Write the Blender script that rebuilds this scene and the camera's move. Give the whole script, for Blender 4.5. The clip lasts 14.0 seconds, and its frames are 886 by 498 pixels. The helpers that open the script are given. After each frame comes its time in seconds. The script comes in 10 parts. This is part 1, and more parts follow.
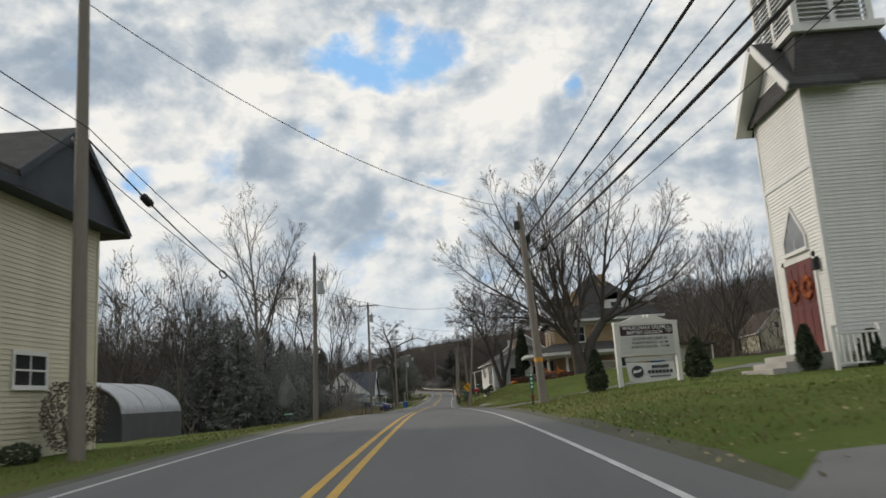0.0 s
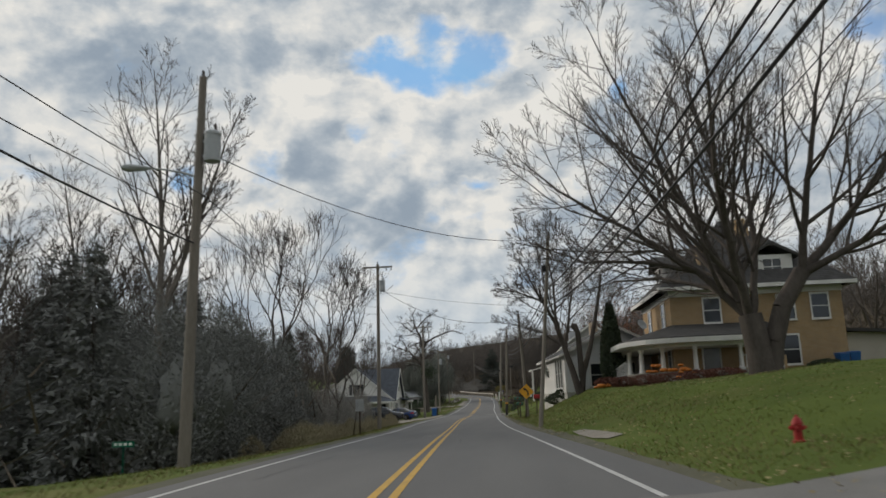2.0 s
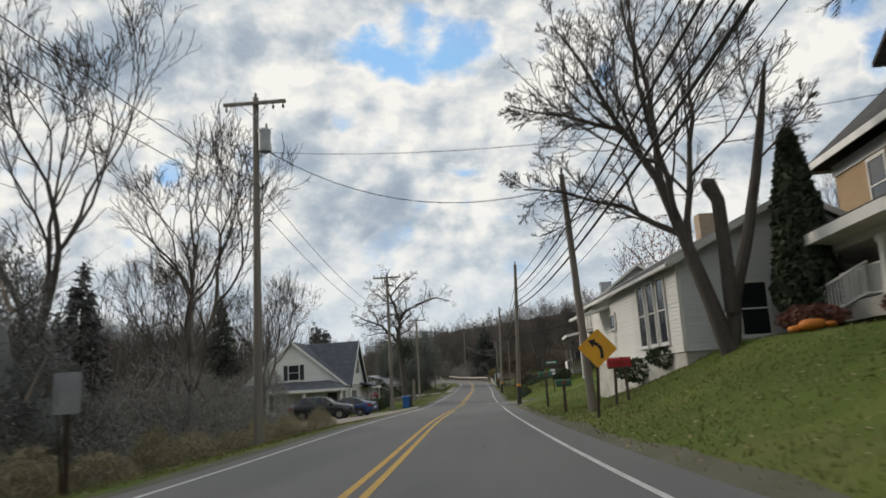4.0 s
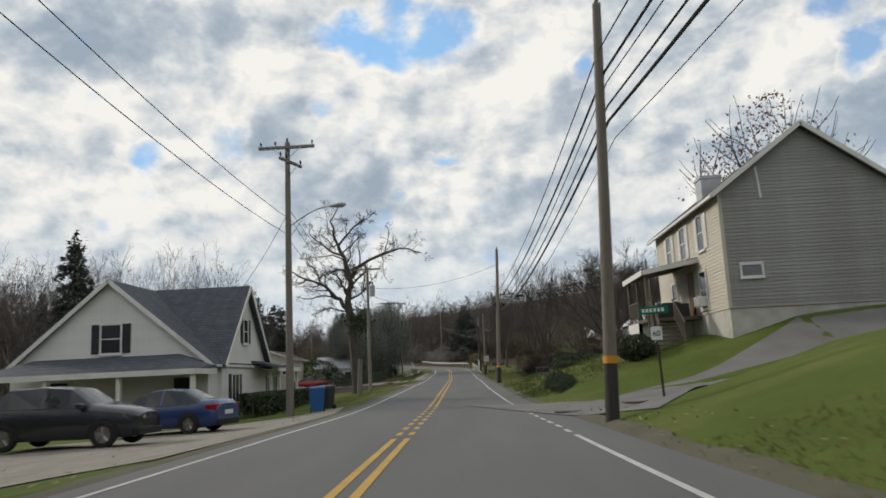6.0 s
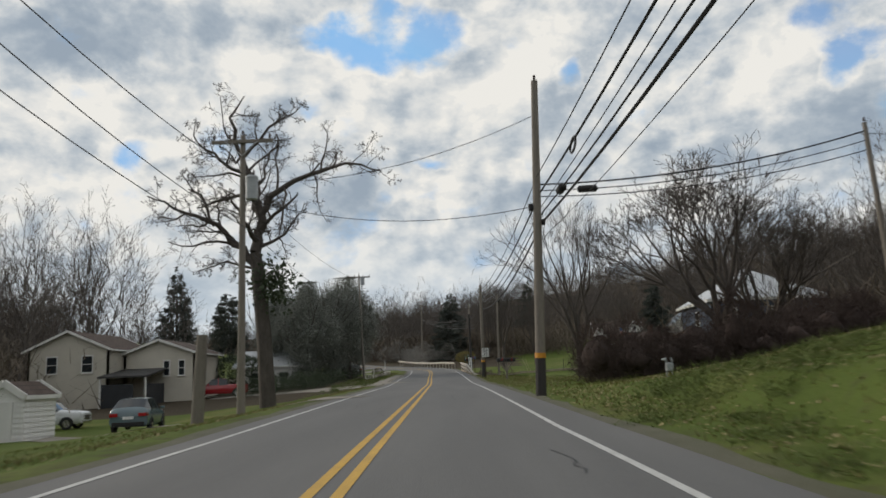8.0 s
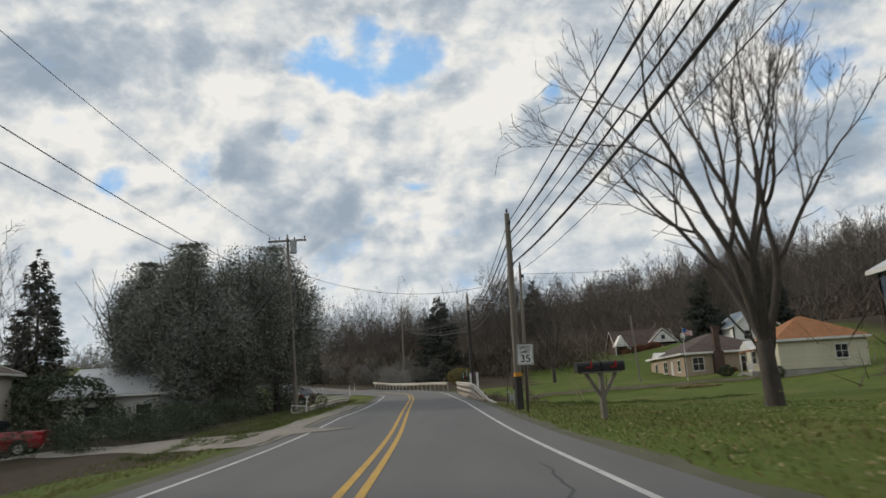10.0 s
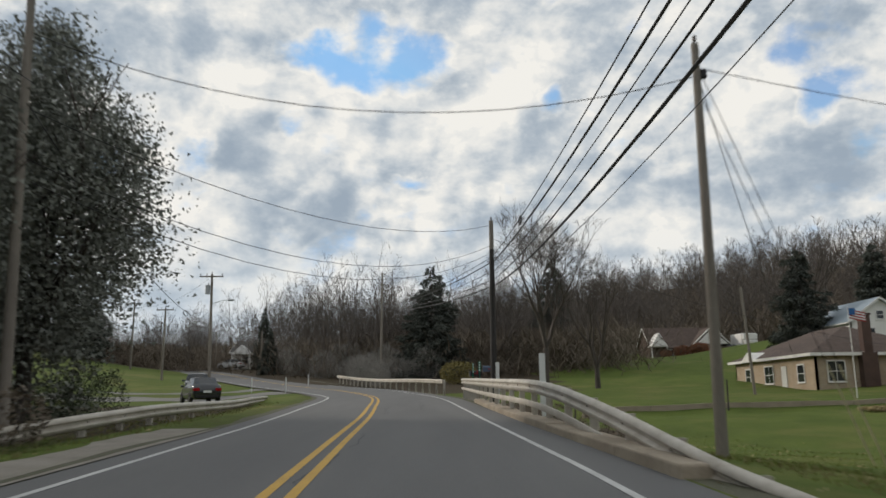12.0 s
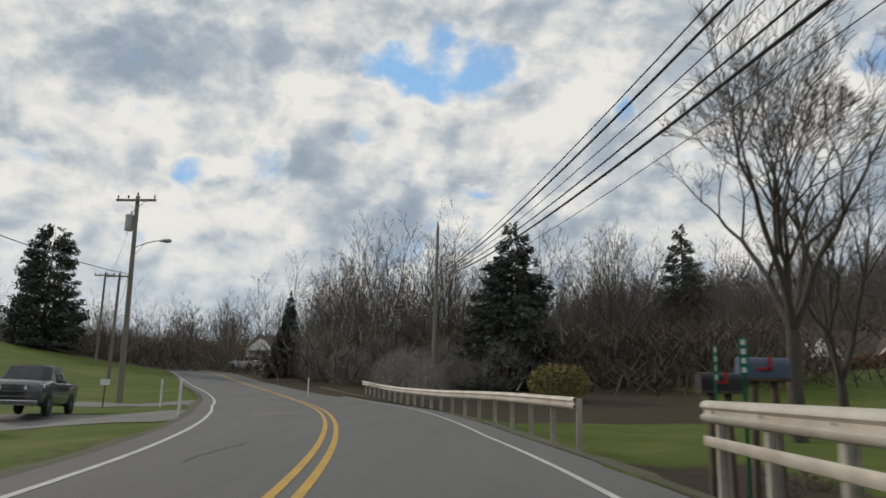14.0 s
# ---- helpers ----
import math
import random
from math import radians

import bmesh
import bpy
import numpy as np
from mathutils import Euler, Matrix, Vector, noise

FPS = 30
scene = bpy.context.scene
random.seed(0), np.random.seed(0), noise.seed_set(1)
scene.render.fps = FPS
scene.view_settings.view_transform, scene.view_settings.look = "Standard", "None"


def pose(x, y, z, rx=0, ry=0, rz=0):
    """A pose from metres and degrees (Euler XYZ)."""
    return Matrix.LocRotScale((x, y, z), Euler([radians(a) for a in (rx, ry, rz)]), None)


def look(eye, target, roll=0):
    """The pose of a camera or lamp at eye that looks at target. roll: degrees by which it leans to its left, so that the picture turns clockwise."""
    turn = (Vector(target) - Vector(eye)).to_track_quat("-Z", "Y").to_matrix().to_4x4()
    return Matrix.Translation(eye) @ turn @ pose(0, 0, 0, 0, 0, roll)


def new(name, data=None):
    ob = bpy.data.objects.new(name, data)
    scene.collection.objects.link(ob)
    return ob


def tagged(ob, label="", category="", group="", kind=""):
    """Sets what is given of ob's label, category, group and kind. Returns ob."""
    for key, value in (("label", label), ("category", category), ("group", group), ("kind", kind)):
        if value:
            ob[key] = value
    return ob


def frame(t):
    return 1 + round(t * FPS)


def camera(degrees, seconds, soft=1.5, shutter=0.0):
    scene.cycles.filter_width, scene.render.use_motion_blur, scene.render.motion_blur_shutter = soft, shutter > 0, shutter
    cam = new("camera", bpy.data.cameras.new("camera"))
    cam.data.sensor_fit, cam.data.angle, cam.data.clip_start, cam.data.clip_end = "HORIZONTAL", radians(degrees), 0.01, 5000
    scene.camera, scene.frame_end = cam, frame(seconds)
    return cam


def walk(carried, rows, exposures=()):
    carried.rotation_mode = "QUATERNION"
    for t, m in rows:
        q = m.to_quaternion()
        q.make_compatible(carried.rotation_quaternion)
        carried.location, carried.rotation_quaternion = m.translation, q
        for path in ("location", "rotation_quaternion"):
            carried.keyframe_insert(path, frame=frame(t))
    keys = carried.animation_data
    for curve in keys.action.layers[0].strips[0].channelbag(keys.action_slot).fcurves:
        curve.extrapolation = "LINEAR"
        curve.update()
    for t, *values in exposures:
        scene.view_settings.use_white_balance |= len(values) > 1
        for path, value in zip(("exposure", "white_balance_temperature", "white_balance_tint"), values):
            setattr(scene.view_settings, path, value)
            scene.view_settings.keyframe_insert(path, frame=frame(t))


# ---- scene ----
cam = camera(60.0, 14.0, soft=1.6, shutter=0.25)
PATH = [
    (0, (5.696, -0.175, 0.955), (5.6415, 1.7891, 1.3313), -3.72),
    (0.5, (5.337, 7.172, 1.142), (5.2652, 9.1344, 1.5189), -3.36),
    (1, (4.945, 14.660, 1.273), (4.8332, 16.6193, 1.6604), -2.93),
    (1.5, (4.504, 22.405, 1.311), (4.3518, 24.3612, 1.6997), -2.45),
    (2, (4.058, 30.400, 1.293), (3.8990, 32.3548, 1.6819), -2.08),
    (2.5, (3.651, 38.605, 1.255), (3.4858, 40.5616, 1.6376), -2.15),
    (3, (3.263, 46.976, 1.183), (3.1039, 48.9349, 1.5548), -2.66),
    (3.5, (2.866, 55.471, 1.061), (2.7192, 57.4323, 1.4230), -3.25),
    (4, (2.450, 64.080, 0.922), (2.3188, 66.0439, 1.2795), -3.49),
    (4.2, (2.278, 67.556, 0.873), (2.1543, 69.5217, 1.2220), -3.31),
    (4.5, (2.012, 72.802, 0.811), (1.8997, 74.7703, 1.1507), -3.05),
    (5, (1.557, 81.605, 0.744), (1.4597, 83.5753, 1.0738), -2.82),
    (5.5, (1.100, 90.434, 0.714), (1.0136, 92.4054, 1.0399), -2.76),
    (6, (0.679, 99.244, 0.693), (0.6038, 101.2160, 1.0181), -2.76),
    (6.3, (0.472, 104.506, 0.666), (0.4037, 106.4781, 0.9901), -2.74),
    (6.5, (0.361, 108.000, 0.638), (0.2974, 109.9732, 0.9604), -2.71),
    (7, (0.156, 116.748, 0.556), (0.1038, 118.7205, 0.8814), -2.58),
    (7.5, (-0.002, 125.615, 0.526), (-0.0495, 127.5879, 0.8506), -2.16),
    (8, (-0.203, 134.610, 0.600), (-0.2398, 136.5816, 0.9319), -2.33),
    (8.5, (-0.483, 143.666, 0.773), (-0.5082, 145.6363, 1.1133), -2.59),
    (8.7, (-0.596, 147.282, 0.845), (-0.6156, 149.2516, 1.1943), -3.04),
    (9, (-0.746, 152.684, 0.937), (-0.7636, 154.6503, 1.3003), -3.59),
    (9.5, (-0.950, 161.618, 1.046), (-0.9585, 163.5820, 1.4243), -3.83),
    (10, (-1.111, 170.468, 1.115), (-1.1073, 172.4304, 1.4996), -3.51),
    (10.5, (-1.265, 179.218, 1.178), (-1.2489, 181.1811, 1.5626), -2.92),
    (10.8, (-1.377, 184.410, 1.234), (-1.3540, 186.3730, 1.6167), -2.56),
    (11, (-1.465, 187.845, 1.285), (-1.4388, 189.8076, 1.6669), -2.34),
    (11.5, (-1.716, 196.384, 1.462), (-1.6865, 198.3462, 1.8496), -1.56),
    (12, (-1.975, 204.949, 1.702), (-1.9520, 206.9119, 2.0856), -0.63),
    (12.5, (-2.259, 213.576, 1.955), (-2.2489, 215.5361, 2.3509), -0.06),
    (13, (-2.594, 222.223, 2.183), (-2.6119, 224.1812, 2.5912), 0.15),
    (13.5, (-2.960, 230.768, 2.414), (-3.0364, 232.7238, 2.8241), 0.93),
    (14, (-3.337, 239.208, 2.657), (-3.4886, 241.1601, 3.0654), 1.42),
]
STOPS = [(0.0, 0.33), (0.5, 0.10), (1.0, 0.10), (2.0, 0.12), (2.5, 0.22), (3.5, 0.25), (4.0, 0.36), (6.5, 0.34), (7.0, 0.36), (7.5, 0.25), (8.0, 0.23), (8.5, 0.18), (11.0, 0.32), (12.0, 0.30), (13.0, 0.24), (14.0, 0.18)]
walk(cam, [(t, look(eye, target, roll)) for t, eye, target, roll in PATH], STOPS)

# ------------------------------------------------------------------ sky and sun
SUN_DIR = Vector((-0.80, 0.42, 0.36)).normalized()
world = bpy.data.worlds.new("world")
scene.world = world
world.use_nodes = True


def sky_nodes():
    nt = world.node_tree
    nt.nodes.clear()

    def node(kind, **values):
        n = nt.nodes.new(kind)
        for key, value in values.items():
            n.inputs[key].default_value = value
        return n

    def link(a, b):
        nt.links.new(a, b)

    def maths(op, a, b=None, clamp=False):
        n = nt.nodes.new("ShaderNodeMath")
        n.operation, n.use_clamp = op, clamp
        for k, v in enumerate((a, b)):
            if v is None:
                continue
            if isinstance(v, (int, float)):
                n.inputs[k].default_value = v
            else:
                link(v, n.inputs[k])
        return n.outputs[0]

    def ramp(value, lo, hi, out_lo=0.0, out_hi=1.0):
        n = nt.nodes.new("ShaderNodeMapRange")
        n.interpolation_type = "SMOOTHSTEP"
        for k, v in zip((1, 2, 3, 4), (lo, hi, out_lo, out_hi)):
            n.inputs[k].default_value = v
        link(value, n.inputs[0])
        return n.outputs[0]

    def mixed(fac, a, b):
        n = nt.nodes.new("ShaderNodeMix")
        n.data_type = "RGBA"
        for k, v in ((0, fac), (6, a), (7, b)):
            if isinstance(v, tuple):
                n.inputs[k].default_value = v
            else:
                link(v, n.inputs[k])
        return n.outputs[2]

    sky = nt.nodes.new("ShaderNodeTexSky")
    sky.sky_type, sky.sun_disc = "NISHITA", False
    sky.sun_elevation = math.asin(SUN_DIR.z)
    sky.sun_rotation = math.atan2(SUN_DIR.x, SUN_DIR.y)
    sky.air_density, sky.dust_density, sky.ozone_density = 1.0, 0.6, 2.0
    blue = nt.nodes.new("ShaderNodeVectorMath")
    blue.operation = "SCALE"
    clear = nt.nodes.new("ShaderNodeVectorMath")
    clear.operation = "MINIMUM"
    clear.inputs[1].default_value = (1.25, 2.5, 4.2)
    link(sky.outputs[0], clear.inputs[0])
    link(clear.outputs[0], blue.inputs[0])
    blue.inputs["Scale"].default_value = 0.17
    coord = nt.nodes.new("ShaderNodeTexCoord")
    split = nt.nodes.new("ShaderNodeSeparateXYZ")
    link(coord.outputs["Generated"], split.inputs[0])
    x, y, z = split.outputs
    # the ways are bent by a broad and a fine noise, so that the puffs have ragged rims
    bend = nt.nodes.new("ShaderNodeCombineXYZ")
    wob = []
    for scale, reach in ((7.0, 0.075), (26.0, 0.034)):
        n = node("ShaderNodeTexNoise", Scale=scale, Detail=4.0, Roughness=0.58)
        link(coord.outputs["Generated"], n.inputs["Vector"])
        p = nt.nodes.new("ShaderNodeSeparateXYZ")
        link(n.outputs["Color"], p.inputs[0])
        wob.append([maths("MULTIPLY", maths("SUBTRACT", p.outputs[k], 0.5), reach) for k in (0, 1)])
    link(maths("ADD", x, maths("ADD", wob[0][0], wob[1][0])), bend.inputs[0])
    link(maths("ADD", z, maths("ADD", maths("MULTIPLY", wob[0][1], 0.7), wob[1][1])), bend.inputs[2])
    ahead = maths("GREATER_THAN", y, 0.0)

    def blobs(rows):
        total = None
        for px, pz, wide, tall, depth in rows:
            at = nt.nodes.new("ShaderNodeMapping")
            at.inputs["Location"].default_value = (-px / wide, 0, -pz / tall)
            at.inputs["Scale"].default_value = (1 / wide, 0, 1 / tall)
            link(bend.outputs[0], at.inputs[0])
            far = nt.nodes.new("ShaderNodeVectorMath")
            far.operation = "LENGTH"
            link(at.outputs[0], far.inputs[0])
            one = ramp(far.outputs["Value"], 0.1, 1.35, depth, 0.0)
            total = one if total is None else maths("ADD", total, one)
        return maths("MULTIPLY", total, ahead)

    def puffs(offset, scale, detail):
        moved = nt.nodes.new("ShaderNodeMapping")
        moved.inputs["Location"].default_value, moved.inputs["Scale"].default_value = offset, (1, 1, 1.45)
        link(coord.outputs["Generated"], moved.inputs[0])
        n = node("ShaderNodeTexNoise", Scale=scale, Detail=detail, Roughness=0.53, Distortion=0.12)
        link(moved.outputs[0], n.inputs["Vector"])
        return n.outputs[0]

    here = puffs((3.1, 7.7, 0.0), 8.0, 6.0)
    sunward = puffs((3.085, 7.7, 0.018), 8.0, 6.0)
    torn = puffs((8.3, 1.7, 2.0), 17.0, 6.0)
    broad = puffs((1.0, 2.0, 5.0), 2.6, 3.0)
    # how lit a puff is: the broad masses, the billows' flanks towards the sun, and the large lit and dull banks
    tone = maths("ADD", 0.6, maths("MULTIPLY", maths("SUBTRACT", here, 0.5), 0.75))
    tone = maths("ADD", tone, maths("MULTIPLY", maths("SUBTRACT", broad, 0.5), 0.5))
    tone = maths("ADD", tone, maths("MULTIPLY", maths("SUBTRACT", here, sunward), 2.9))
    tone = maths("SUBTRACT", maths("ADD", tone, maths("MULTIPLY", blobs(LIT), 0.75)), maths("MULTIPLY", blobs(DULL), 0.75))
    gap = maths("ADD", blobs(GAPS), maths("MULTIPLY", maths("SUBTRACT", here, 0.5), -1.2))
    gap = maths("ADD", gap, maths("MULTIPLY", maths("SUBTRACT", torn, 0.5), -2.4))
    gap = maths("ADD", gap, maths("MULTIPLY", ramp(broad, 0.38, 0.22), 0.6))
    mask = ramp(gap, 0.25, 1.15, 1.0, 0.06)
    # the rims round the gaps shine
    tone = maths("ADD", tone, maths("MULTIPLY", ramp(gap, 0.0, 0.35), 0.22))
    shade = nt.nodes.new("ShaderNodeValToRGB")
    shade.color_ramp.interpolation = "B_SPLINE"
    steps = ((0.0, (0.25, 0.305, 0.37, 1)), (0.35, (0.355, 0.405, 0.455, 1)), (0.62, (0.50, 0.53, 0.55, 1)), (0.95, (0.72, 0.705, 0.665, 1)))
    while len(shade.color_ramp.elements) < len(steps):
        shade.color_ramp.elements.new(0.5)
    for stop, (where, colour) in zip(shade.color_ramp.elements, steps):
        stop.position, stop.color = where, colour
    link(maths("ADD", tone, 0.0, True), shade.inputs[0])
    # thin veil near the horizon
    veil = ramp(z, 0.02, 0.24, 0.7, 0.0)
    both = mixed(mask, blue.outputs[0], shade.outputs[0])
    both = mixed(veil, both, (0.48, 0.55, 0.61, 1))
    out = node("ShaderNodeBackground", Strength=1.0)
    link(both, out.inputs[0])
    end = nt.nodes.new("ShaderNodeOutputWorld")
    link(out.outputs[0], end.inputs[0])


# clear gaps, sunlit banks and dull banks of the clouds: way across, way up, reach across, reach up, strength
GAPS = [
    (-0.098, 0.410, 0.082, 0.039, 1.00),
    (-0.009, 0.423, 0.044, 0.044, 1.00),
    (-0.079, 0.453, 0.024, 0.032, 0.90),
    (-0.153, 0.421, 0.039, 0.029, 0.80),
    (-0.295, 0.291, 0.036, 0.024, 0.60),
    (-0.385, 0.285, 0.039, 0.019, 0.62),
    (0.149, 0.372, 0.020, 0.019, 0.75),
    (0.442, 0.326, 0.024, 0.036, 1.00),
    (0.410, 0.396, 0.029, 0.041, 0.85),
    (0.468, 0.347, 0.043, 0.023, 0.80),
    (-0.184, 0.337, 0.027, 0.019, 0.60),
    (-0.031, 0.276, 0.034, 0.010, 0.60),
    (-0.448, 0.203, 0.029, 0.020, 0.60),
    (0.237, 0.309, 0.021, 0.020, 0.60),
]
LIT = [
    (-0.242, 0.387, 0.054, 0.043, 0.55),
    (-0.303, 0.333, 0.039, 0.032, 0.50),
    (-0.341, 0.293, 0.032, 0.016, 0.60),
    (-0.428, 0.342, 0.043, 0.032, 0.45),
    (0.074, 0.372, 0.057, 0.050, 0.50),
    (0.101, 0.447, 0.100, 0.050, 0.35),
    (-0.012, 0.366, 0.093, 0.027, 0.40),
    (-0.128, 0.336, 0.068, 0.032, 0.45),
    (-0.035, 0.238, 0.068, 0.030, 0.55),
    (0.024, 0.284, 0.050, 0.024, 0.50),
    (-0.396, 0.232, 0.114, 0.034, 0.60),
    (-0.306, 0.223, 0.064, 0.029, 0.45),
    (0.400, 0.354, 0.043, 0.032, 0.60),
    (0.351, 0.312, 0.079, 0.043, 0.40),
    (0.291, 0.185, 0.054, 0.014, 0.60),
    (-0.145, 0.450, 0.057, 0.032, 0.45),
]
DULL = [
    (-0.352, 0.397, 0.114, 0.050, 0.45),
    (-0.452, 0.406, 0.107, 0.050, 0.35),
    (-0.179, 0.248, 0.107, 0.039, 0.50),
    (0.132, 0.323, 0.079, 0.043, 0.40),
    (0.219, 0.414, 0.064, 0.050, 0.30),
    (0.416, 0.255, 0.143, 0.054, 0.55),
    (0.452, 0.410, 0.079, 0.036, 0.50),
    (-0.005, 0.304, 0.064, 0.019, 0.40),
    (-0.239, 0.289, 0.050, 0.029, 0.40),
    (0.284, 0.266, 0.064, 0.036, 0.30),
    (-0.436, 0.376, 0.064, 0.029, 0.30),
    (0.090, 0.212, 0.086, 0.036, 0.35),
]
sky_nodes()
sun = new("sun", bpy.data.lights.new("sun", "SUN"))
sun.data.energy, sun.data.angle, sun.data.color = 1.5, radians(10.0), (1.0, 0.90, 0.78)
sun.matrix_world = look(SUN_DIR * 200, (0, 0, 0))

# ------------------------------------------------------------------ materials
def surf(name, base, dark=None, scale=1.5, rough=0.7, bump=0.0, bump_scale=None, metal=0.0, grain=40.0, grain_amount=0.25, spread=0.5, vary=0.0, stretch=(1, 1, 1), specular=0.35, island=False):
    """A mottled surface: two colours mixed by a broad and a fine noise, with relief."""
    m = bpy.data.materials.new(name)
    m.use_nodes = True
    nt = m.node_tree
    bsdf = nt.nodes["Principled BSDF"]
    dark = dark or tuple(c * 0.72 for c in base)
    coord = nt.nodes.new("ShaderNodeTexCoord")
    stretched = nt.nodes.new("ShaderNodeMapping")
    stretched.inputs["Scale"].default_value = stretch
    nt.links.new(coord.outputs["Object"], stretched.inputs[0])
    broad, fine = nt.nodes.new("ShaderNodeTexNoise"), nt.nodes.new("ShaderNodeTexNoise")
    broad.inputs["Scale"].default_value, broad.inputs["Detail"].default_value = scale, 5.0
    fine.inputs["Scale"].default_value, fine.inputs["Detail"].default_value = grain, 3.0
    for n in (broad, fine):
        nt.links.new(stretched.outputs[0], n.inputs["Vector"])
    blend = nt.nodes.new("ShaderNodeMath")
    blend.operation = "MULTIPLY_ADD"
    nt.links.new(fine.outputs[0], blend.inputs[0])
    blend.inputs[1].default_value = grain_amount
    scaled = nt.nodes.new("ShaderNodeMath")
    scaled.operation = "MULTIPLY"
    nt.links.new(broad.outputs[0], scaled.inputs[0])
    scaled.inputs[1].default_value = 1.0 - grain_amount
    nt.links.new(scaled.outputs[0], blend.inputs[2])
    level = nt.nodes.new("ShaderNodeMapRange")
    level.inputs[1].default_value, level.inputs[2].default_value = 0.5 - spread * 0.4, 0.5 + spread * 0.4
    nt.links.new(blend.outputs[0], level.inputs[0])
    value = level.outputs[0]
    if vary:
        if island:
            info = nt.nodes.new("ShaderNodeNewGeometry")
            random_out = info.outputs["Random Per Island"]
        else:
            info = nt.nodes.new("ShaderNodeObjectInfo")
            random_out = info.outputs["Random"]
        shift = nt.nodes.new("ShaderNodeMath")
        shift.operation = "MULTIPLY_ADD"
        nt.links.new(random_out, shift.inputs[0])
        shift.inputs[1].default_value = vary
        nt.links.new(value, shift.inputs[2])
        value = shift.outputs[0]
    mix = nt.nodes.new("ShaderNodeMix")
    mix.data_type = "RGBA"
    mix.inputs[6].default_value, mix.inputs[7].default_value = (*dark, 1), (*base, 1)
    nt.links.new(value, mix.inputs[0])
    nt.links.new(mix.outputs[2], bsdf.inputs["Base Color"])
    bsdf.inputs["Roughness"].default_value, bsdf.inputs["Metallic"].default_value = rough, metal
    bsdf.inputs["Specular IOR Level"].default_value = specular
    if bump:
        relief = nt.nodes.new("ShaderNodeBump")
        relief.inputs["Strength"].default_value, relief.inputs["Distance"].default_value = min(1.0, bump), 0.02
        if bump_scale:
            own = nt.nodes.new("ShaderNodeTexNoise")
            own.inputs["Scale"].default_value, own.inputs["Detail"].default_value = bump_scale, 4.0
            nt.links.new(stretched.outputs[0], own.inputs["Vector"])
            nt.links.new(own.outputs[0], relief.inputs["Height"])
        else:
            nt.links.new(fine.outputs[0], relief.inputs["Height"])
        nt.links.new(relief.outputs[0], bsdf.inputs["Normal"])
    return m


def courses(name, base, other, joint, wide, tall, rough=0.8, bump=0.5, gap=0.01, rows_only=False):
    """Bricks or shingles too far off to model one by one, laid on the object's upright faces."""
    m = surf(name, base, other, 2.0, rough, 0)
    nt = m.node_tree
    bsdf = nt.nodes["Principled BSDF"]
    coord = nt.nodes.new("ShaderNodeTexCoord")
    split = nt.nodes.new("ShaderNodeSeparateXYZ")
    nt.links.new(coord.outputs["Object"], split.inputs[0])
    add = nt.nodes.new("ShaderNodeMath")
    add.operation = "ADD"
    nt.links.new(split.outputs[0], add.inputs[0])
    nt.links.new(split.outputs[1], add.inputs[1])
    join = nt.nodes.new("ShaderNodeCombineXYZ")
    nt.links.new(add.outputs[0], join.inputs[0])
    nt.links.new(split.outputs[2], join.inputs[1])
    brick = nt.nodes.new("ShaderNodeTexBrick")
    nt.links.new(join.outputs[0], brick.inputs["Vector"])
    brick.inputs["Scale"].default_value = 1.0
    brick.inputs["Brick Width"].default_value, brick.inputs["Row Height"].default_value = wide, tall
    brick.inputs["Mortar Size"].default_value = gap
    old = bsdf.inputs["Base Color"].links[0].from_socket
    brick.inputs["Mortar"].default_value = (*joint, 1)
    nt.links.new(old, brick.inputs["Color1"])
    dim = nt.nodes.new("ShaderNodeMix")
    dim.data_type, dim.blend_type = "RGBA", "MULTIPLY"
    dim.inputs[0].default_value = 1.0
    dim.inputs[7].default_value = (0.8, 0.77, 0.74, 1)
    nt.links.new(old, dim.inputs[6])
    nt.links.new(dim.outputs[2], brick.inputs["Color2"])
    nt.links.new(brick.outputs["Color"], bsdf.inputs["Base Color"])
    relief = nt.nodes.new("ShaderNodeBump")
    relief.inputs["Strength"].default_value, relief.inputs["Distance"].default_value = bump, 0.01
    relief.invert = True
    nt.links.new(brick.outputs["Fac"], relief.inputs["Height"])
    nt.links.new(relief.outputs[0], bsdf.inputs["Normal"])
    return m


def glass_mat(name, tint=(0.03, 0.035, 0.04), rough=0.06):
    m = surf(name, tint, tuple(c * 0.6 for c in tint), 1.2, rough, specular=0.6)
    return m


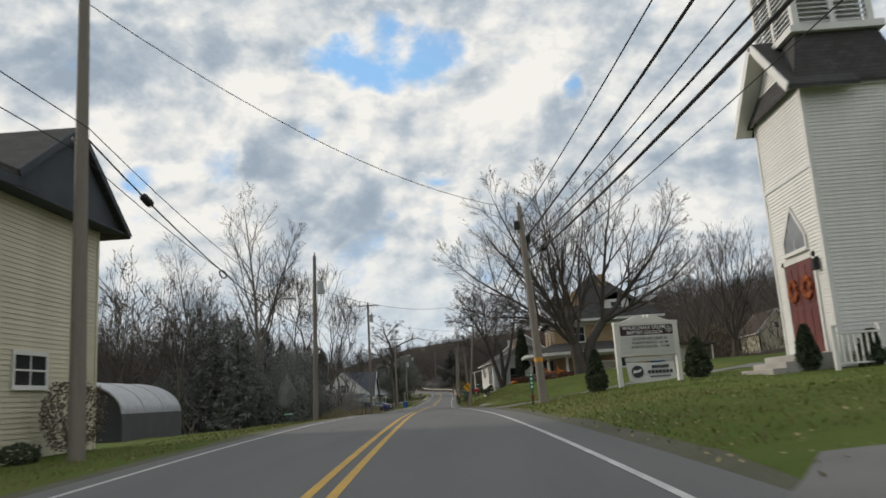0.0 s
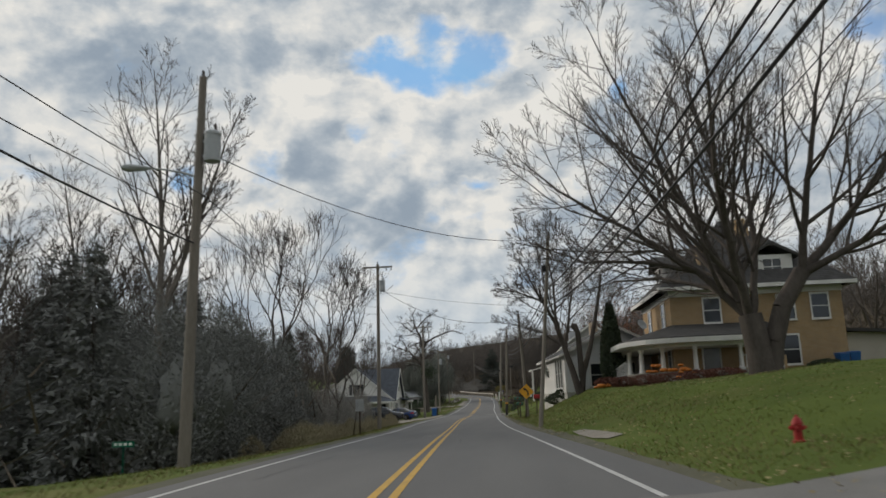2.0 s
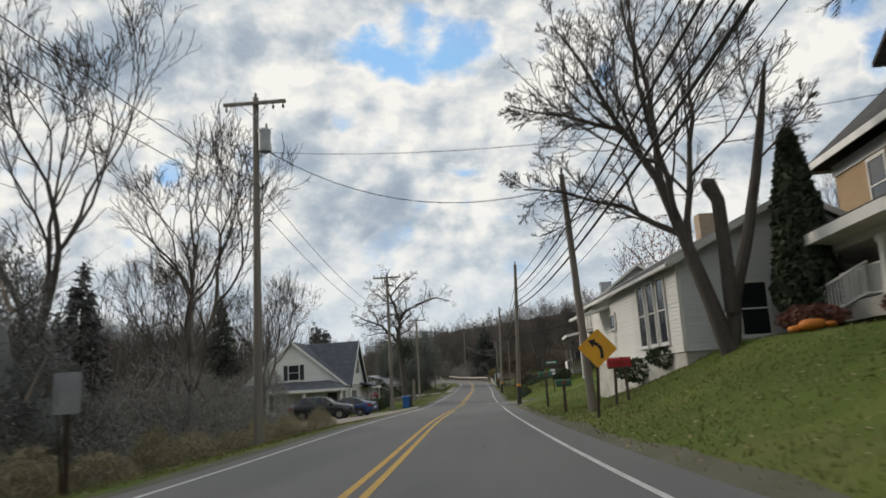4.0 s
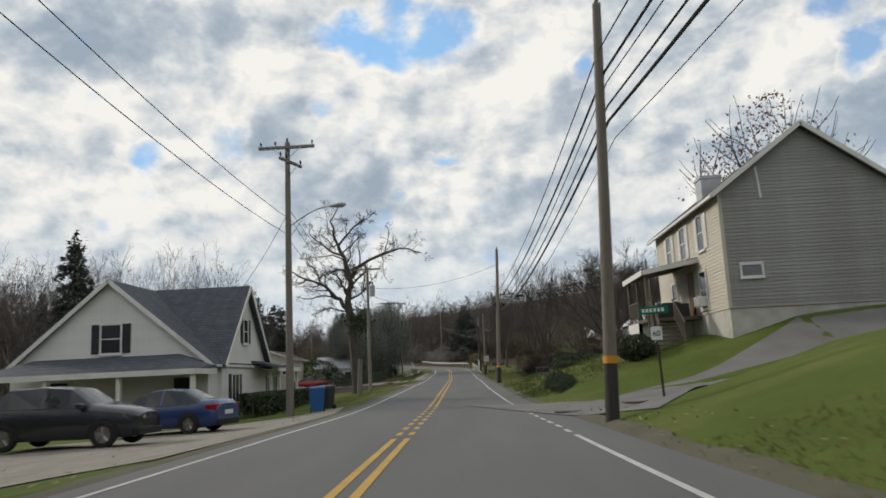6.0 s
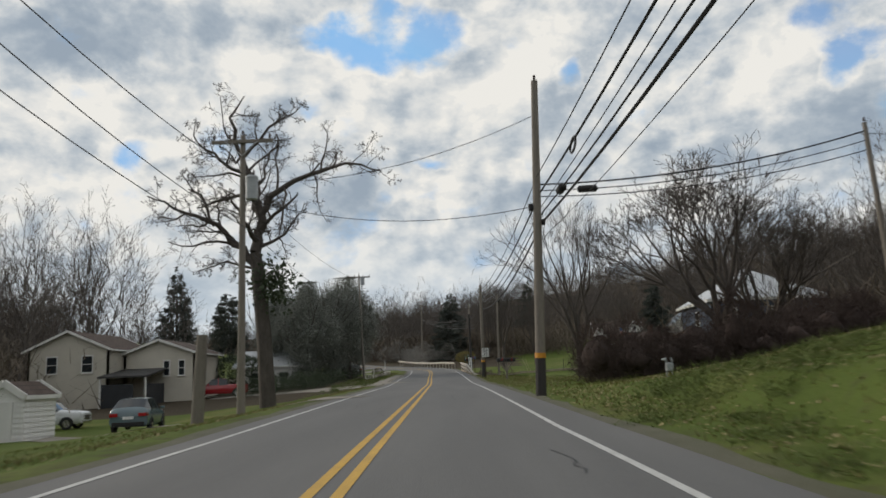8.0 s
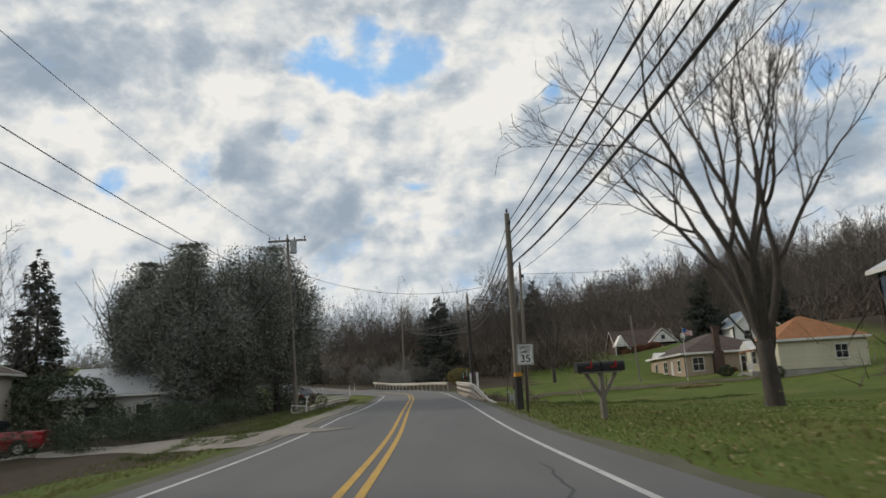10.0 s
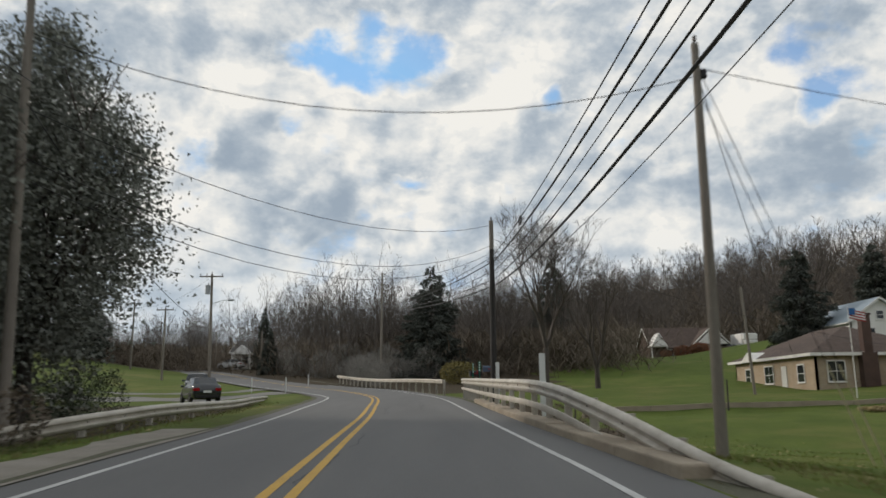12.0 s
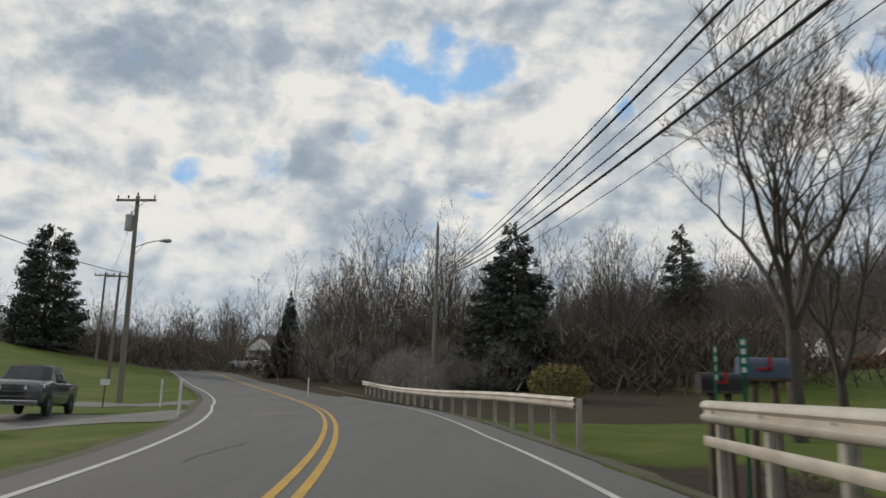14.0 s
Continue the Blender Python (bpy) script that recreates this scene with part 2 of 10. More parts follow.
M = dict(
    asphalt=surf("asphalt", (0.152, 0.151, 0.148), (0.102, 0.102, 0.103), 0.9, 0.86, 0.35, 90.0, grain=70.0, grain_amount=0.35, spread=0.6, stretch=(1.0, 0.1, 1.0)),
    asphalt_old=surf("old_asphalt", (0.21, 0.205, 0.195), (0.13, 0.127, 0.12), 0.7, 0.9, 0.4, 70.0, grain=45.0, grain_amount=0.4),
    gravel=surf("gravel", (0.33, 0.30, 0.26), (0.17, 0.155, 0.13), 1.3, 0.95, 0.8, 35.0, grain=28.0, grain_amount=0.5),
    white_line=surf("white_road_paint", (0.62, 0.62, 0.60), (0.36, 0.36, 0.35), 1.6, 0.7, grain=30.0, grain_amount=0.5),
    yellow_line=surf("yellow_road_paint", (0.62, 0.37, 0.055), (0.38, 0.24, 0.06), 1.6, 0.7, grain=30.0, grain_amount=0.5),
    wood_pole=surf("weathered_pole_wood", (0.225, 0.20, 0.17), (0.115, 0.10, 0.085), 1.2, 0.85, 0.6, 18.0, grain=14.0, grain_amount=0.5, stretch=(4, 4, 0.35), vary=0.4),
    guard_yellow=surf("faded_yellow_plastic", (0.42, 0.38, 0.24), (0.26, 0.24, 0.17), 3.0, 0.6),
    tar_pole=surf("creosote_dark_wood", (0.055, 0.05, 0.048), (0.025, 0.023, 0.022), 1.2, 0.8, 0.5, 18.0, stretch=(4, 4, 0.35)),
    metal=surf("galvanised_metal", (0.48, 0.49, 0.5), (0.33, 0.34, 0.35), 2.0, 0.45, metal=0.8),
    grey_paint=surf("grey_painted_steel", (0.42, 0.44, 0.45), (0.3, 0.32, 0.33), 3.0, 0.5),
    cable=surf("black_cable", (0.02, 0.02, 0.022), None, 3.0, 0.6),
    ceramic=surf("brown_ceramic", (0.06, 0.04, 0.035), None, 3.0, 0.3),
    bark=surf("grey_brown_bark", (0.105, 0.09, 0.078), (0.05, 0.042, 0.037), 2.5, 0.95, 0.9, 14.0, grain=12.0, grain_amount=0.45, stretch=(1, 1, 0.4)),
    bark_pale=surf("pale_bark", (0.20, 0.178, 0.152), (0.10, 0.088, 0.076), 2.5, 0.95, 0.8, 14.0, grain=10.0, grain_amount=0.45, stretch=(1, 1, 0.4)),
    twig=surf("bare_twig_bark", (0.105, 0.09, 0.08), (0.06, 0.052, 0.047), 0.15, 0.95, grain=3.0),
    woods=surf("distant_bare_wood", (0.115, 0.10, 0.088), (0.062, 0.055, 0.05), 0.06, 0.95, grain=1.0, vary=0.6, island=True),
    brush=surf("dry_brush", (0.15, 0.122, 0.092), (0.07, 0.058, 0.046), 0.2, 0.95, grain=2.0, vary=0.7, island=True),
    # grey-brown twigs, their colour lifted towards the haze over the left thicket
    brush_dark=surf("hazed_grey_brown_brush", (0.26, 0.25, 0.23), (0.20, 0.192, 0.176), 0.2, 0.95, grain=2.0, vary=0.3, island=True),
    blade=surf("grass_blades", (0.15, 0.18, 0.048), (0.095, 0.118, 0.032), 0.5, 0.9, grain=3.0, vary=0.7, island=True, specular=0.1),
    straw=surf("dry_grass_blades", (0.21, 0.18, 0.085), (0.11, 0.10, 0.045), 0.5, 0.9, grain=3.0, vary=0.7, island=True, specular=0.1),
    verge_dry=surf("dry_verge_stalks", (0.32, 0.28, 0.18), (0.20, 0.175, 0.105), 0.3, 0.95, grain=2.0, vary=0.6, island=True),
    mum=surf("dark_mum_flowers", (0.15, 0.06, 0.045), (0.06, 0.045, 0.03), 1.2, 0.85, grain=6.0, vary=0.8, island=True),
    brick_dark=surf("dark_red_brick", (0.105, 0.066, 0.054), (0.06, 0.04, 0.034), 1.2, 0.9, 0.5, 20.0, grain=18.0, grain_amount=0.4),
    dirt=surf("roadside_dirt", (0.125, 0.118, 0.085), (0.065, 0.068, 0.038), 0.8, 0.95, 0.8, 30.0, grain=24.0, grain_amount=0.5),
    hedge_brown=surf("brown_hedge_twigs", (0.062, 0.044, 0.038), (0.042, 0.03, 0.027), 0.4, 0.95, grain=3.0, vary=0.6, island=True),
    # needle colour paled and greyed to carry the glare haze on the left
    fir=surf("hazed_fir_needles", (0.19, 0.195, 0.185), (0.145, 0.15, 0.142), 0.5, 0.9, grain=4.0, vary=0.25, island=True, specular=0.05),
    spruce=surf("dark_spruce_needles", (0.088, 0.096, 0.083), (0.046, 0.052, 0.046), 0.5, 0.9, grain=4.0, vary=0.4, island=True, specular=0.1),
    arbor=surf("arborvitae_foliage", (0.062, 0.08, 0.046), (0.032, 0.043, 0.027), 0.8, 0.85, grain=4.0, vary=0.6, island=True),
    # dull green leaves with haze mixed into the colour as pale grey
    pear=surf("hazed_green_autumn_leaves", (0.235, 0.245, 0.215), (0.155, 0.165, 0.145), 0.5, 0.9, grain=4.0, vary=0.3, island=True, specular=0.1),
    herb=surf("bank_herbs", (0.11, 0.14, 0.04), (0.055, 0.078, 0.022), 0.6, 0.9, grain=6.0, vary=0.7, island=True),
    rust_leaf=surf("rusty_autumn_leaves", (0.20, 0.085, 0.045), (0.09, 0.04, 0.03), 0.6, 0.8, grain=4.0, vary=0.8, island=True),
    dead_leaf=surf("fallen_leaf", (0.33, 0.27, 0.14), (0.15, 0.12, 0.06), 2.0, 0.85, vary=0.9, island=True),
    white_trim=surf("white_trim_paint", (0.76, 0.75, 0.72), (0.6, 0.59, 0.56), 1.1, 0.5, grain=20.0),
    glass=glass_mat("window_glass"),
    glass_pale=glass_mat("curtained_window_glass", (0.22, 0.23, 0.24), 0.12),
    concrete=surf("weathered_concrete", (0.42, 0.40, 0.37), (0.24, 0.225, 0.2), 0.9, 0.9, 0.4, 25.0, grain=22.0, grain_amount=0.4),
    rubber=surf("black_rubber", (0.022, 0.022, 0.022), None, 6.0, 0.8),
    chrome=surf("bright_metal", (0.6, 0.6, 0.62), (0.5, 0.5, 0.5), 5.0, 0.2, metal=1.0),
    red_lens=surf("red_lens", (0.35, 0.01, 0.012), (0.2, 0.006, 0.008), 8.0, 0.15),
    clear_lens=surf("clear_lamp_lens", (0.7, 0.72, 0.74), (0.5, 0.5, 0.52), 8.0, 0.1),
    black=surf("black_paint", (0.018, 0.018, 0.02), None, 4.0, 0.5),
    orange_band=surf("reflective_orange_band", (0.72, 0.33, 0.03), (0.5, 0.22, 0.03), 5.0, 0.5),
    sign_white=surf("sign_white", (0.74, 0.75, 0.74), (0.6, 0.61, 0.6), 2.0, 0.4),
    sign_yellow=surf("sign_yellow", (0.78, 0.38, 0.02), (0.62, 0.3, 0.03), 2.0, 0.4),
    sign_green=surf("sign_green", (0.0, 0.16, 0.09), (0.0, 0.11, 0.07), 2.0, 0.4),
    rust_steel=surf("dark_rusty_steel", (0.11, 0.075, 0.055), (0.05, 0.04, 0.033), 3.0, 0.8),
)


def grass_mat():
    """Late autumn lawn: green, worn to straw and mud in broad patches."""
    m = surf("lawn", (0.11, 0.145, 0.034), (0.064, 0.09, 0.021), 0.5, 0.95, 1.0, 30.0, grain=22.0, grain_amount=0.5, specular=0.08)
    nt = m.node_tree
    bsdf = nt.nodes["Principled BSDF"]
    old = bsdf.inputs["Base Color"].links[0].from_socket
    coord = nt.nodes.new("ShaderNodeTexCoord")
    patch = nt.nodes.new("ShaderNodeTexNoise")
    patch.inputs["Scale"].default_value, patch.inputs["Detail"].default_value, patch.inputs["Roughness"].default_value = 0.16, 6.0, 0.65
    nt.links.new(coord.outputs["Object"], patch.inputs["Vector"])
    level = nt.nodes.new("ShaderNodeMapRange")
    level.inputs[1].default_value, level.inputs[2].default_value, level.inputs[4].default_value = 0.50, 0.70, 0.6
    nt.links.new(patch.outputs[0], level.inputs[0])
    mix = nt.nodes.new("ShaderNodeMix")
    mix.data_type = "RGBA"
    nt.links.new(level.outputs[0], mix.inputs[0])
    nt.links.new(old, mix.inputs[6])
    mix.inputs[7].default_value = (0.19, 0.17, 0.065, 1)
    # where grass gives way to leaf litter, by the painted cover of the ground
    cover = nt.nodes.new("ShaderNodeAttribute")
    cover.attribute_name = "litter"
    litter = nt.nodes.new("ShaderNodeTexNoise")
    litter.inputs["Scale"].default_value, litter.inputs["Detail"].default_value = 3.0, 8.0
    nt.links.new(coord.outputs["Object"], litter.inputs["Vector"])
    tint = nt.nodes.new("ShaderNodeMix")
    tint.data_type = "RGBA"
    tint.inputs[6].default_value, tint.inputs[7].default_value = (0.035, 0.03, 0.022, 1), (0.088, 0.07, 0.048, 1)
    nt.links.new(litter.outputs[0], tint.inputs[0])
    edge = nt.nodes.new("ShaderNodeMath")
    edge.operation = "MULTIPLY_ADD"
    nt.links.new(litter.outputs[0], edge.inputs[0])
    edge.inputs[1].default_value = 0.8
    shift = nt.nodes.new("ShaderNodeMath")
    shift.operation = "SUBTRACT"
    nt.links.new(cover.outputs["Fac"], shift.inputs[0])
    shift.inputs[1].default_value = 0.4
    nt.links.new(shift.outputs[0], edge.inputs[2])
    cut = nt.nodes.new("ShaderNodeMapRange")
    cut.inputs[1].default_value, cut.inputs[2].default_value = 0.35, 0.65
    nt.links.new(edge.outputs[0], cut.inputs[0])
    last = nt.nodes.new("ShaderNodeMix")
    last.data_type = "RGBA"
    nt.links.new(cut.outputs[0], last.inputs[0])
    nt.links.new(mix.outputs[2], last.inputs[6])
    nt.links.new(tint.outputs[2], last.inputs[7])
    nt.links.new(last.outputs[2], bsdf.inputs["Base Color"])
    return m


M["lawn"] = grass_mat()

# ------------------------------------------------------------------ mesh helpers
class Build:
    """Collects boxes, tubes and faces for one mesh."""

    def __init__(self):
        self.v, self.f = [], []

    def add(self, verts, faces):
        n = len(self.v)
        self.v += [tuple(p) for p in verts]
        self.f += [tuple(i + n for i in face) for face in faces]
        return self

    def box(self, x0, y0, z0, x1, y1, z1):
        return self.add([(x0, y0, z0), (x1, y0, z0), (x1, y1, z0), (x0, y1, z0), (x0, y0, z1), (x1, y0, z1), (x1, y1, z1), (x0, y1, z1)],
                        [(0, 3, 2, 1), (4, 5, 6, 7), (0, 1, 5, 4), (1, 2, 6, 5), (2, 3, 7, 6), (3, 0, 4, 7)])

    def beam(self, a, b, w, h, up=(0, 0, 1)):
        """A squared bar from a to b, w across and h deep."""
        a, b = Vector(a), Vector(b)
        d = (b - a).normalized()
        s = d.cross(Vector(up))
        s = s.normalized() if s.length > 1e-5 else Vector((1, 0, 0))
        u = s.cross(d)
        pts = [p + s * i * w / 2 + u * j * h / 2 for p in (a, b) for i, j in ((-1, -1), (1, -1), (1, 1), (-1, 1))]
        return self.add(pts, [(0, 3, 2, 1), (4, 5, 6, 7), (0, 1, 5, 4), (1, 2, 6, 5), (2, 3, 7, 6), (3, 0, 4, 7)])

    def tube(self, a, b, r0, r1=None, n=8, caps=True):
        a, b, r1 = Vector(a), Vector(b), r0 if r1 is None else r1
        d = (b - a).normalized()
        s = d.orthogonal().normalized()
        u = d.cross(s)
        pts = [p + (s * math.cos(2 * math.pi * k / n) + u * math.sin(2 * math.pi * k / n)) * r for p, r in ((a, r0), (b, r1)) for k in range(n)]
        faces = [(k, (k + 1) % n, n + (k + 1) % n, n + k) for k in range(n)]
        if caps:
            faces += [tuple(range(n - 1, -1, -1)), tuple(range(n, 2 * n))]
        return self.add(pts, faces)

    def pipe(self, points, radii, n=10, caps=True):
        """One unbroken tube through the points."""
        pts = [Vector(p) for p in points]
        vs, fs, last = [], [], None
        for k, p in enumerate(pts):
            d = (pts[min(k + 1, len(pts) - 1)] - pts[max(k - 1, 0)]).normalized()
            s = d.orthogonal() if last is None else last - d * last.dot(d)
            last = s.normalized()
            u = d.cross(last)
            vs += [p + (last * math.cos(2 * math.pi * j / n) + u * math.sin(2 * math.pi * j / n)) * radii[k] for j in range(n)]
        for k in range(len(pts) - 1):
            fs += [(k * n + j, k * n + (j + 1) % n, (k + 1) * n + (j + 1) % n, (k + 1) * n + j) for j in range(n)]
        if caps:
            fs += [tuple(range(n - 1, -1, -1)), tuple(range((len(pts) - 1) * n, len(pts) * n))]
        return self.add(vs, fs)

    def prism(self, outline, a, b):
        """A flat outline (list of 3D points) swept from offset a to offset b."""
        a, b, n = Vector(a), Vector(b), len(outline)
        pts = [Vector(p) + o for o in (a, b) for p in outline]
        return self.add(pts, [tuple(range(n - 1, -1, -1)), tuple(range(n, 2 * n))] + [(k, (k + 1) % n, n + (k + 1) % n, n + k) for k in range(n)])

    def lathe(self, profile, n=12, at=(0, 0, 0)):
        """(radius, height) pairs turned about z."""
        x, y, z = at
        pts = [(x + r * math.cos(2 * math.pi * k / n), y + r * math.sin(2 * math.pi * k / n), z + h) for r, h in profile for k in range(n)]
        faces = [(i * n + k, i * n + (k + 1) % n, (i + 1) * n + (k + 1) % n, (i + 1) * n + k) for i in range(len(profile) - 1) for k in range(n)]
        faces += [tuple(range(n - 1, -1, -1)), tuple(range((len(profile) - 1) * n, len(profile) * n))]
        return self.add(pts, faces)

    def blob(self, at, radii, rng, rough=0.15, n=8):
        """A lumpy rounded mass."""
        pts, faces = [], []
        for i in range(n + 1):
            th = math.pi * i / n
            for k in range(2 * n):
                ph = math.pi * k / n
                s = 1 + rough * (rng.random() - 0.5) * 2
                pts.append((at[0] + radii[0] * s * math.sin(th) * math.cos(ph), at[1] + radii[1] * s * math.sin(th) * math.sin(ph), at[2] + radii[2] * s * math.cos(th)))
        m = 2 * n
        for i in range(n):
            for k in range(m):
                faces.append((i * m + k, (i + 1) * m + k, (i + 1) * m + (k + 1) % m, i * m + (k + 1) % m))
        return self.add(pts, faces)

    def mesh(self, name):
        me = bpy.data.meshes.new(name)
        me.from_pydata(self.v, [], self.f)
        return me


def part(name, build, material, parent=None, label="", smooth=False, bevel=0.0, kind=""):
    """Links what was built as one mesh object, under a thing or under a part."""
    me = build if isinstance(build, bpy.types.Mesh) else build.mesh(name)
    if not isinstance(build, bpy.types.Mesh):
        bm = bmesh.new()
        bm.from_mesh(me)
        bmesh.ops.recalc_face_normals(bm, faces=bm.faces)
        bm.to_mesh(me)
        bm.free()
    if not me.materials:
        me.materials.append(M[material] if isinstance(material, str) else material)
    if smooth:
        me.shade_smooth()
        me.set_sharp_from_angle(angle=radians(40))
    ob = new(name, me)
    if bevel:
        mod = ob.modifiers.new("bevel", "BEVEL")
        mod.width, mod.segments, mod.limit_method = bevel, 2, "ANGLE"
    if parent is not None:
        ob.parent = parent
    return tagged(ob, label, kind=kind)


def thing(name, m, label, category, group="", kind=""):
    """An Empty at the base of a thing."""
    ob = new(name)
    ob.empty_display_size = 0.2
    ob.matrix_world = m
    return tagged(ob, label, category, group, kind)


def fast_mesh(name, verts, faces, material, smooth=False):
    """A mesh from arrays: verts (n, 3), faces (m, 3 or 4)."""
    me = bpy.data.meshes.new(name)
    verts, faces = np.asarray(verts, np.float32), np.asarray(faces, np.int32)
    k = faces.shape[1]
    me.vertices.add(len(verts))
    me.vertices.foreach_set("co", verts.ravel())
    me.loops.add(faces.size)
    me.loops.foreach_set("vertex_index", faces.ravel())
    me.polygons.add(len(faces))
    me.polygons.foreach_set("loop_start", np.arange(0, faces.size, k, dtype=np.int32))
    me.polygons.foreach_set("loop_total", np.full(len(faces), k, np.int32))
    me.update(calc_edges=True)
    me.materials.append(M[material] if isinstance(material, str) else material)
    if smooth:
        me.shade_smooth()
    return me


def writing(text, size, material, parent, place, turn=(90, 0, 0), align="CENTER", depth=0.004, squeeze=1.0, name="lettering"):
    """Raised lettering in the built-in font, as a mesh under a sign."""
    cu = bpy.data.curves.new(name, "FONT")
    cu.body, cu.size, cu.extrude, cu.align_x, cu.align_y = text, size, depth, align, "CENTER"
    cu.offset = size * 0.012
    tmp = bpy.data.objects.new(name, cu)
    scene.collection.objects.link(tmp)
    me = bpy.data.meshes.new_from_object(tmp.evaluated_get(bpy.context.evaluated_depsgraph_get()))
    bpy.data.objects.remove(tmp)
    me.materials.clear()
    me.materials.append(M[material])
    ob = new(name, me)
    ob.parent = parent
    ob.matrix_local = pose(*place, *turn) @ Matrix.Diagonal((squeeze, 1, 1, 1))
    return ob

# ------------------------------------------------------------------ the lie of the land
ROAD = [(8.2, -90, -1.6), (6.0, -40, -0.8), (4.5, 0, -0.08), (4.15, 7.7, 0.10), (3.45, 22, 0.26), (2.45, 40, 0.19), (1.5, 57, -0.01), (0.55, 75, -0.26), (-0.35, 95, -0.35),
        (-0.95, 117, -0.49), (-1.15, 128, -0.51), (-1.5, 146, -0.24), (-2.1, 172, 0.08), (-2.6, 190, 0.26), (-3.2, 206, 0.68), (-3.58, 217, 0.99), (-4.1, 231, 1.37),
        (-5.15, 246, 1.82), (-7.1, 257, 2.13), (-9.6, 267, 2.45), (-15.8, 285, 3.1), (-25.5, 306, 4.4), (-39, 333, 6.4), (-56, 362, 8.3), (-92, 420, 10.5), (-135, 480, 11.5), (-300, 700, 13)]
RY = [p[1] for p in ROAD]


def hermite(t, xs, ys):
    """A smooth curve through the points, with slopes taken from both neighbours."""
    t = np.asarray(t, float)
    xs, ys = np.array(xs, float), np.array(ys, float)
    slope = np.gradient(ys, xs)
    i = np.clip(np.searchsorted(xs, t) - 1, 0, len(xs) - 2)
    h = xs[i + 1] - xs[i]
    u = np.clip((t - xs[i]) / h, 0, 1)
    return (2 * u**3 - 3 * u**2 + 1) * ys[i] + (u**3 - 2 * u**2 + u) * h * slope[i] + (3 * u**2 - 2 * u**3) * ys[i + 1] + (u**3 - u**2) * h * slope[i + 1]


def road_x(y):
    return hermite(y, RY, [p[0] for p in ROAD])


def road_z(y):
    return hermite(y, RY, [p[2] for p in ROAD])


# height over the road at set distances from its middle, by the way along it
RIGHT_D = (4.0, 5.4, 6.1, 9.5, 15, 35, 90, 300, 1500)
RIGHT = [(-90, .2, .5, .8, 2, 8), (30, .3, .62, .85, 1.5, 7), (46, .12, .5, 1.2, 2, 8), (58, .6, 1.6, 2.2, 2.8, 9), (88, .5, 2.1, 2.4, 3, 10), (99, .1, .9, 1.9, 3, 11),
         (112, .6, 1.7, 2.6, 4, 8), (117.5, .5, 1.5, 2.3, 4, 8), (121, .1, .45, 1.3, 3.6, 8), (127, .1, .5, 1.5, 3.7, 8), (130.5, .35, 1.1, 2.9, 4.5, 8), (134, .75, 1.7, 3.0, 4.3, 8), (140, .95, 1.8, 2.9, 4, 8), (147, .75, 1.7, 2.4, 3.2, 8), (160, .25, .5, .9, 2.2, 7),
         (186, .1, .1, .2, .8, 7), (212, -.15, -.4, -.6, -.5, 6), (234, -.8, -1.5, -1.7, -.9, 6)]
RIGHT += [(249.9, -1.3, -2.0, -1.25, -.85, 3.2), (250.7, -1.3, -1.7, -.8, -.5, 3.2), (252, -1.3, -1.5, -.7, -.42, 3.2), (268, -.25, -.8, -.6, -.45, 3), (281, -.1, -.5, -.4, -.2, 3.5), (300, 0, -.2, -.2, .6, 4), (335, 0, 0, 0, .3, 2), (480, 0, 0, 0, 1, 3), (700, 0, 0, 0, 1, 3)]
RIGHT = [(r[0], 0.15 if 132 < r[0] < 148 else 0.67 * r[1], *r[1:]) for r in RIGHT]
LEFT_D = (4.0, 6.0, 10, 18, 40, 100, 300, 1500)
LEFT = [(-90, -.1, -.2, -.4, -1, 0), (40, -.1, -.3, -.5, -1.5, 0), (60, -.3, -.9, -1.5, -3, 3), (105, -.3, -1.0, -1.8, -3, 5), (117, -.22, -.32, -.45, -.8, 5), (150, -.3, -.55, -1.1, -1.5, 3),
        (176, -.4, -1.1, -1.9, -2.0, 3), (215, -.1, -.3, -.8, -1.5, 5), (240, -.1, -.3, -.5, -.2, 7), (254, -.15, -.65, -.8, 0, 8), (268, -.1, -.5, -.5, .4, 8), (282, 0, -.3, -.4, 2.2, 10), (330, .3, .8, 2, 6, 12), (480, 0, 0, 0, 1, 3), (700, 0, 0, 0, 1, 3)]


def side(d, y, reach, rows, far):
    keys = [r[0] for r in rows]
    cols = [np.zeros_like(y)] + [np.interp(y, keys, [r[k] for r in rows]) for k in range(1, len(rows[0]))]
    cols += [cols[-1] + far, cols[-1] + far * 1.5]
    out = np.zeros_like(y)
    for k in range(len(reach) - 1):
        u = np.clip((d - reach[k]) / (reach[k + 1] - reach[k]), 0, 1)
        u = u * u * (3 - 2 * u) if k > len(reach) - 4 else u
        out = np.where(d >= reach[k], cols[k] + u * (cols[k + 1] - cols[k]), out)
    return out


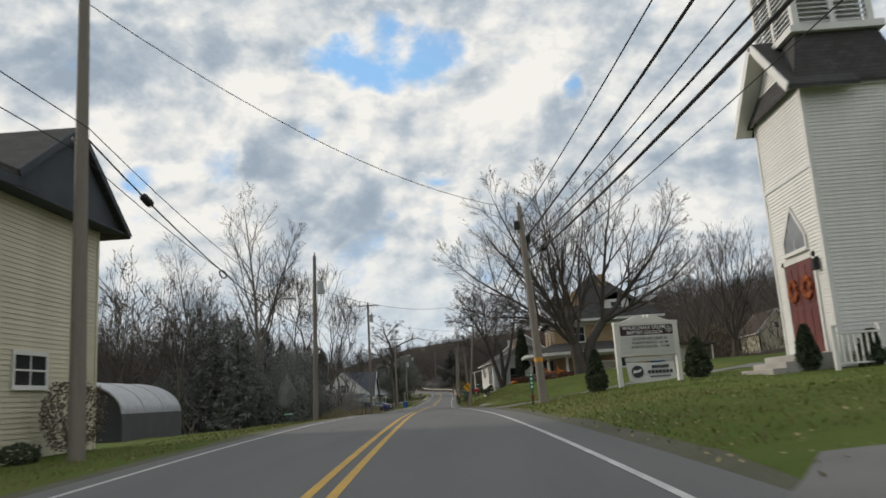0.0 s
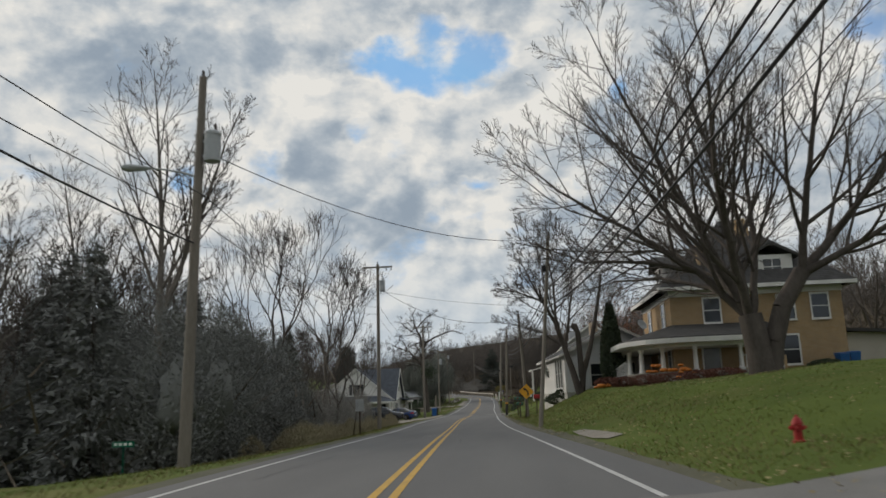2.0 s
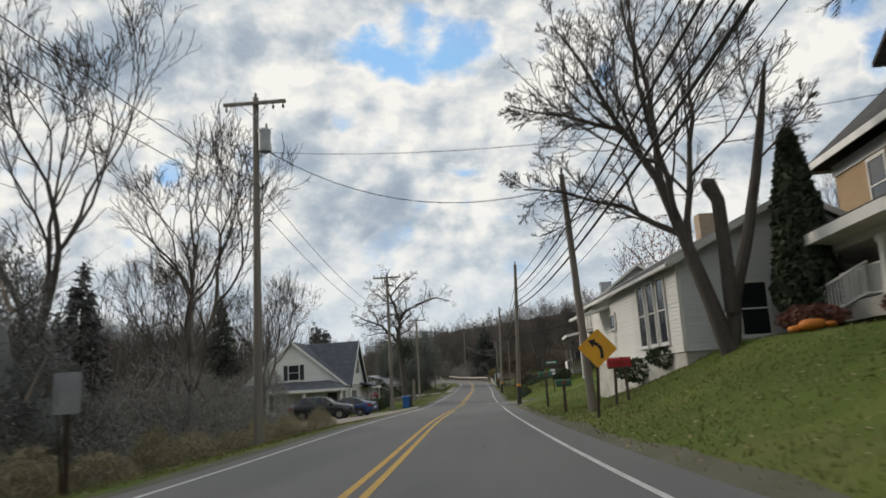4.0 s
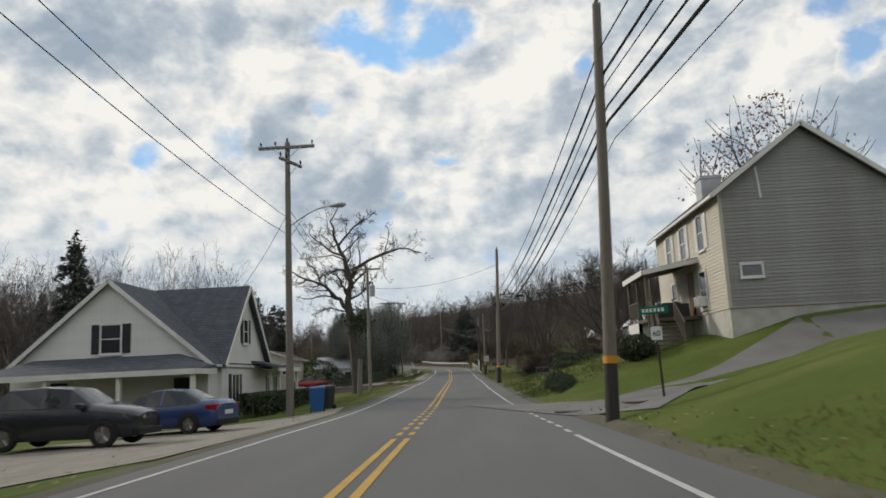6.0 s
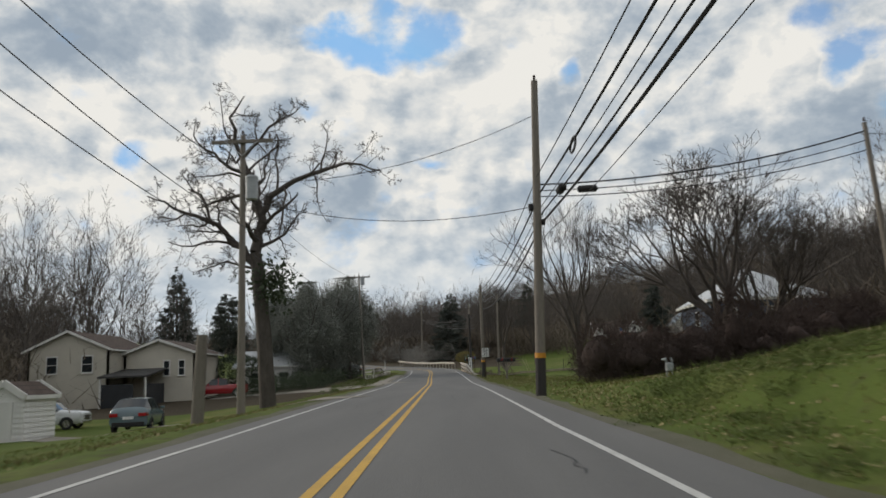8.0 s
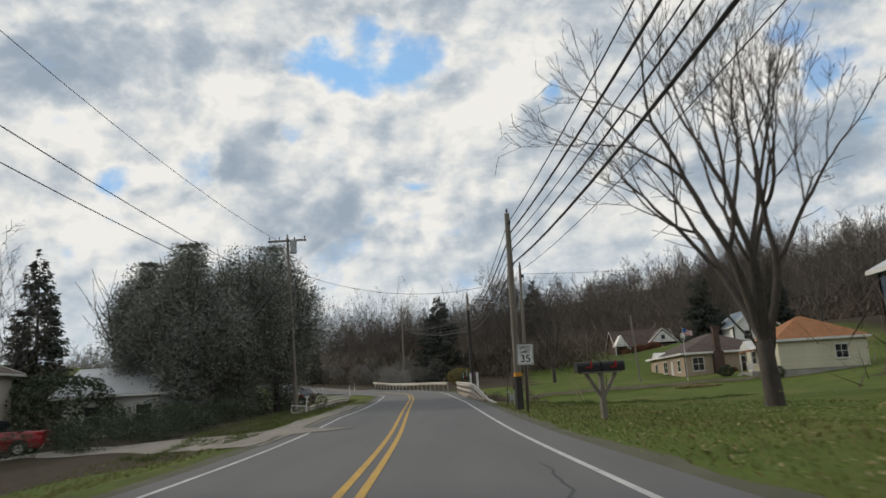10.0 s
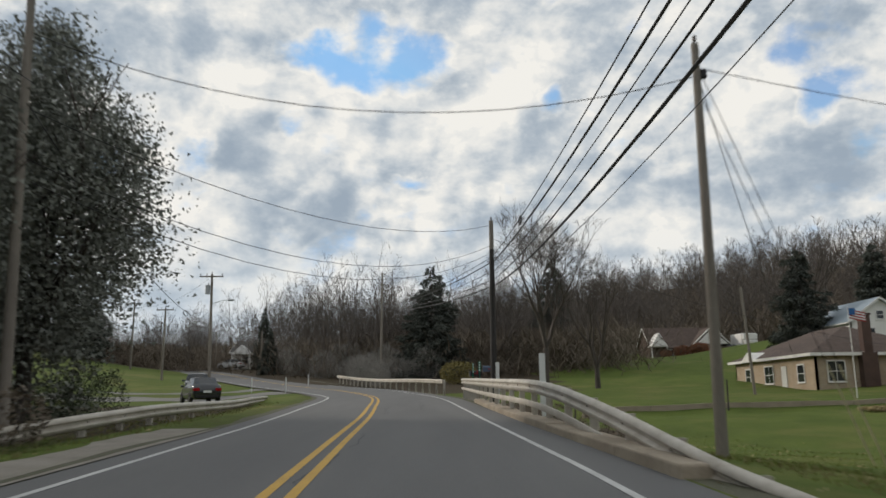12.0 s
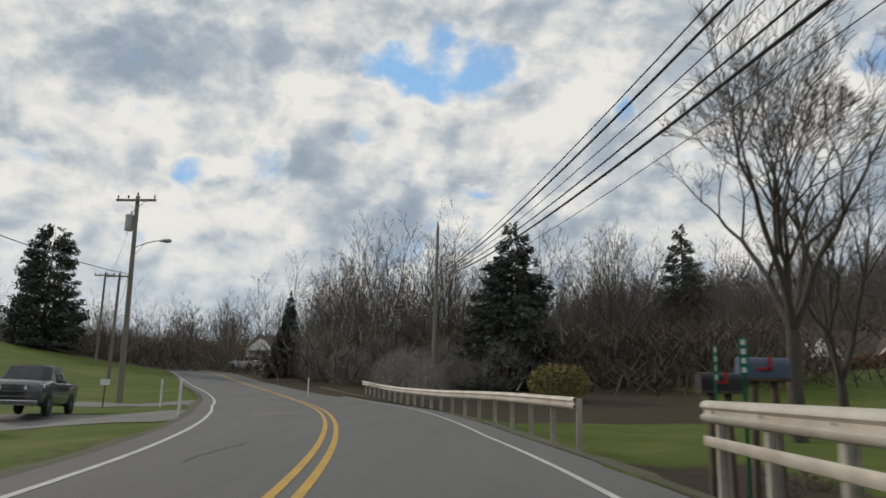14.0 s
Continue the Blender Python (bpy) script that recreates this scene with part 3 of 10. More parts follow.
def land(x, y):
    """The ground's height, for arrays."""
    x, y = np.atleast_1d(np.asarray(x, float)), np.atleast_1d(np.asarray(y, float))
    yy = np.clip(y, -90, 700)
    d = x - road_x(yy)
    over = np.where(d > 0, side(np.abs(d), yy, RIGHT_D, RIGHT, 10 + 24 * np.clip((yy - 210) / 80, 0, 1)), side(np.abs(d), yy, LEFT_D, LEFT, 14))
    lump = 0.06 * np.sin(x * 0.9 + 1.3 * np.sin(y * 0.31)) * np.sin(y * 0.7 + x * 0.2) * np.clip((np.abs(d) - 4.5) / 4, 0, 1)
    rise = 2.6 * np.clip((y - 280) / 10, 0, 1) * np.clip((x - 35) / 7, 0, 1) * np.clip((334 - y) / 30, 0, 1)
    behind = rise + np.clip((-y - 90) / 400, 0, 1) * 20 + np.clip((y - 700) / 700, 0, 1) * 12
    return road_z(yy) + over + lump + behind


def gz(x, y):
    return float(land(x, y)[0])


def strip_mesh(name, ys, d0, d1, lift, material, cols=2, ragged=0.0):
    """A strip that runs along the road between two distances from its middle."""
    ys = np.asarray(ys, float)
    rng = np.random.default_rng(len(ys))
    cx, cz = road_x(ys), road_z(ys)
    dx, dy = np.gradient(cx), np.gradient(ys)
    n = np.stack([dy, -dx], 1) / np.hypot(dx, dy)[:, None]
    d0, d1 = np.broadcast_to(d0, ys.shape), np.broadcast_to(d1, ys.shape)
    if ragged:
        j = np.convolve(rng.normal(0, ragged, len(ys) + 4), np.ones(5) / 5, "valid")
        d0, d1 = (d0 + j, d1) if abs(float(d0[0])) > abs(float(d1[0])) else (d0, d1 + j)
    rows = [np.stack([cx + n[:, 0] * (d0 + (d1 - d0) * k / (cols - 1)), ys + n[:, 1] * (d0 + (d1 - d0) * k / (cols - 1)), cz + lift], 1) for k in range(cols)]
    verts = np.stack(rows, 1).reshape(-1, 3)
    i = np.arange(len(ys) - 1)[:, None] * cols + np.arange(cols - 1)[None]
    i = i.ravel()
    return fast_mesh(name, verts, np.stack([i, i + 1, i + cols + 1, i + cols], 1), material, True)


def along(a, b, step):
    return np.linspace(a, b, max(2, int(round((b - a) / step)) + 1))


# painted edge lines: distance from the road's middle by the way along
LINE_L = ((-90, 0, 60, 116, 147, 190, 204, 212, 222, 233, 240, 246, 250, 256, 270, 300), (-3.2, -3.2, -3.1, -3.0, -2.6, -2.75, -2.7, -2.4, -2.36, -2.52, -2.5, -2.42, -2.65, -3.08, -4.15, -5.0))
LINE_R = ((-90, 0, 57, 116, 147, 190, 206, 214, 225, 247, 256, 272, 285), (3.05, 3.05, 3.2, 3.25, 2.8, 3.0, 3.15, 3.2, 3.05, 3.1, 3.3, 4.3, 4.2))


# drift of the yellow lines from the road's middle, by the way along
LINE_C = ((-90, 225, 235, 245, 256, 265, 280, 420), (0, 0, -0.08, -0.1, -0.1, -0.07, -0.1, 0))


def edge_d(ys, right, out=0.0):
    """Distance of an edge line, or of a line further out, from the road's middle."""
    keys, vals = LINE_R if right else LINE_L
    return np.interp(ys, keys, vals) + (out if right else -out)


def build_ground():
    ys = np.concatenate([np.linspace(-1500, -90, 8)[:-1], np.arange(-90, 300, 1.5), np.arange(300, 700, 8), np.linspace(700, 3000, 9)])
    ds = np.concatenate([-np.geomspace(2600, 60, 22), np.linspace(-57, -20, 14), np.linspace(-19, -4, 23), [-3.7, -3.4, -3.0, 0, 3.0, 3.4, 3.7], np.linspace(4, 19, 23), np.linspace(20, 57, 14), np.geomspace(60, 2600, 22)])
    yy, dd = np.meshgrid(ys, ds, indexing="ij")
    xx = road_x(np.clip(yy, -90, 700)) + dd
    zz = land(xx.ravel(), yy.ravel()).reshape(xx.shape)
    zz = np.where((dd < edge_d(yy, True, 0.8)) & (dd > edge_d(yy, False, 0.45)), zz - 0.08, zz)
    verts = np.stack([xx, yy, zz], -1).reshape(-1, 3)
    nd = len(ds)
    i = (np.arange(len(ys) - 1)[:, None] * nd + np.arange(nd - 1)[None]).ravel()
    me = fast_mesh("ground", verts, np.stack([i, i + 1, i + nd + 1, i + nd], 1), "lawn", True)
    # leaf litter under the woods and on the roadside
    x, y = verts[:, 0], verts[:, 1]
    d = dd.ravel()
    litter = np.clip((np.abs(d) - 34) / 8, 0, 1) * ~((x > 10) & (x < 62) & (y > 236) & (y < 350)) * ~((d < 0) & (d > -60) & (y > 255) & (y < 350))
    litter = np.maximum(litter, ((d < -8) & (y > 62) & (y < 113)) * 1.0)
    litter = np.maximum(litter, ((d < -5.4) & (y > 70) & (y < 112)) * 0.55)
    litter = np.maximum(litter, ((d < -45) & (y < 200)) * 1.0)
    litter = np.maximum(litter, ((d > -30) & (d < 12) & (y > 330)) * 1.0)
    litter = np.maximum(litter, ((d > 2) & (y > 275) & (x < 11)) * 1.0)
    litter = np.maximum(litter, ((d > 4.5) & (d < 12) & (y > 236) & (y < 262)) * 0.8)
    litter = np.maximum(litter, ((np.abs(d) < 4.4)) * 0.4)
    litter = np.maximum(litter, ((d > 12) & (d < 40) & (y > 150) & (y < 186)) * 0.8)
    litter = np.maximum(litter, ((d < -5) & (d > -26) & (y > 190) & (y < 240)) * 0.85)
    litter = np.maximum(litter, ((d < -13) & (d > -40) & (y > 195) & (y < 258)) * 0.85)
    litter = np.maximum(litter, ((d > 4.3) & (d < 7.0) & (y > 130) & (y < 152)) * 0.3)
    layer = me.attributes.new("litter", "FLOAT", "POINT")
    layer.data.foreach_set("value", litter.astype(np.float32))
    tagged(new("ground", me), "rolling late autumn lawns and wooded hillsides", "ground", kind="structure")


build_ground()
ROAD_YS = np.concatenate([np.arange(-90, 300, 1.0), np.arange(300, 690, 5.0)])
road = tagged(new("road", strip_mesh("road", ROAD_YS, edge_d(ROAD_YS, False, 0.55), edge_d(ROAD_YS, True, 0.85), 0.0, "asphalt", 9)), "worn grey two-lane asphalt road", "road", kind="structure")


def road_marks():
    for right, rows in ((False, [(-90, 420)]), (True, [(-90, 113.5), (131.5, 420)])):
        for a, b in rows:
            ys = along(a, b, 1.2)
            d = edge_d(ys, right)
            part("edge_line", strip_mesh("edge_line", ys, d - 0.048, d + 0.048, 0.005, "white_line"), None, road, "worn white edge line")
    for k in range(12):
        ys = along(114.2 + k * 1.45, 114.95 + k * 1.45, 0.4)
        d = edge_d(ys, True)
        part("edge_dash", strip_mesh("edge_dash", ys, d - 0.05, d + 0.05, 0.005, "white_line"), None, road)
    for d in (-0.13, 0.13):
        for a, b in ((-90, 114.5), (129.5, 420)):
            ys = along(a, b, 1.2)
            mid = d + np.interp(ys, *LINE_C)
            part("centre_line", strip_mesh("centre_line", ys, mid - 0.055, mid + 0.055, 0.005, "yellow_line"), None, road, "worn yellow centre line")
        for k in range(8):
            y = 115.4 + k * 1.8
            part("centre_dash", strip_mesh("centre_dash", along(y, y + 0.85, 0.4), d - 0.06, d + 0.06, 0.005, "yellow_line"), None, road)
    for y, a, b in ((33.6, -1.2, 0.9), (62.5, -1.1, 1.0)):
        part("joint_line", strip_mesh("joint_line", [y, y + 0.07], a, b, 0.006, "white_line"), None, road, "thin pale line across the lane")
    # sealed cracks
    rng = random.Random(4)
    for k in range(26):
        y0 = rng.uniform(5, 250)
        d = rng.uniform(-2.8, 2.8)
        ys = along(y0, y0 + rng.uniform(1.5, 6), 0.3)
        dd = d + 0.12 * np.cumsum(np.random.default_rng(k).normal(0, 0.35, len(ys)))
        part("sealed_crack", strip_mesh("sealed_crack", ys, np.clip(dd, -3.4, 3.4), np.clip(dd, -3.4, 3.4) + 0.025, 0.004, "cable"), None, road)


road_marks()


def shoulders():
    for right in (False, True):
        ys = along(-90, 300, 0.5)
        me = strip_mesh("shoulder", ys, edge_d(ys, right, 0.8 if right else 0.46), edge_d(ys, right, 1.15 if right else 0.8), 0.012, "dirt", 3, 0.12)
        v = np.empty(len(me.vertices) * 3, np.float32)
        me.vertices.foreach_get("co", v)
        v = v.reshape(-1, 3)
        v[:, 2] = np.maximum(v[:, 2] - 0.01, land(v[:, 0], v[:, 1]) + 0.018)
        v[0::3, 2] = road_z(v[0::3, 1]) - 0.004
        me.vertices.foreach_set("co", v.ravel())
        tagged(new("shoulder", me), "narrow gravel shoulder beside the asphalt", "shoulder", kind="structure")


shoulders()


def patch(name, outline, material, label, category, lift=0.02, step=0.7, kind="structure"):
    """A paved patch laid on the ground inside an outline."""
    bm = bmesh.new()
    bm.faces.new([bm.verts.new((x, y, 0)) for x, y in outline])
    xs, ys = [p[0] for p in outline], [p[1] for p in outline]
    for axis, lo, hi in ((0, min(xs), max(xs)), (1, min(ys), max(ys))):
        for v in np.arange(lo + step, hi, step):
            co, no = [0, 0, 0], [0, 0, 0]
            co[axis], no[axis] = v, 1
            bmesh.ops.bisect_plane(bm, geom=bm.verts[:] + bm.edges[:] + bm.faces[:], plane_co=co, plane_no=no)
    for v in bm.verts:
        v.co.z = gz(v.co.x, v.co.y) + lift
        d = abs(v.co.x - float(road_x(v.co.y)))
        if d < 4.2:
            v.co.z = max(v.co.z, float(road_z(v.co.y)) + 0.006)
    me = bpy.data.meshes.new(name)
    bm.to_mesh(me)
    bm.free()
    me.materials.append(M[material])
    me.shade_smooth()
    return tagged(new(name, me), label, category, kind=kind)


def lane(name, pts, half, material, label, category, lift=0.02):
    """A drive that follows a line of points."""
    pts = [Vector((*p, 0)) for p in pts]
    left, right = [], []
    for k, p in enumerate(pts):
        d = (pts[min(k + 1, len(pts) - 1)] - pts[max(k - 1, 0)]).normalized()
        n = Vector((-d.y, d.x, 0)) * (half[k] if isinstance(half, (list, tuple)) else half)
        left.append((p + n).to_2d()), right.append((p - n).to_2d())
    return patch(name, [tuple(p) for p in left] + [tuple(p) for p in reversed(right)], material, label, category, lift)


lane("church_drive", [(7.6, 5.2), (11, 3.2), (22, -1)], [2.6, 2.6, 2.6], "asphalt_old", "worn asphalt church driveway", "driveway")
lane("house_drive", [(6.9, 36.6), (8.9, 37.9), (14, 41.5), (24, 47)], [2.9, 2.2, 1.6, 1.5], "asphalt_old", "grey asphalt house driveway", "driveway")
patch("gravel_apron", [(6.0, 57.0), (6.35, 56.4), (6.75, 53.6), (6.95, 51.6), (6.5, 51.2), (6.2, 52.4), (6.05, 54.6)], "gravel", "worn gravel apron at the lawn edge", "walk", 0.03)
lane("side_street", [(2.2, 122.5), (6.0, 123.6), (11, 126.2), (18, 130), (32, 137)], [7.5, 3.6, 2.7, 2.5, 2.5], "asphalt_old", "patched grey asphalt side street", "side street")
patch("parking_pad", [(-4.75, 112), (-4.7, 128), (-5.2, 133), (-9, 131), (-12, 127), (-12.5, 116), (-8, 111)], "gravel", "pale gravel parking strip before the house", "parking", 0.02)
lane("far_drive", [(-5.2, 163.5), (-10, 166.5), (-17, 172), (-26, 178)], [2.6, 1.6, 1.5, 1.5], "gravel", "pale gravel driveway", "driveway")
lane("red_drive", [(-6, 194), (-12, 200.5), (-19, 206), (-30, 209.5)], [2.4, 1.5, 1.5, 1.6], "gravel", "pale gravel driveway", "driveway")
ys = along(190, 222, 0.5)
tagged(new("verge_gravel", strip_mesh("verge_gravel", ys, edge_d(ys, False, 0.5), edge_d(ys, False, 1.7), 0.014, "gravel", 4, 0.15)), "pale worn gravel edge under roadside trees", "verge", kind="structure")
lane("pickup_drive", [(-11, 262), (-15, 263.5), (-22, 266), (-36, 269)], [3.4, 3.0, 3.2, 3.0], "asphalt_old", "grey asphalt driveway with parked vehicles", "driveway")
lane("upper_drive", [(-13.5, 272), (-20, 276), (-34, 281)], [2.2, 1.5, 1.5], "asphalt_old", "grey asphalt driveway", "driveway")


def storm_drains():
    for x, y in ((3.2, 121.3), (4.5, 117.8)):
        z = max(gz(x, y), float(road_z(y))) + 0.026
        g = thing("storm_drain", pose(x, y, z), "dark cast iron storm grate in the asphalt", "storm drain", "storm drains")
        b = Build()
        b.box(-0.45, -0.3, -0.02, 0.45, -0.26, 0.012).box(-0.45, 0.26, -0.02, 0.45, 0.3, 0.012).box(-0.45, -0.26, -0.02, -0.41, 0.26, 0.012).box(0.41, -0.26, -0.02, 0.45, 0.26, 0.012)
        part("rim", b, "rust_steel", g)
        for k in range(9):
            part("bar", Build().box(-0.37 + k * 0.085, -0.26, -0.015, -0.33 + k * 0.085, 0.26, 0.01), "rust_steel", g)


storm_drains()

# ------------------------------------------------------------------ trees
def tube_arrays(p0, p1, r0, r1, sides):
    """Tapered open tubes, all at once."""
    d = p1 - p0
    d /= np.maximum(np.linalg.norm(d, axis=1, keepdims=True), 1e-6)
    ref = np.where(np.abs(d[:, 2:3]) < 0.9, [[0, 0, 1.0]], [[1.0, 0, 0]])
    s = np.cross(d, ref)
    s /= np.linalg.norm(s, axis=1, keepdims=True)
    u = np.cross(d, s)
    a = 2 * np.pi * np.arange(sides) / sides
    ring = s[:, None] * np.cos(a)[None, :, None] + u[:, None] * np.sin(a)[None, :, None]
    v = np.stack([p0[:, None] + ring * r0[:, None, None], p1[:, None] + ring * r1[:, None, None]], 1).reshape(-1, 3)
    k = np.arange(sides)
    f = np.stack([k, (k + 1) % sides, sides + (k + 1) % sides, sides + k], 1)
    f = (np.arange(len(p0)) * 2 * sides)[:, None, None] + f[None]
    return v, f.reshape(-1, 4)


def grow(rng, height, radius, trunk=0.3, limbs=4, spread=0.7, levels=5, droop=0.0, twist=0.18, thin=0.62, first=None, upward=0.12, dense=1.0, shrink=0.68):
    """Limbs of a bare tree: rows of start, end and radii."""
    segs = []

    def turned(d, angle, around):
        s = np.cross(d, [0.3, 0.2, 1.0] if abs(d[2]) > 0.9 else [0, 0, 1.0])
        s /= np.linalg.norm(s)
        u = np.cross(d, s)
        o = d * math.cos(angle) + (s * math.cos(around) + u * math.sin(around)) * math.sin(angle)
        return o / np.linalg.norm(o)

    def shoot(p, d, length, r, level):
        steps = 4 if level < 2 else 3 if level < 4 else 2
        end = r * (0.62 if level < levels else 0.4)
        around = rng.uniform(0, 6.28)
        for k in range(steps):
            q = d + rng.normal(0, twist * (0.22 if level == 0 else 1.0), 3) + np.array([0, 0, upward if level else 0.05]) - np.array([0, 0, droop * level])
            d = q / np.linalg.norm(q)
            n = p + d * length / steps
            ra, rb = r + (end - r) * k / steps, r + (end - r) * (k + 1) / steps
            segs.append((p, n, ra, rb))
            p = n
            if level < levels and (level > 0 or k == steps - 1 or k >= 2):
                for _ in range(1 if level == 0 else (1 if rng.random() < 0.8 * dense else 0) + (1 if level > 2 and rng.random() < 0.45 * dense else 0)):
                    around += 2.4
                    shoot(p, turned(d, rng.uniform(0.5, 0.95) * (spread / 0.7), around), length * rng.uniform(0.5, 0.8) * (1 if level else shrink), rb * thin, level + 1)
        if level < levels:
            for j in range(limbs if level == 0 else 2):
                a = around + j * 6.28 / (limbs if level == 0 else 2) + rng.uniform(-0.4, 0.4)
                shoot(p, turned(d, rng.uniform(0.3, 0.75) * (spread / 0.7), a), (height * (1 - trunk) * 0.42 if level == 0 else length * rng.uniform(0.6, 0.85)), rb * (0.72 if level else 0.7), level + 1)

    shoot(np.zeros(3), np.array([0, 0, 1.0]), height * trunk, radius, 0)
    p0, p1, r0, r1 = (np.array([s[k] for s in segs], float) for k in range(4))
    top = p1[:, 2].max()
    scale = height / top
    keep = np.ones(len(p0), bool)
    return p0[keep] * scale, p1[keep] * scale, r0[keep], r1[keep]


def limb_path(rng, p, d, length, n, twist, up):
    """A wandering line of points from p towards d."""
    pts, d = [np.array(p, float)], np.array(d, float)
    for _ in range(n):
        d = d + rng.normal(0, twist, 3)
        d[2] += up
        d /= np.linalg.norm(d)
        pts.append(pts[-1] + d * length / n)
    return np.array(pts)


def branch_out(rng, segs, pts, r0, r1, level, sides, ratio=0.55, start=0.3, angle=(0.5, 0.95), twist=0.1, up=0.1, coarse=False):
    """A tapering limb and, along it, smaller ones that do the same."""
    pts = np.asarray(pts, float)
    step = np.linalg.norm(np.diff(pts, axis=0), axis=1)
    at = np.concatenate([[0], np.cumsum(step)])
    total = at[-1]
    rad = r0 + (r1 - r0) * (at / total) ** 0.85
    for k in range(len(step)):
        segs.append((pts[k], pts[k + 1], rad[k], rad[k + 1]))
    if level >= len(sides):
        return
    count = sides[level]
    around = rng.uniform(0, 6.28)
    for j in range(count):
        s = total * (start + (1 - start) * (j + rng.uniform(0.1, 0.9)) / count)
        k = min(int(np.searchsorted(at, s)) - 1, len(step) - 1)
        u = (s - at[k]) / step[k]
        p, d = pts[k] + (pts[k + 1] - pts[k]) * u, (pts[k + 1] - pts[k]) / step[k]
        around += 2.4 + rng.uniform(-0.5, 0.5)
        a = rng.uniform(*angle)
        e = np.cross(d, [0.31, 0.22, 0.92])
        e /= np.linalg.norm(e)
        o = d * math.cos(a) + (e * math.cos(around) + np.cross(d, e) * math.sin(around)) * math.sin(a)
        length = (ratio if level == 0 else max(ratio, 0.6)) * (0.8 * (total - s) + 0.3 * total) * rng.uniform(0.65, 1.2)
        r = (rad[k] + (rad[k + 1] - rad[k]) * u) * rng.uniform(0.45, 0.65)
        n = 2 if coarse else max(2, 5 - level)
        branch_out(rng, segs, limb_path(rng, p, o, length, n, twist, up), r, r * 0.35, level + 1, sides, ratio, 0.2 if level else 0.25, angle, twist, up, coarse)


def rows_of(segs):
    return tuple(np.array([s[k] for s in segs], float) for k in range(4))


def vase_tree(seed, height, wide, radius, stems=6, fork=0.14, sides=(10, 7, 5), twist=0.07, up=0.05, ratio=0.56, bend=0.3, coarse=False):
    """A short trunk that parts into many long upswept stems."""
    rng = np.random.default_rng(seed)
    segs = []
    base = limb_path(rng, (0, 0, 0), (0, 0, 1), height * fork, 3, 0.05, 0.0)
    for k in range(3):
        segs.append((base[k], base[k + 1], radius * (1.25 - 0.13 * k), radius * (1.12 - 0.13 * k)))
    for k in range(stems):
        a = 6.283 * k / stems + rng.uniform(-0.3, 0.3)
        reach = wide * rng.uniform(0.55, 1.0) if k % 3 else wide * 0.2
        rise = height * (1 - fork) * (rng.uniform(0.72, 0.95) if k % 3 else 1.0)
        u = np.linspace(0, 1, 9)
        out = reach * (u * (1 + bend) - bend * u * u)
        pts = np.stack([out * math.cos(a), out * math.sin(a), height * fork * 0.9 + rise * (u * 0.75 + 0.25 * u * u)], 1)
        pts[1:] += rng.normal(0, 0.018 * height, (8, 3)) * u[1:, None]
        branch_out(rng, segs, pts, radius * rng.uniform(0.5, 0.66), 0.02, 0, sides, ratio, 0.15, (0.4, 0.85), twist, up, coarse)
    return rows_of(segs)


def slender_rows(seed, height, radius, sides=(18, 6, 4), ratio=0.42, twist=0.08, up=0.08, start=0.3, fork=True, coarse=False):
    rng = np.random.default_rng(seed)
    segs = []
    pts = limb_path(rng, (0, 0, 0), (0, 0, 1), height, 9, 0.035, 0.03)
    branch_out(rng, segs, pts, radius, 0.02, 0, sides, ratio, start, (0.45, 0.8), twist, up, coarse)
    if fork:
        branch_out(rng, segs, limb_path(rng, pts[3], (0.3, 0.15, 1), height * 0.55, 6, 0.05, 0.05), radius * 0.55, 0.02, 0, sides, ratio, 0.2, (0.45, 0.8), twist, up, coarse)
    return rows_of(segs)


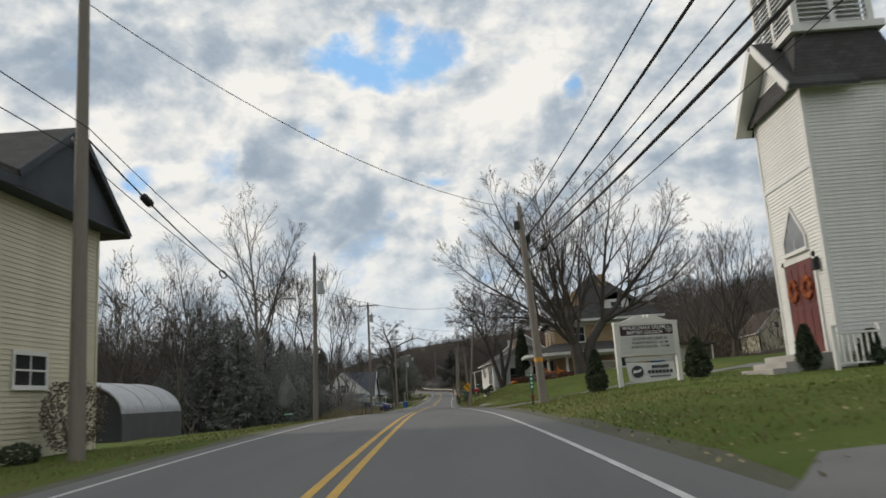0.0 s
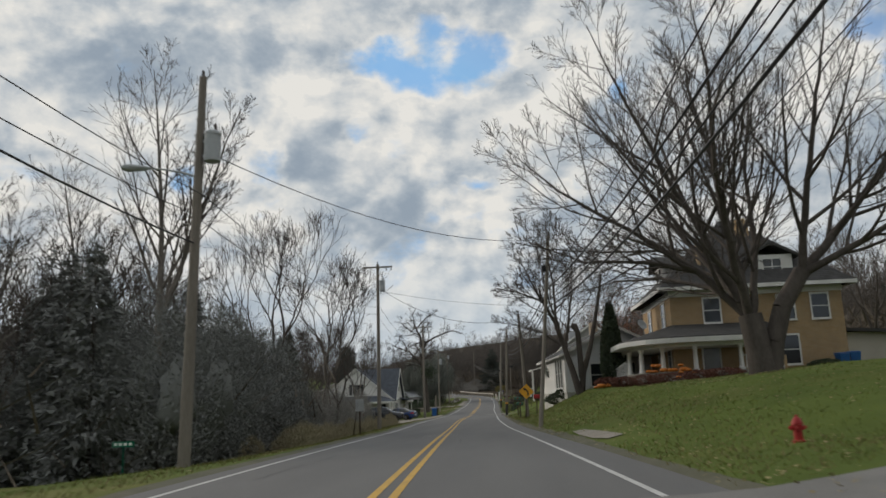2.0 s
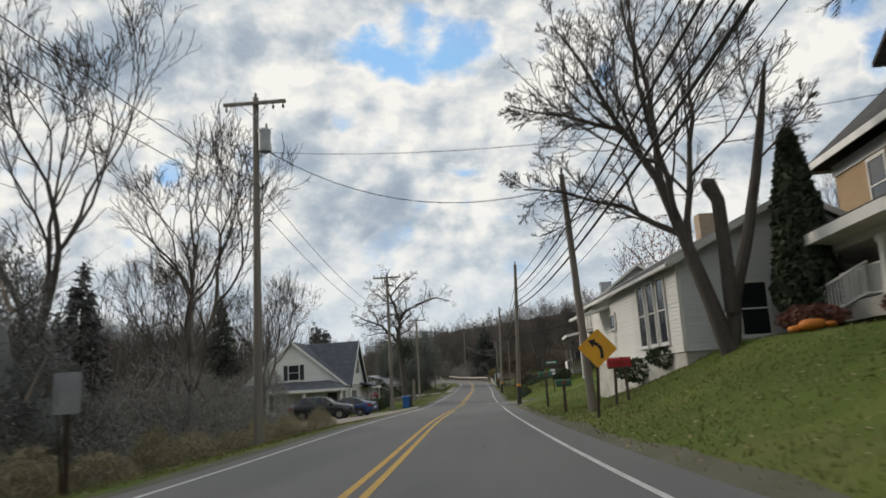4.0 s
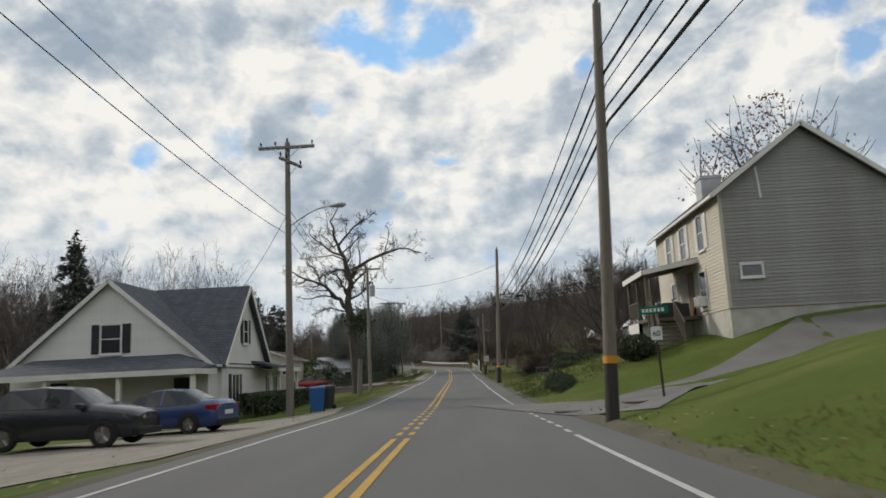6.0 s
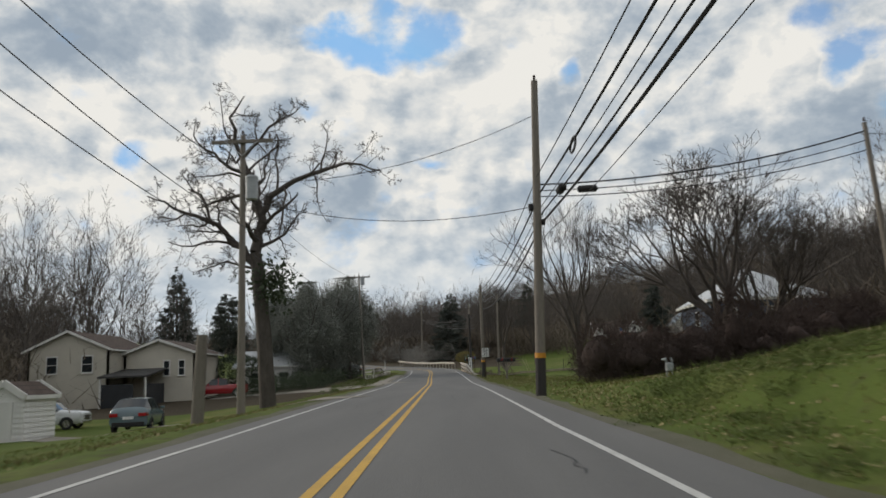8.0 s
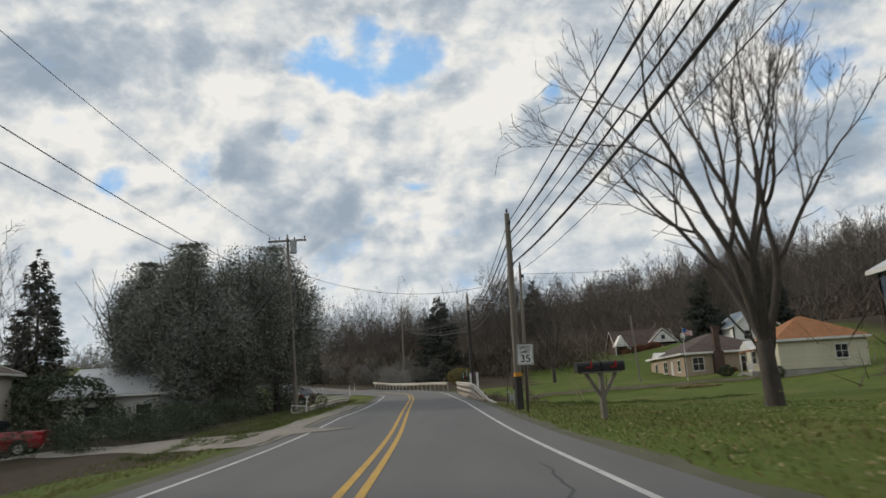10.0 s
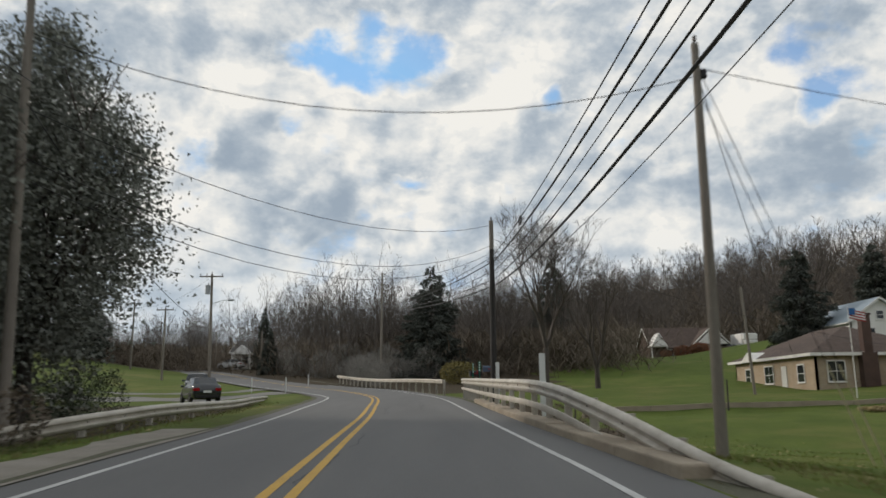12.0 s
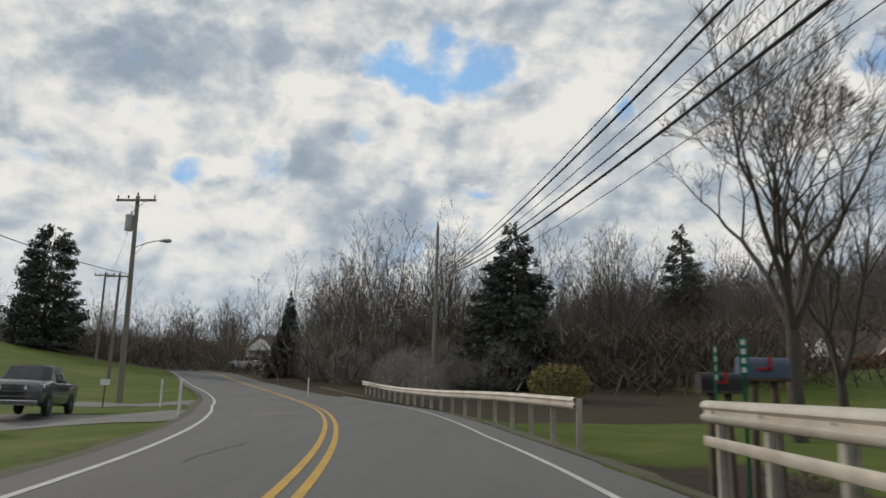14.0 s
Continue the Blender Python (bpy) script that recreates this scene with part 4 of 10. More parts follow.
def forked_rows(seed, height, wide, radius, trunk=0.2, levels=7, first=4, spread=0.5, twist=0.09, up=0.10, twigs=3):
    """A tree that parts again and again into ever finer branches, fitted to a height and a half width."""
    rng = np.random.default_rng(seed)
    segs = []

    def turned(d, angle, around):
        e = np.cross(d, [0.31, 0.22, 0.92] if abs(d[2]) < 0.95 else [1.0, 0.1, 0.0])
        e /= np.linalg.norm(e)
        return d * math.cos(angle) + (e * math.cos(around) + np.cross(d, e) * math.sin(around)) * math.sin(angle)

    def grow_on(p, d, length, r, level):
        n = 4 if level < 3 else 3 if level < 5 else 2
        end = r * (0.8 if level < levels else 0.4)
        for k in range(n):
            d = d + rng.normal(0, twist * (0.4 if level == 0 else 1.0), 3)
            d[2] += up if level else 0.0
            d = d / np.linalg.norm(d)
            q = p + d * length / n
            segs.append((p, q, r + (end - r) * k / n, r + (end - r) * (k + 1) / n))
            p = q
            if level >= 2 and rng.random() < 0.14 * twigs:
                o = turned(d, rng.uniform(0.5, 1.0), rng.uniform(0, 6.28))
                t = limb_path(rng, p, o, length * rng.uniform(0.35, 0.8), 2, twist, up)
                w = min(end * 0.45, 0.02)
                segs.append((t[0], t[1], w, w * 0.8))
                segs.append((t[1], t[2], w * 0.8, w * 0.5))
        if level >= levels:
            return
        kids = first if level == 0 else 3 if rng.random() < 0.28 else 2
        around = rng.uniform(0, 6.28)
        for j in range(kids):
            lead = j == 0 and level > 0
            a = rng.uniform(0.08, 0.3) if lead else rng.uniform(0.75, 1.25) * spread
            share = (0.86 if lead else 0.66) if level else 0.62
            grow_on(p, turned(d, a, around + j * 6.28 / kids + rng.uniform(-0.35, 0.35)), (length * rng.uniform(0.7, 0.88)) if level else height * (1 - trunk) * rng.uniform(0.26, 0.34), end * share, level + 1)

    grow_on(np.zeros(3), np.array([0, 0, 1.0]), height * trunk, radius, 0)
    p0, p1, r0, r1 = rows_of(segs)
    fit = np.array([wide / np.percentile(np.abs(p1[:, :2]), 97)] * 2 + [height / p1[:, 2].max()])
    fit[:2] = np.clip(fit[:2], 0.6 * fit[2], 1.6 * fit[2])
    return p0 * fit, p1 * fit, r0, r1


def guided_rows(seed, limbs, sides, ratio, twist, up, start=0.2, angle=(0.5, 1.1)):
    """A tree whose main limbs are drawn: (points, radius at the foot, radius at the end, bears branches)."""
    rng = np.random.default_rng(seed)
    segs = []
    for pts, r0, r1, bears in limbs:
        pts = np.array(pts, float)
        fine = [pts[0]]
        for a, b in zip(pts, pts[1:]):
            n = max(2, int(np.linalg.norm(b - a) / 0.7))
            for k in range(1, n + 1):
                fine.append(a + (b - a) * k / n + (rng.normal(0, twist * 0.35, 3) if k < n and bears else 0))
        branch_out(rng, segs, fine, r0, r1, 0, sides if bears else (), ratio, start, angle, twist, up)
    return rows_of(segs)


def tree_meshes(name, rows, bark="bark", least=0.011):
    p0, p1, r0, r1 = rows
    r0, r1 = np.maximum(r0, least), np.maximum(r1, least * 0.8)
    thick = r0 > 0.05
    va, fa = tube_arrays(p0[thick], p1[thick], r0[thick], r1[thick], 7)
    vb, fb = tube_arrays(p0[~thick], p1[~thick], r0[~thick], r1[~thick], 3)
    trunk = fast_mesh("trunk", va, fa, bark, True)
    crown = fast_mesh("crown", vb, fb, "twig", True)
    return trunk, crown


def bare_tree(x, y, rows_or_meshes, label, turn=0.0, size=1.0, bark="bark", z=None, name="bare_tree", lean=(0, 0)):
    meshes = rows_or_meshes if isinstance(rows_or_meshes[0], bpy.types.Mesh) else tree_meshes(name, rows_or_meshes, bark)
    t = thing(name, pose(x, y, (gz(x, y) if z is None else z) - 0.1, lean[0], lean[1], turn) @ Matrix.Scale(size, 4), label, "tree")
    for n, me in zip(("trunk", "crown"), meshes):
        part(n, me, None, t)
    return t


def leaf_arrays(rng, centres, size, flat=1.0):
    """One small three-cornered leaf clump at each place."""
    n = len(centres)
    a = rng.normal(0, 1, (n, 3))
    a /= np.linalg.norm(a, axis=1, keepdims=True)
    b = np.cross(a, rng.normal(0, 1, (n, 3)))
    b /= np.linalg.norm(b, axis=1, keepdims=True)
    s = (size * rng.uniform(0.5, 1.3, n))[:, None]
    v = np.stack([centres - a * s, centres + a * s * 0.8 + b * s * 0.7, centres + a * s * 0.6 - b * s * 0.7], 1).reshape(-1, 3)
    return v, np.arange(3 * n).reshape(-1, 3)


def conifer(rng, height, wide, n=2600, size=0.22, bare=0.06, droop=0.25, power=0.9, rag=0.35):
    """Separate sagging boughs in uneven tiers, each hung with needle sprays."""
    boughs = max(60, int(height * 26))
    t = rng.random(boughs) ** 0.7
    a = rng.uniform(0, 6.283, boughs)
    lobe = 1 + 0.16 * np.sin(a * 2 + rng.uniform(0, 6)) + 0.12 * np.sin(a * 3 + t * 9)
    reach = wide * np.clip(t, 0.02, 1) ** power * lobe * rng.uniform(1 - rag, 1.08, boughs)
    foot = height * (1 - t * (1 - bare))
    k = rng.choice(boughs, n, p=(reach + 0.1) / (reach + 0.1).sum())
    u = np.sqrt(rng.uniform(0.04, 1.0, n))
    r = reach[k] * u
    aa = a[k] + rng.normal(0, 0.16, n) * (1.2 - 0.5 * u)
    sag = droop * r * (0.7 + 0.4 * u) - 0.28 * reach[k] * np.clip(u - 0.7, 0, 1) ** 2 * 4
    z = foot[k] - sag + rng.normal(0, 0.16, n) - 0.10 * rng.random(n) * (1 - u)
    c = np.stack([r * np.cos(aa), r * np.sin(aa), np.maximum(z, 0.05)], 1)
    out = np.stack([np.cos(aa), np.sin(aa), -0.3 + 0 * aa], 1) + rng.normal(0, 0.45, (n, 3))
    out /= np.linalg.norm(out, axis=1, keepdims=True)
    across = np.cross(out, rng.normal(0, 1, (n, 3)))
    across /= np.linalg.norm(across, axis=1, keepdims=True)
    s = (size * rng.uniform(0.5, 1.3, n))[:, None]
    v = np.stack([c - out * s * 0.6 + across * s * 0.45, c - out * s * 0.6 - across * s * 0.45, c + out * s * 1.3], 1).reshape(-1, 3)
    return v, np.arange(3 * n).reshape(-1, 3)


def evergreen(x, y, height, wide, label, seed, n=6000, size=0.22, material="spruce", name="conifer", **more):
    rng = np.random.default_rng(seed)
    t = thing(name, pose(x, y, gz(x, y) - 0.1, 0, 0, seed * 37), label, "tree")
    part("trunk", Build().tube((0, 0, 0), (0, 0, height * 0.96), 0.02 * height, 0.01, 7), "bark", t, smooth=True)
    v, f = conifer(rng, height, wide, n, size, **more)
    part("crown", fast_mesh("crown", v, f, material), None, t)
    return t


def leafy_tree(x, y, height, wide, label, seed, n=9000, size=0.16, material="pear", low=0.18, name="leafy_tree"):
    """A full crown of small leaves on rising limbs, with an uneven outline and gaps."""
    rng = np.random.default_rng(seed)
    t = thing(name, pose(x, y, gz(x, y) - 0.1), label, "tree")
    rows = grow(rng, height * 0.97, height * 0.025, 0.2, 5, 0.55, 3, twist=0.1)
    v, f = tube_arrays(*rows[:2], np.maximum(rows[2], 0.02), np.maximum(rows[3], 0.015), 5)
    part("trunk", fast_mesh("trunk", v, f, "bark", True), None, t)
    lobes = 64
    lc = rng.normal(0, 1, (lobes, 3))
    lc /= np.linalg.norm(lc, axis=1, keepdims=True)
    lc *= rng.uniform(0.35, 0.92, (lobes, 1))
    k = rng.integers(0, lobes, n)
    p = lc[k] + rng.normal(0, 0.165, (n, 3))
    zz = np.clip((p[:, 2] + 1) / 2, 0, 1)
    body = 0.62 + 0.5 * np.sin(np.pi * np.clip(zz, 0.02, 1) ** 0.8)
    c = np.stack([p[:, 0] * wide * body, p[:, 1] * wide * body, height * (low + (1 - low) * zz)], 1)
    v, f = leaf_arrays(rng, c, size)
    part("crown", fast_mesh("crown", v, f, material), None, t)
    return t


def shrub(x, y, wide, tall, label, seed, n=1500, size=0.07, material="arbor", name="shrub", point=0.0, category="shrub", deep=None):
    """A clipped or rough bush of many small leaves over crossing stems."""
    rng = np.random.default_rng(seed)
    deep = deep or wide
    t = thing(name, pose(x, y, gz(x, y) - 0.03), label, category)
    d = rng.normal(0, 1, (n, 3))
    d /= np.linalg.norm(d, axis=1, keepdims=True)
    r = rng.uniform(0.55, 1.0, n) ** 0.5 * (1 + 0.1 * np.sin(d[:, 0] * 7 + seed) * np.cos(d[:, 1] * 6))
    z = (d[:, 2] * r + 1) / 2
    taper = 1 - point * np.clip(z, 0, 1)
    c = np.stack([d[:, 0] * r * wide * taper, d[:, 1] * r * deep * taper, np.clip(z, 0.0, 1.2) * tall], 1)
    v, f = leaf_arrays(rng, c, size)
    part("foliage", fast_mesh("foliage", v, f, material), None, t)
    b = Build()
    for k in range(7):
        a = rng.uniform(0, 6.28)
        b.tube((0, 0, -0.1), (math.cos(a) * wide * 0.5, math.sin(a) * deep * 0.5, tall * 0.7), 0.03, 0.008, 5)
    part("stem", b, "bark", t)
    return t


def cone_bush(x, y, wide, tall, label, seed, n=3200, size=0.09, name="arborvitae"):
    rng = np.random.default_rng(seed)
    t = thing(name, pose(x, y, gz(x, y) - 0.03), label, "shrub")
    h = rng.random(n) ** 0.8
    prof = np.minimum(1.0, 0.55 + h * 2.2) * np.sqrt(np.clip(1.02 - h, 0, 1)) ** 1.25
    a = rng.uniform(0, 6.28, n)
    r = wide * prof * rng.uniform(0.72, 1.0, n) * (1 + 0.08 * np.sin(a * 5 + h * 9))
    c = np.stack([r * np.cos(a), r * np.sin(a), 0.05 + h * tall], 1)
    v, f = leaf_arrays(rng, c, size)
    part("foliage", fast_mesh("foliage", v, f, "arbor"), None, t)
    part("stem", Build().tube((0, 0, -0.1), (0, 0, tall * 0.9), 0.07, 0.02, 6), "bark", t)
    return t


# far woods: a few bare tree shapes set out many times
FAR_SHAPES = []
for k in range(7):
    if k < 4:
        FAR_SHAPES.append(slender_rows(300 + k, 14 + k, 0.16, (13, 8), 0.45, 0.1, 0.1, 0.2, k % 2 == 0, True))
    else:
        FAR_SHAPES.append(vase_tree(310 + k, 13 + k * 0.6, 4.5, 0.2, 5, 0.2, (8, 6), 0.1, coarse=True))


def ribbon_arrays(rng, p0, p1, r0, r1):
    """One narrow pointed blade to each far branch, turned at random."""
    d = p1 - p0
    s = np.cross(d, rng.normal(0, 1, d.shape))
    s /= np.maximum(np.linalg.norm(s, axis=1, keepdims=True), 1e-6)
    w = (0.7 * r0 + 0.5 * r1)[:, None]
    v = np.stack([p0 - s * w, p0 + s * w, p1 + d * 0.12], 1).reshape(-1, 3)
    return v, np.arange(len(v)).reshape(-1, 3)


def woods(name, spots, label, seed, sizes=(0.8, 1.25), material="woods", brush=3, brush_tall=3.0, least=0.035):
    """Bare trees and brush, too many to count."""
    rng = np.random.default_rng(seed)
    spots = np.asarray(spots, float)
    zs = land(spots[:, 0], spots[:, 1])
    vs, fs, n = [], [], 0
    kinds = rng.integers(0, len(FAR_SHAPES), len(spots))
    for k, rows in enumerate(FAR_SHAPES):
        mine = spots[kinds == k]
        if not len(mine):
            continue
        v, f = ribbon_arrays(rng, rows[0], rows[1], np.maximum(rows[2], least) * 1.15, np.maximum(rows[3], least * 0.7) * 1.15)
        a, s = rng.uniform(0, 6.28, len(mine)), rng.uniform(*sizes, len(mine))
        c, q = np.cos(a)[:, None], np.sin(a)[:, None]
        out = np.stack([(v[None, :, 0] * c - v[None, :, 1] * q) * s[:, None] + mine[:, :1], (v[None, :, 0] * q + v[None, :, 1] * c) * s[:, None] + mine[:, 1:2], v[None, :, 2] * s[:, None] + zs[kinds == k][:, None] - 0.2], -1)
        fs.append((f[None] + (np.arange(len(mine)) * len(v))[:, None, None]).reshape(-1, 3) + n)
        vs.append(out.reshape(-1, 3))
        n += len(vs[-1])
    me = fast_mesh(name, np.concatenate(vs), np.concatenate(fs), material)
    ob = tagged(new(name, me), label, "woods", kind="stuff")
    if brush:
        m = len(spots) * brush * 32
        base = spots[rng.integers(0, len(spots), m)] + rng.normal(0, 4.5, (m, 2))
        z = land(base[:, 0], base[:, 1])
        tall = brush_tall * rng.uniform(0.15, 0.6, m)
        lean = rng.normal(0, 0.9, (m, 2)) * tall[:, None]
        p = np.stack([base[:, 0], base[:, 1], z + brush_tall * rng.uniform(0, 1, m) ** 1.6], 1)
        top = p + np.stack([lean[:, 0], lean[:, 1], tall], 1)
        wide = rng.uniform(0.02, 0.06, m)[:, None] * max(1.0, brush_tall / 3.5) * np.stack([np.cos(tall * 9), np.sin(tall * 9), 0 * tall], 1)
        v = np.stack([p - wide, p + wide, top], 1).reshape(-1, 3)
        me = fast_mesh(name + "_brush", v, np.arange(3 * m).reshape(-1, 3), "brush")
        tagged(new("undergrowth", me), "dry brown undergrowth beneath bare trees", "undergrowth", kind="stuff")
    return ob


def scatter(seed, n, x0, x1, y0, y1, along_road=True):
    rng = np.random.default_rng(seed)
    y = rng.uniform(y0, y1, n)
    d = rng.uniform(x0, x1, n)
    return np.stack([d + (road_x(np.clip(y, -90, 700)) if along_road else 0), y], 1)


def thicket(name, spots, label, seed, wide=2.2, tall=5.0, per=420, size=0.2, material="fir", category="thicket", twigs=0.5, heart=0.0):
    """Tangled masses run together along the verge: a dense heart, crossing twigs and small leaves."""
    rng = np.random.default_rng(seed)
    leaves, vs, fs, n = [], [], [], 0
    rows, cols = 6, 9
    th, ph = np.meshgrid(np.linspace(0, math.pi, rows + 1), np.arange(cols) * 2 * math.pi / cols, indexing="ij")
    ball = np.stack([np.sin(th) * np.cos(ph), np.sin(th) * np.sin(ph), np.cos(th)], -1).reshape(-1, 3)
    quads = np.array([(i * cols + k, (i + 1) * cols + k, (i + 1) * cols + (k + 1) % cols, i * cols + (k + 1) % cols) for i in range(rows) for k in range(cols)])
    tris = np.concatenate([quads[:, :3], quads[:, [0, 2, 3]]])
    for x, y in spots:
        h, w = tall * rng.uniform(0.65, 1.25), wide * rng.uniform(0.7, 1.3)
        g = gz(x, y) - 0.2

        def shaped(d):
            z = (d[:, 2] + 1) / 2
            taper = 1 - 0.45 * z
            return np.stack([x + d[:, 0] * w * taper, y + d[:, 1] * w * taper, g + z * h], 1)

        if heart:
            core = ball * rng.uniform(heart * 0.7, heart * 1.2, (len(ball), 1))
            core[:, 2] -= 0.12
            vs.append(shaped(core))
            fs.append(tris + n)
            n += len(ball)
        d = rng.normal(0, 1, (per, 3))
        d /= np.linalg.norm(d, axis=1, keepdims=True)
        d *= rng.uniform(0.45, 1.0, (per, 1)) ** 0.6
        c = shaped(d)
        few = int(per * twigs)
        leaves.append(c[few:])
        p = c[:few]
        way = d[:few] * (0.5, 0.5, 0.3) + rng.normal(0, 0.45, (few, 3)) + (0, 0, 0.55)
        way /= np.linalg.norm(way, axis=1, keepdims=True)
        long = rng.uniform(2.5, 9.0, (few, 1)) * size
        s = np.cross(way, rng.normal(0, 1, (few, 3)))
        s /= np.linalg.norm(s, axis=1, keepdims=True)
        s *= rng.uniform(0.10, 0.2, (few, 1)) * size
        vs.append(np.stack([p - way * long * 0.4 - s, p - way * long * 0.4 + s, p + way * long * 0.6], 1).reshape(-1, 3))
        fs.append(np.arange(3 * few).reshape(-1, 3) + n)
        n += 3 * few
    v, f = leaf_arrays(rng, np.concatenate(leaves), size * 0.8)
    vs.append(v)
    fs.append(f + n)
    return tagged(new(name, fast_mesh(name, np.concatenate(vs), np.concatenate(fs), material)), label, category, kind="stuff")


LEFT_TALL = ((-12.6, 66, 1.05), (-21.2, 75, 0.95), (-25, 92, 0.85), (-28, 82, 0.9), (-17.5, 60, 0.6), (-33, 70, 0.8), (-28, 104, 0.8))
LEFT_SMALL = ((-16.0, 92, 1.55), (-13.5, 102, 1.5), (-19.5, 84, 1.1), (-22, 100, 1.0), (-11.0, 96, 0.8), (-11.8, 109, 0.85), (-17, 109, 0.9))
# ------------------------------------------------------------------ plants along the way
def clear_of(spots, *boxes):
    """Drops the spots that fall inside any of the boxes (x0, x1, y0, y1)."""
    keep = np.ones(len(spots), bool)
    for x0, x1, y0, y1 in boxes:
        keep &= ~((spots[:, 0] > x0) & (spots[:, 0] < x1) & (spots[:, 1] > y0) & (spots[:, 1] < y1))
    return spots[keep]


LAWNS = ((10, 70, 236, 348), (-13, 11, 280, 313), (60, 75, 250, 330))


def plant_all():
    rng = np.random.default_rng
    # the great tree before the brick house: two trunks grown together, with long upswept limbs
    limbs = [([(0, 0, 0), (-0.1, 0, 1.2), (-0.3, 0, 2.6)], 0.62, 0.5, False), ([(0.35, 0.1, 0), (0.6, 0.1, 1.4), (1.1, 0.2, 2.8), (2.2, 0.3, 4.4)], 0.46, 0.36, False)]
    for pts, r in (([(-0.3, 0, 2.4), (-2.2, 0.3, 4.6), (-5.0, 0.2, 6.6), (-8.0, 0.3, 8.6), (-10.2, 0, 10.6)], 0.24), ([(-0.3, 0, 2.5), (-1.6, -0.4, 5.2), (-3.6, -1.0, 9.0), (-5.2, -1.4, 12.6), (-6.4, -1.6, 15.6)], 0.25),
                   ([(-0.3, 0, 2.5), (-0.6, 0.4, 6.0), (-1.0, 0.8, 10.0), (-1.6, 1.2, 13.6), (-1.5, 1.4, 16.6)], 0.26), ([(-0.2, 0, 2.5), (0.6, 1.0, 6.0), (1.0, 2.6, 9.6), (1.8, 3.4, 13.0), (2.0, 4.0, 16.0)], 0.22),
                   ([(-0.3, 0, 2.4), (-1.2, -1.6, 4.8), (-2.2, -4.0, 8.0), (-2.6, -5.8, 11.4), (-3.2, -6.6, 14.4)], 0.26), ([(2.2, 0.3, 4.3), (2.4, -0.6, 7.4), (2.8, -1.6, 10.8), (3.4, -2.0, 14.0), (3.6, -2.2, 16.2)], 0.24),
                   ([(2.2, 0.3, 4.3), (4.4, 0.6, 6.6), (6.8, 0.8, 9.4), (8.6, 0.8, 12.4), (9.4, 0.6, 14.6)], 0.27), ([(2.2, 0.3, 4.3), (4.8, -0.6, 5.6), (8.0, -1.4, 7.4), (10.4, -1.6, 9.6)], 0.22), ([(-0.3, 0, 2.5), (-1.0, 2.4, 5.0), (-2.6, 5.0, 8.4), (-3.4, 6.4, 11.6), (-3.8, 7.0, 14.0)], 0.24),
                   ([(-2.2, 0.3, 4.6), (-4.4, 0.8, 5.2), (-7.0, 1.2, 5.4), (-9.4, 1.0, 6.4)], 0.15), ([(-0.3, 0, 2.5), (-1.0, 3.0, 4.2), (-2.6, 6.0, 5.2), (-4.6, 8.4, 5.5), (-6.6, 10.0, 5.2)], 0.2), ([(-0.6, 0.3, 3.6), (-0.2, 3.6, 5.6), (-1.0, 7.0, 6.8), (-3.0, 9.6, 7.2), (-4.8, 11.0, 7.0)], 0.17)):
        limbs.append((pts, r, 0.03, True))
    limbs = limbs[:2] + [(pts, r * 0.85, 0.02, b) for pts, r, e, b in limbs[2:]]
    rows = guided_rows(11, limbs, (15, 9, 6), 0.55, 0.09, 0.09, 0.1, (0.35, 0.9))
    bare_tree(14.6, 64, rows, "large bare maple with several thick stems on a lawn", 0, name="maple_tree")
    # the lopped tree: a leaning trunk and a sawn-off second one
    limbs = [([(0, 0, 0), (-0.4, 0, 1.6), (-0.9, 0, 3.4), (-1.5, 0, 5.4)], 0.27, 0.15, False)]
    for pts, r in (([(-1.5, 0, 5.3), (-2.6, 0.1, 7.4), (-3.4, 0, 9.2), (-4.2, 0, 10.4)], 0.19), ([(-1.4, 0, 5.2), (-1.4, 0.2, 8.0), (-1.7, 0.3, 10.4), (-1.7, 0, 12.8)], 0.16), ([(-2.2, 0, 6.8), (-4.0, 0.4, 7.6), (-5.7, 0.2, 8.0)], 0.13),
                   ([(-0.9, 0, 3.5), (-2.4, 0.5, 4.6), (-4.0, 0.8, 5.2), (-5.4, 0.6, 5.4)], 0.15), ([(-0.8, 0, 3.2), (-0.3, 0.5, 6.4), (0.1, 0.9, 9.0), (0.0, 1.0, 11.0)], 0.17), ([(-1.0, 0, 3.8), (-1.8, -1.2, 6.4), (-2.4, -2.4, 9.0), (-2.6, -2.8, 10.8)], 0.15),
                   ([(1.5, 0.1, 5.6), (2.6, 0.4, 6.6), (3.4, 0.2, 7.6)], 0.064), ([(1.7, 0.1, 6.6), (1.4, 0.3, 8.4), (1.5, 0.3, 10.0)], 0.06)):
        limbs.append((pts, r, 0.025, True))
    limbs = [limbs[0]] + [(pts, r * 0.72, e, b) for pts, r, e, b in limbs[1:]]
    rows = guided_rows(12, limbs, (14, 9, 6), 0.58, 0.11, 0.05, 0.12, (0.4, 0.95))
    t = bare_tree(8.9, 86.5, rows, "bare lopped tree with a cut stump limb beside a grey house", 0, name="lopped_tree")
    b = Build().pipe([(0.1, 0.1, 0), (0.35, 0.15, 1.6), (0.9, 0.15, 3.2), (1.4, 0.1, 5.2), (1.75, 0.1, 6.8), (2.1, 0.1, 8.6)], [0.24, 0.2, 0.17, 0.15, 0.12, 0.05], 9)
    part("cut_limb", b, "bark", t, "long broken limb with a ragged end", smooth=True)
    part("cut_limb", Build().pipe([(0.2, 0, 1.2), (0.15, -0.2, 3.0), (0.1, -0.3, 4.4), (-0.15, -0.4, 4.9), (-0.3, -0.4, 5.0)], [0.22, 0.2, 0.2, 0.24, 0.1], 8), "bark", t, "thick sawn-off limb", smooth=True)
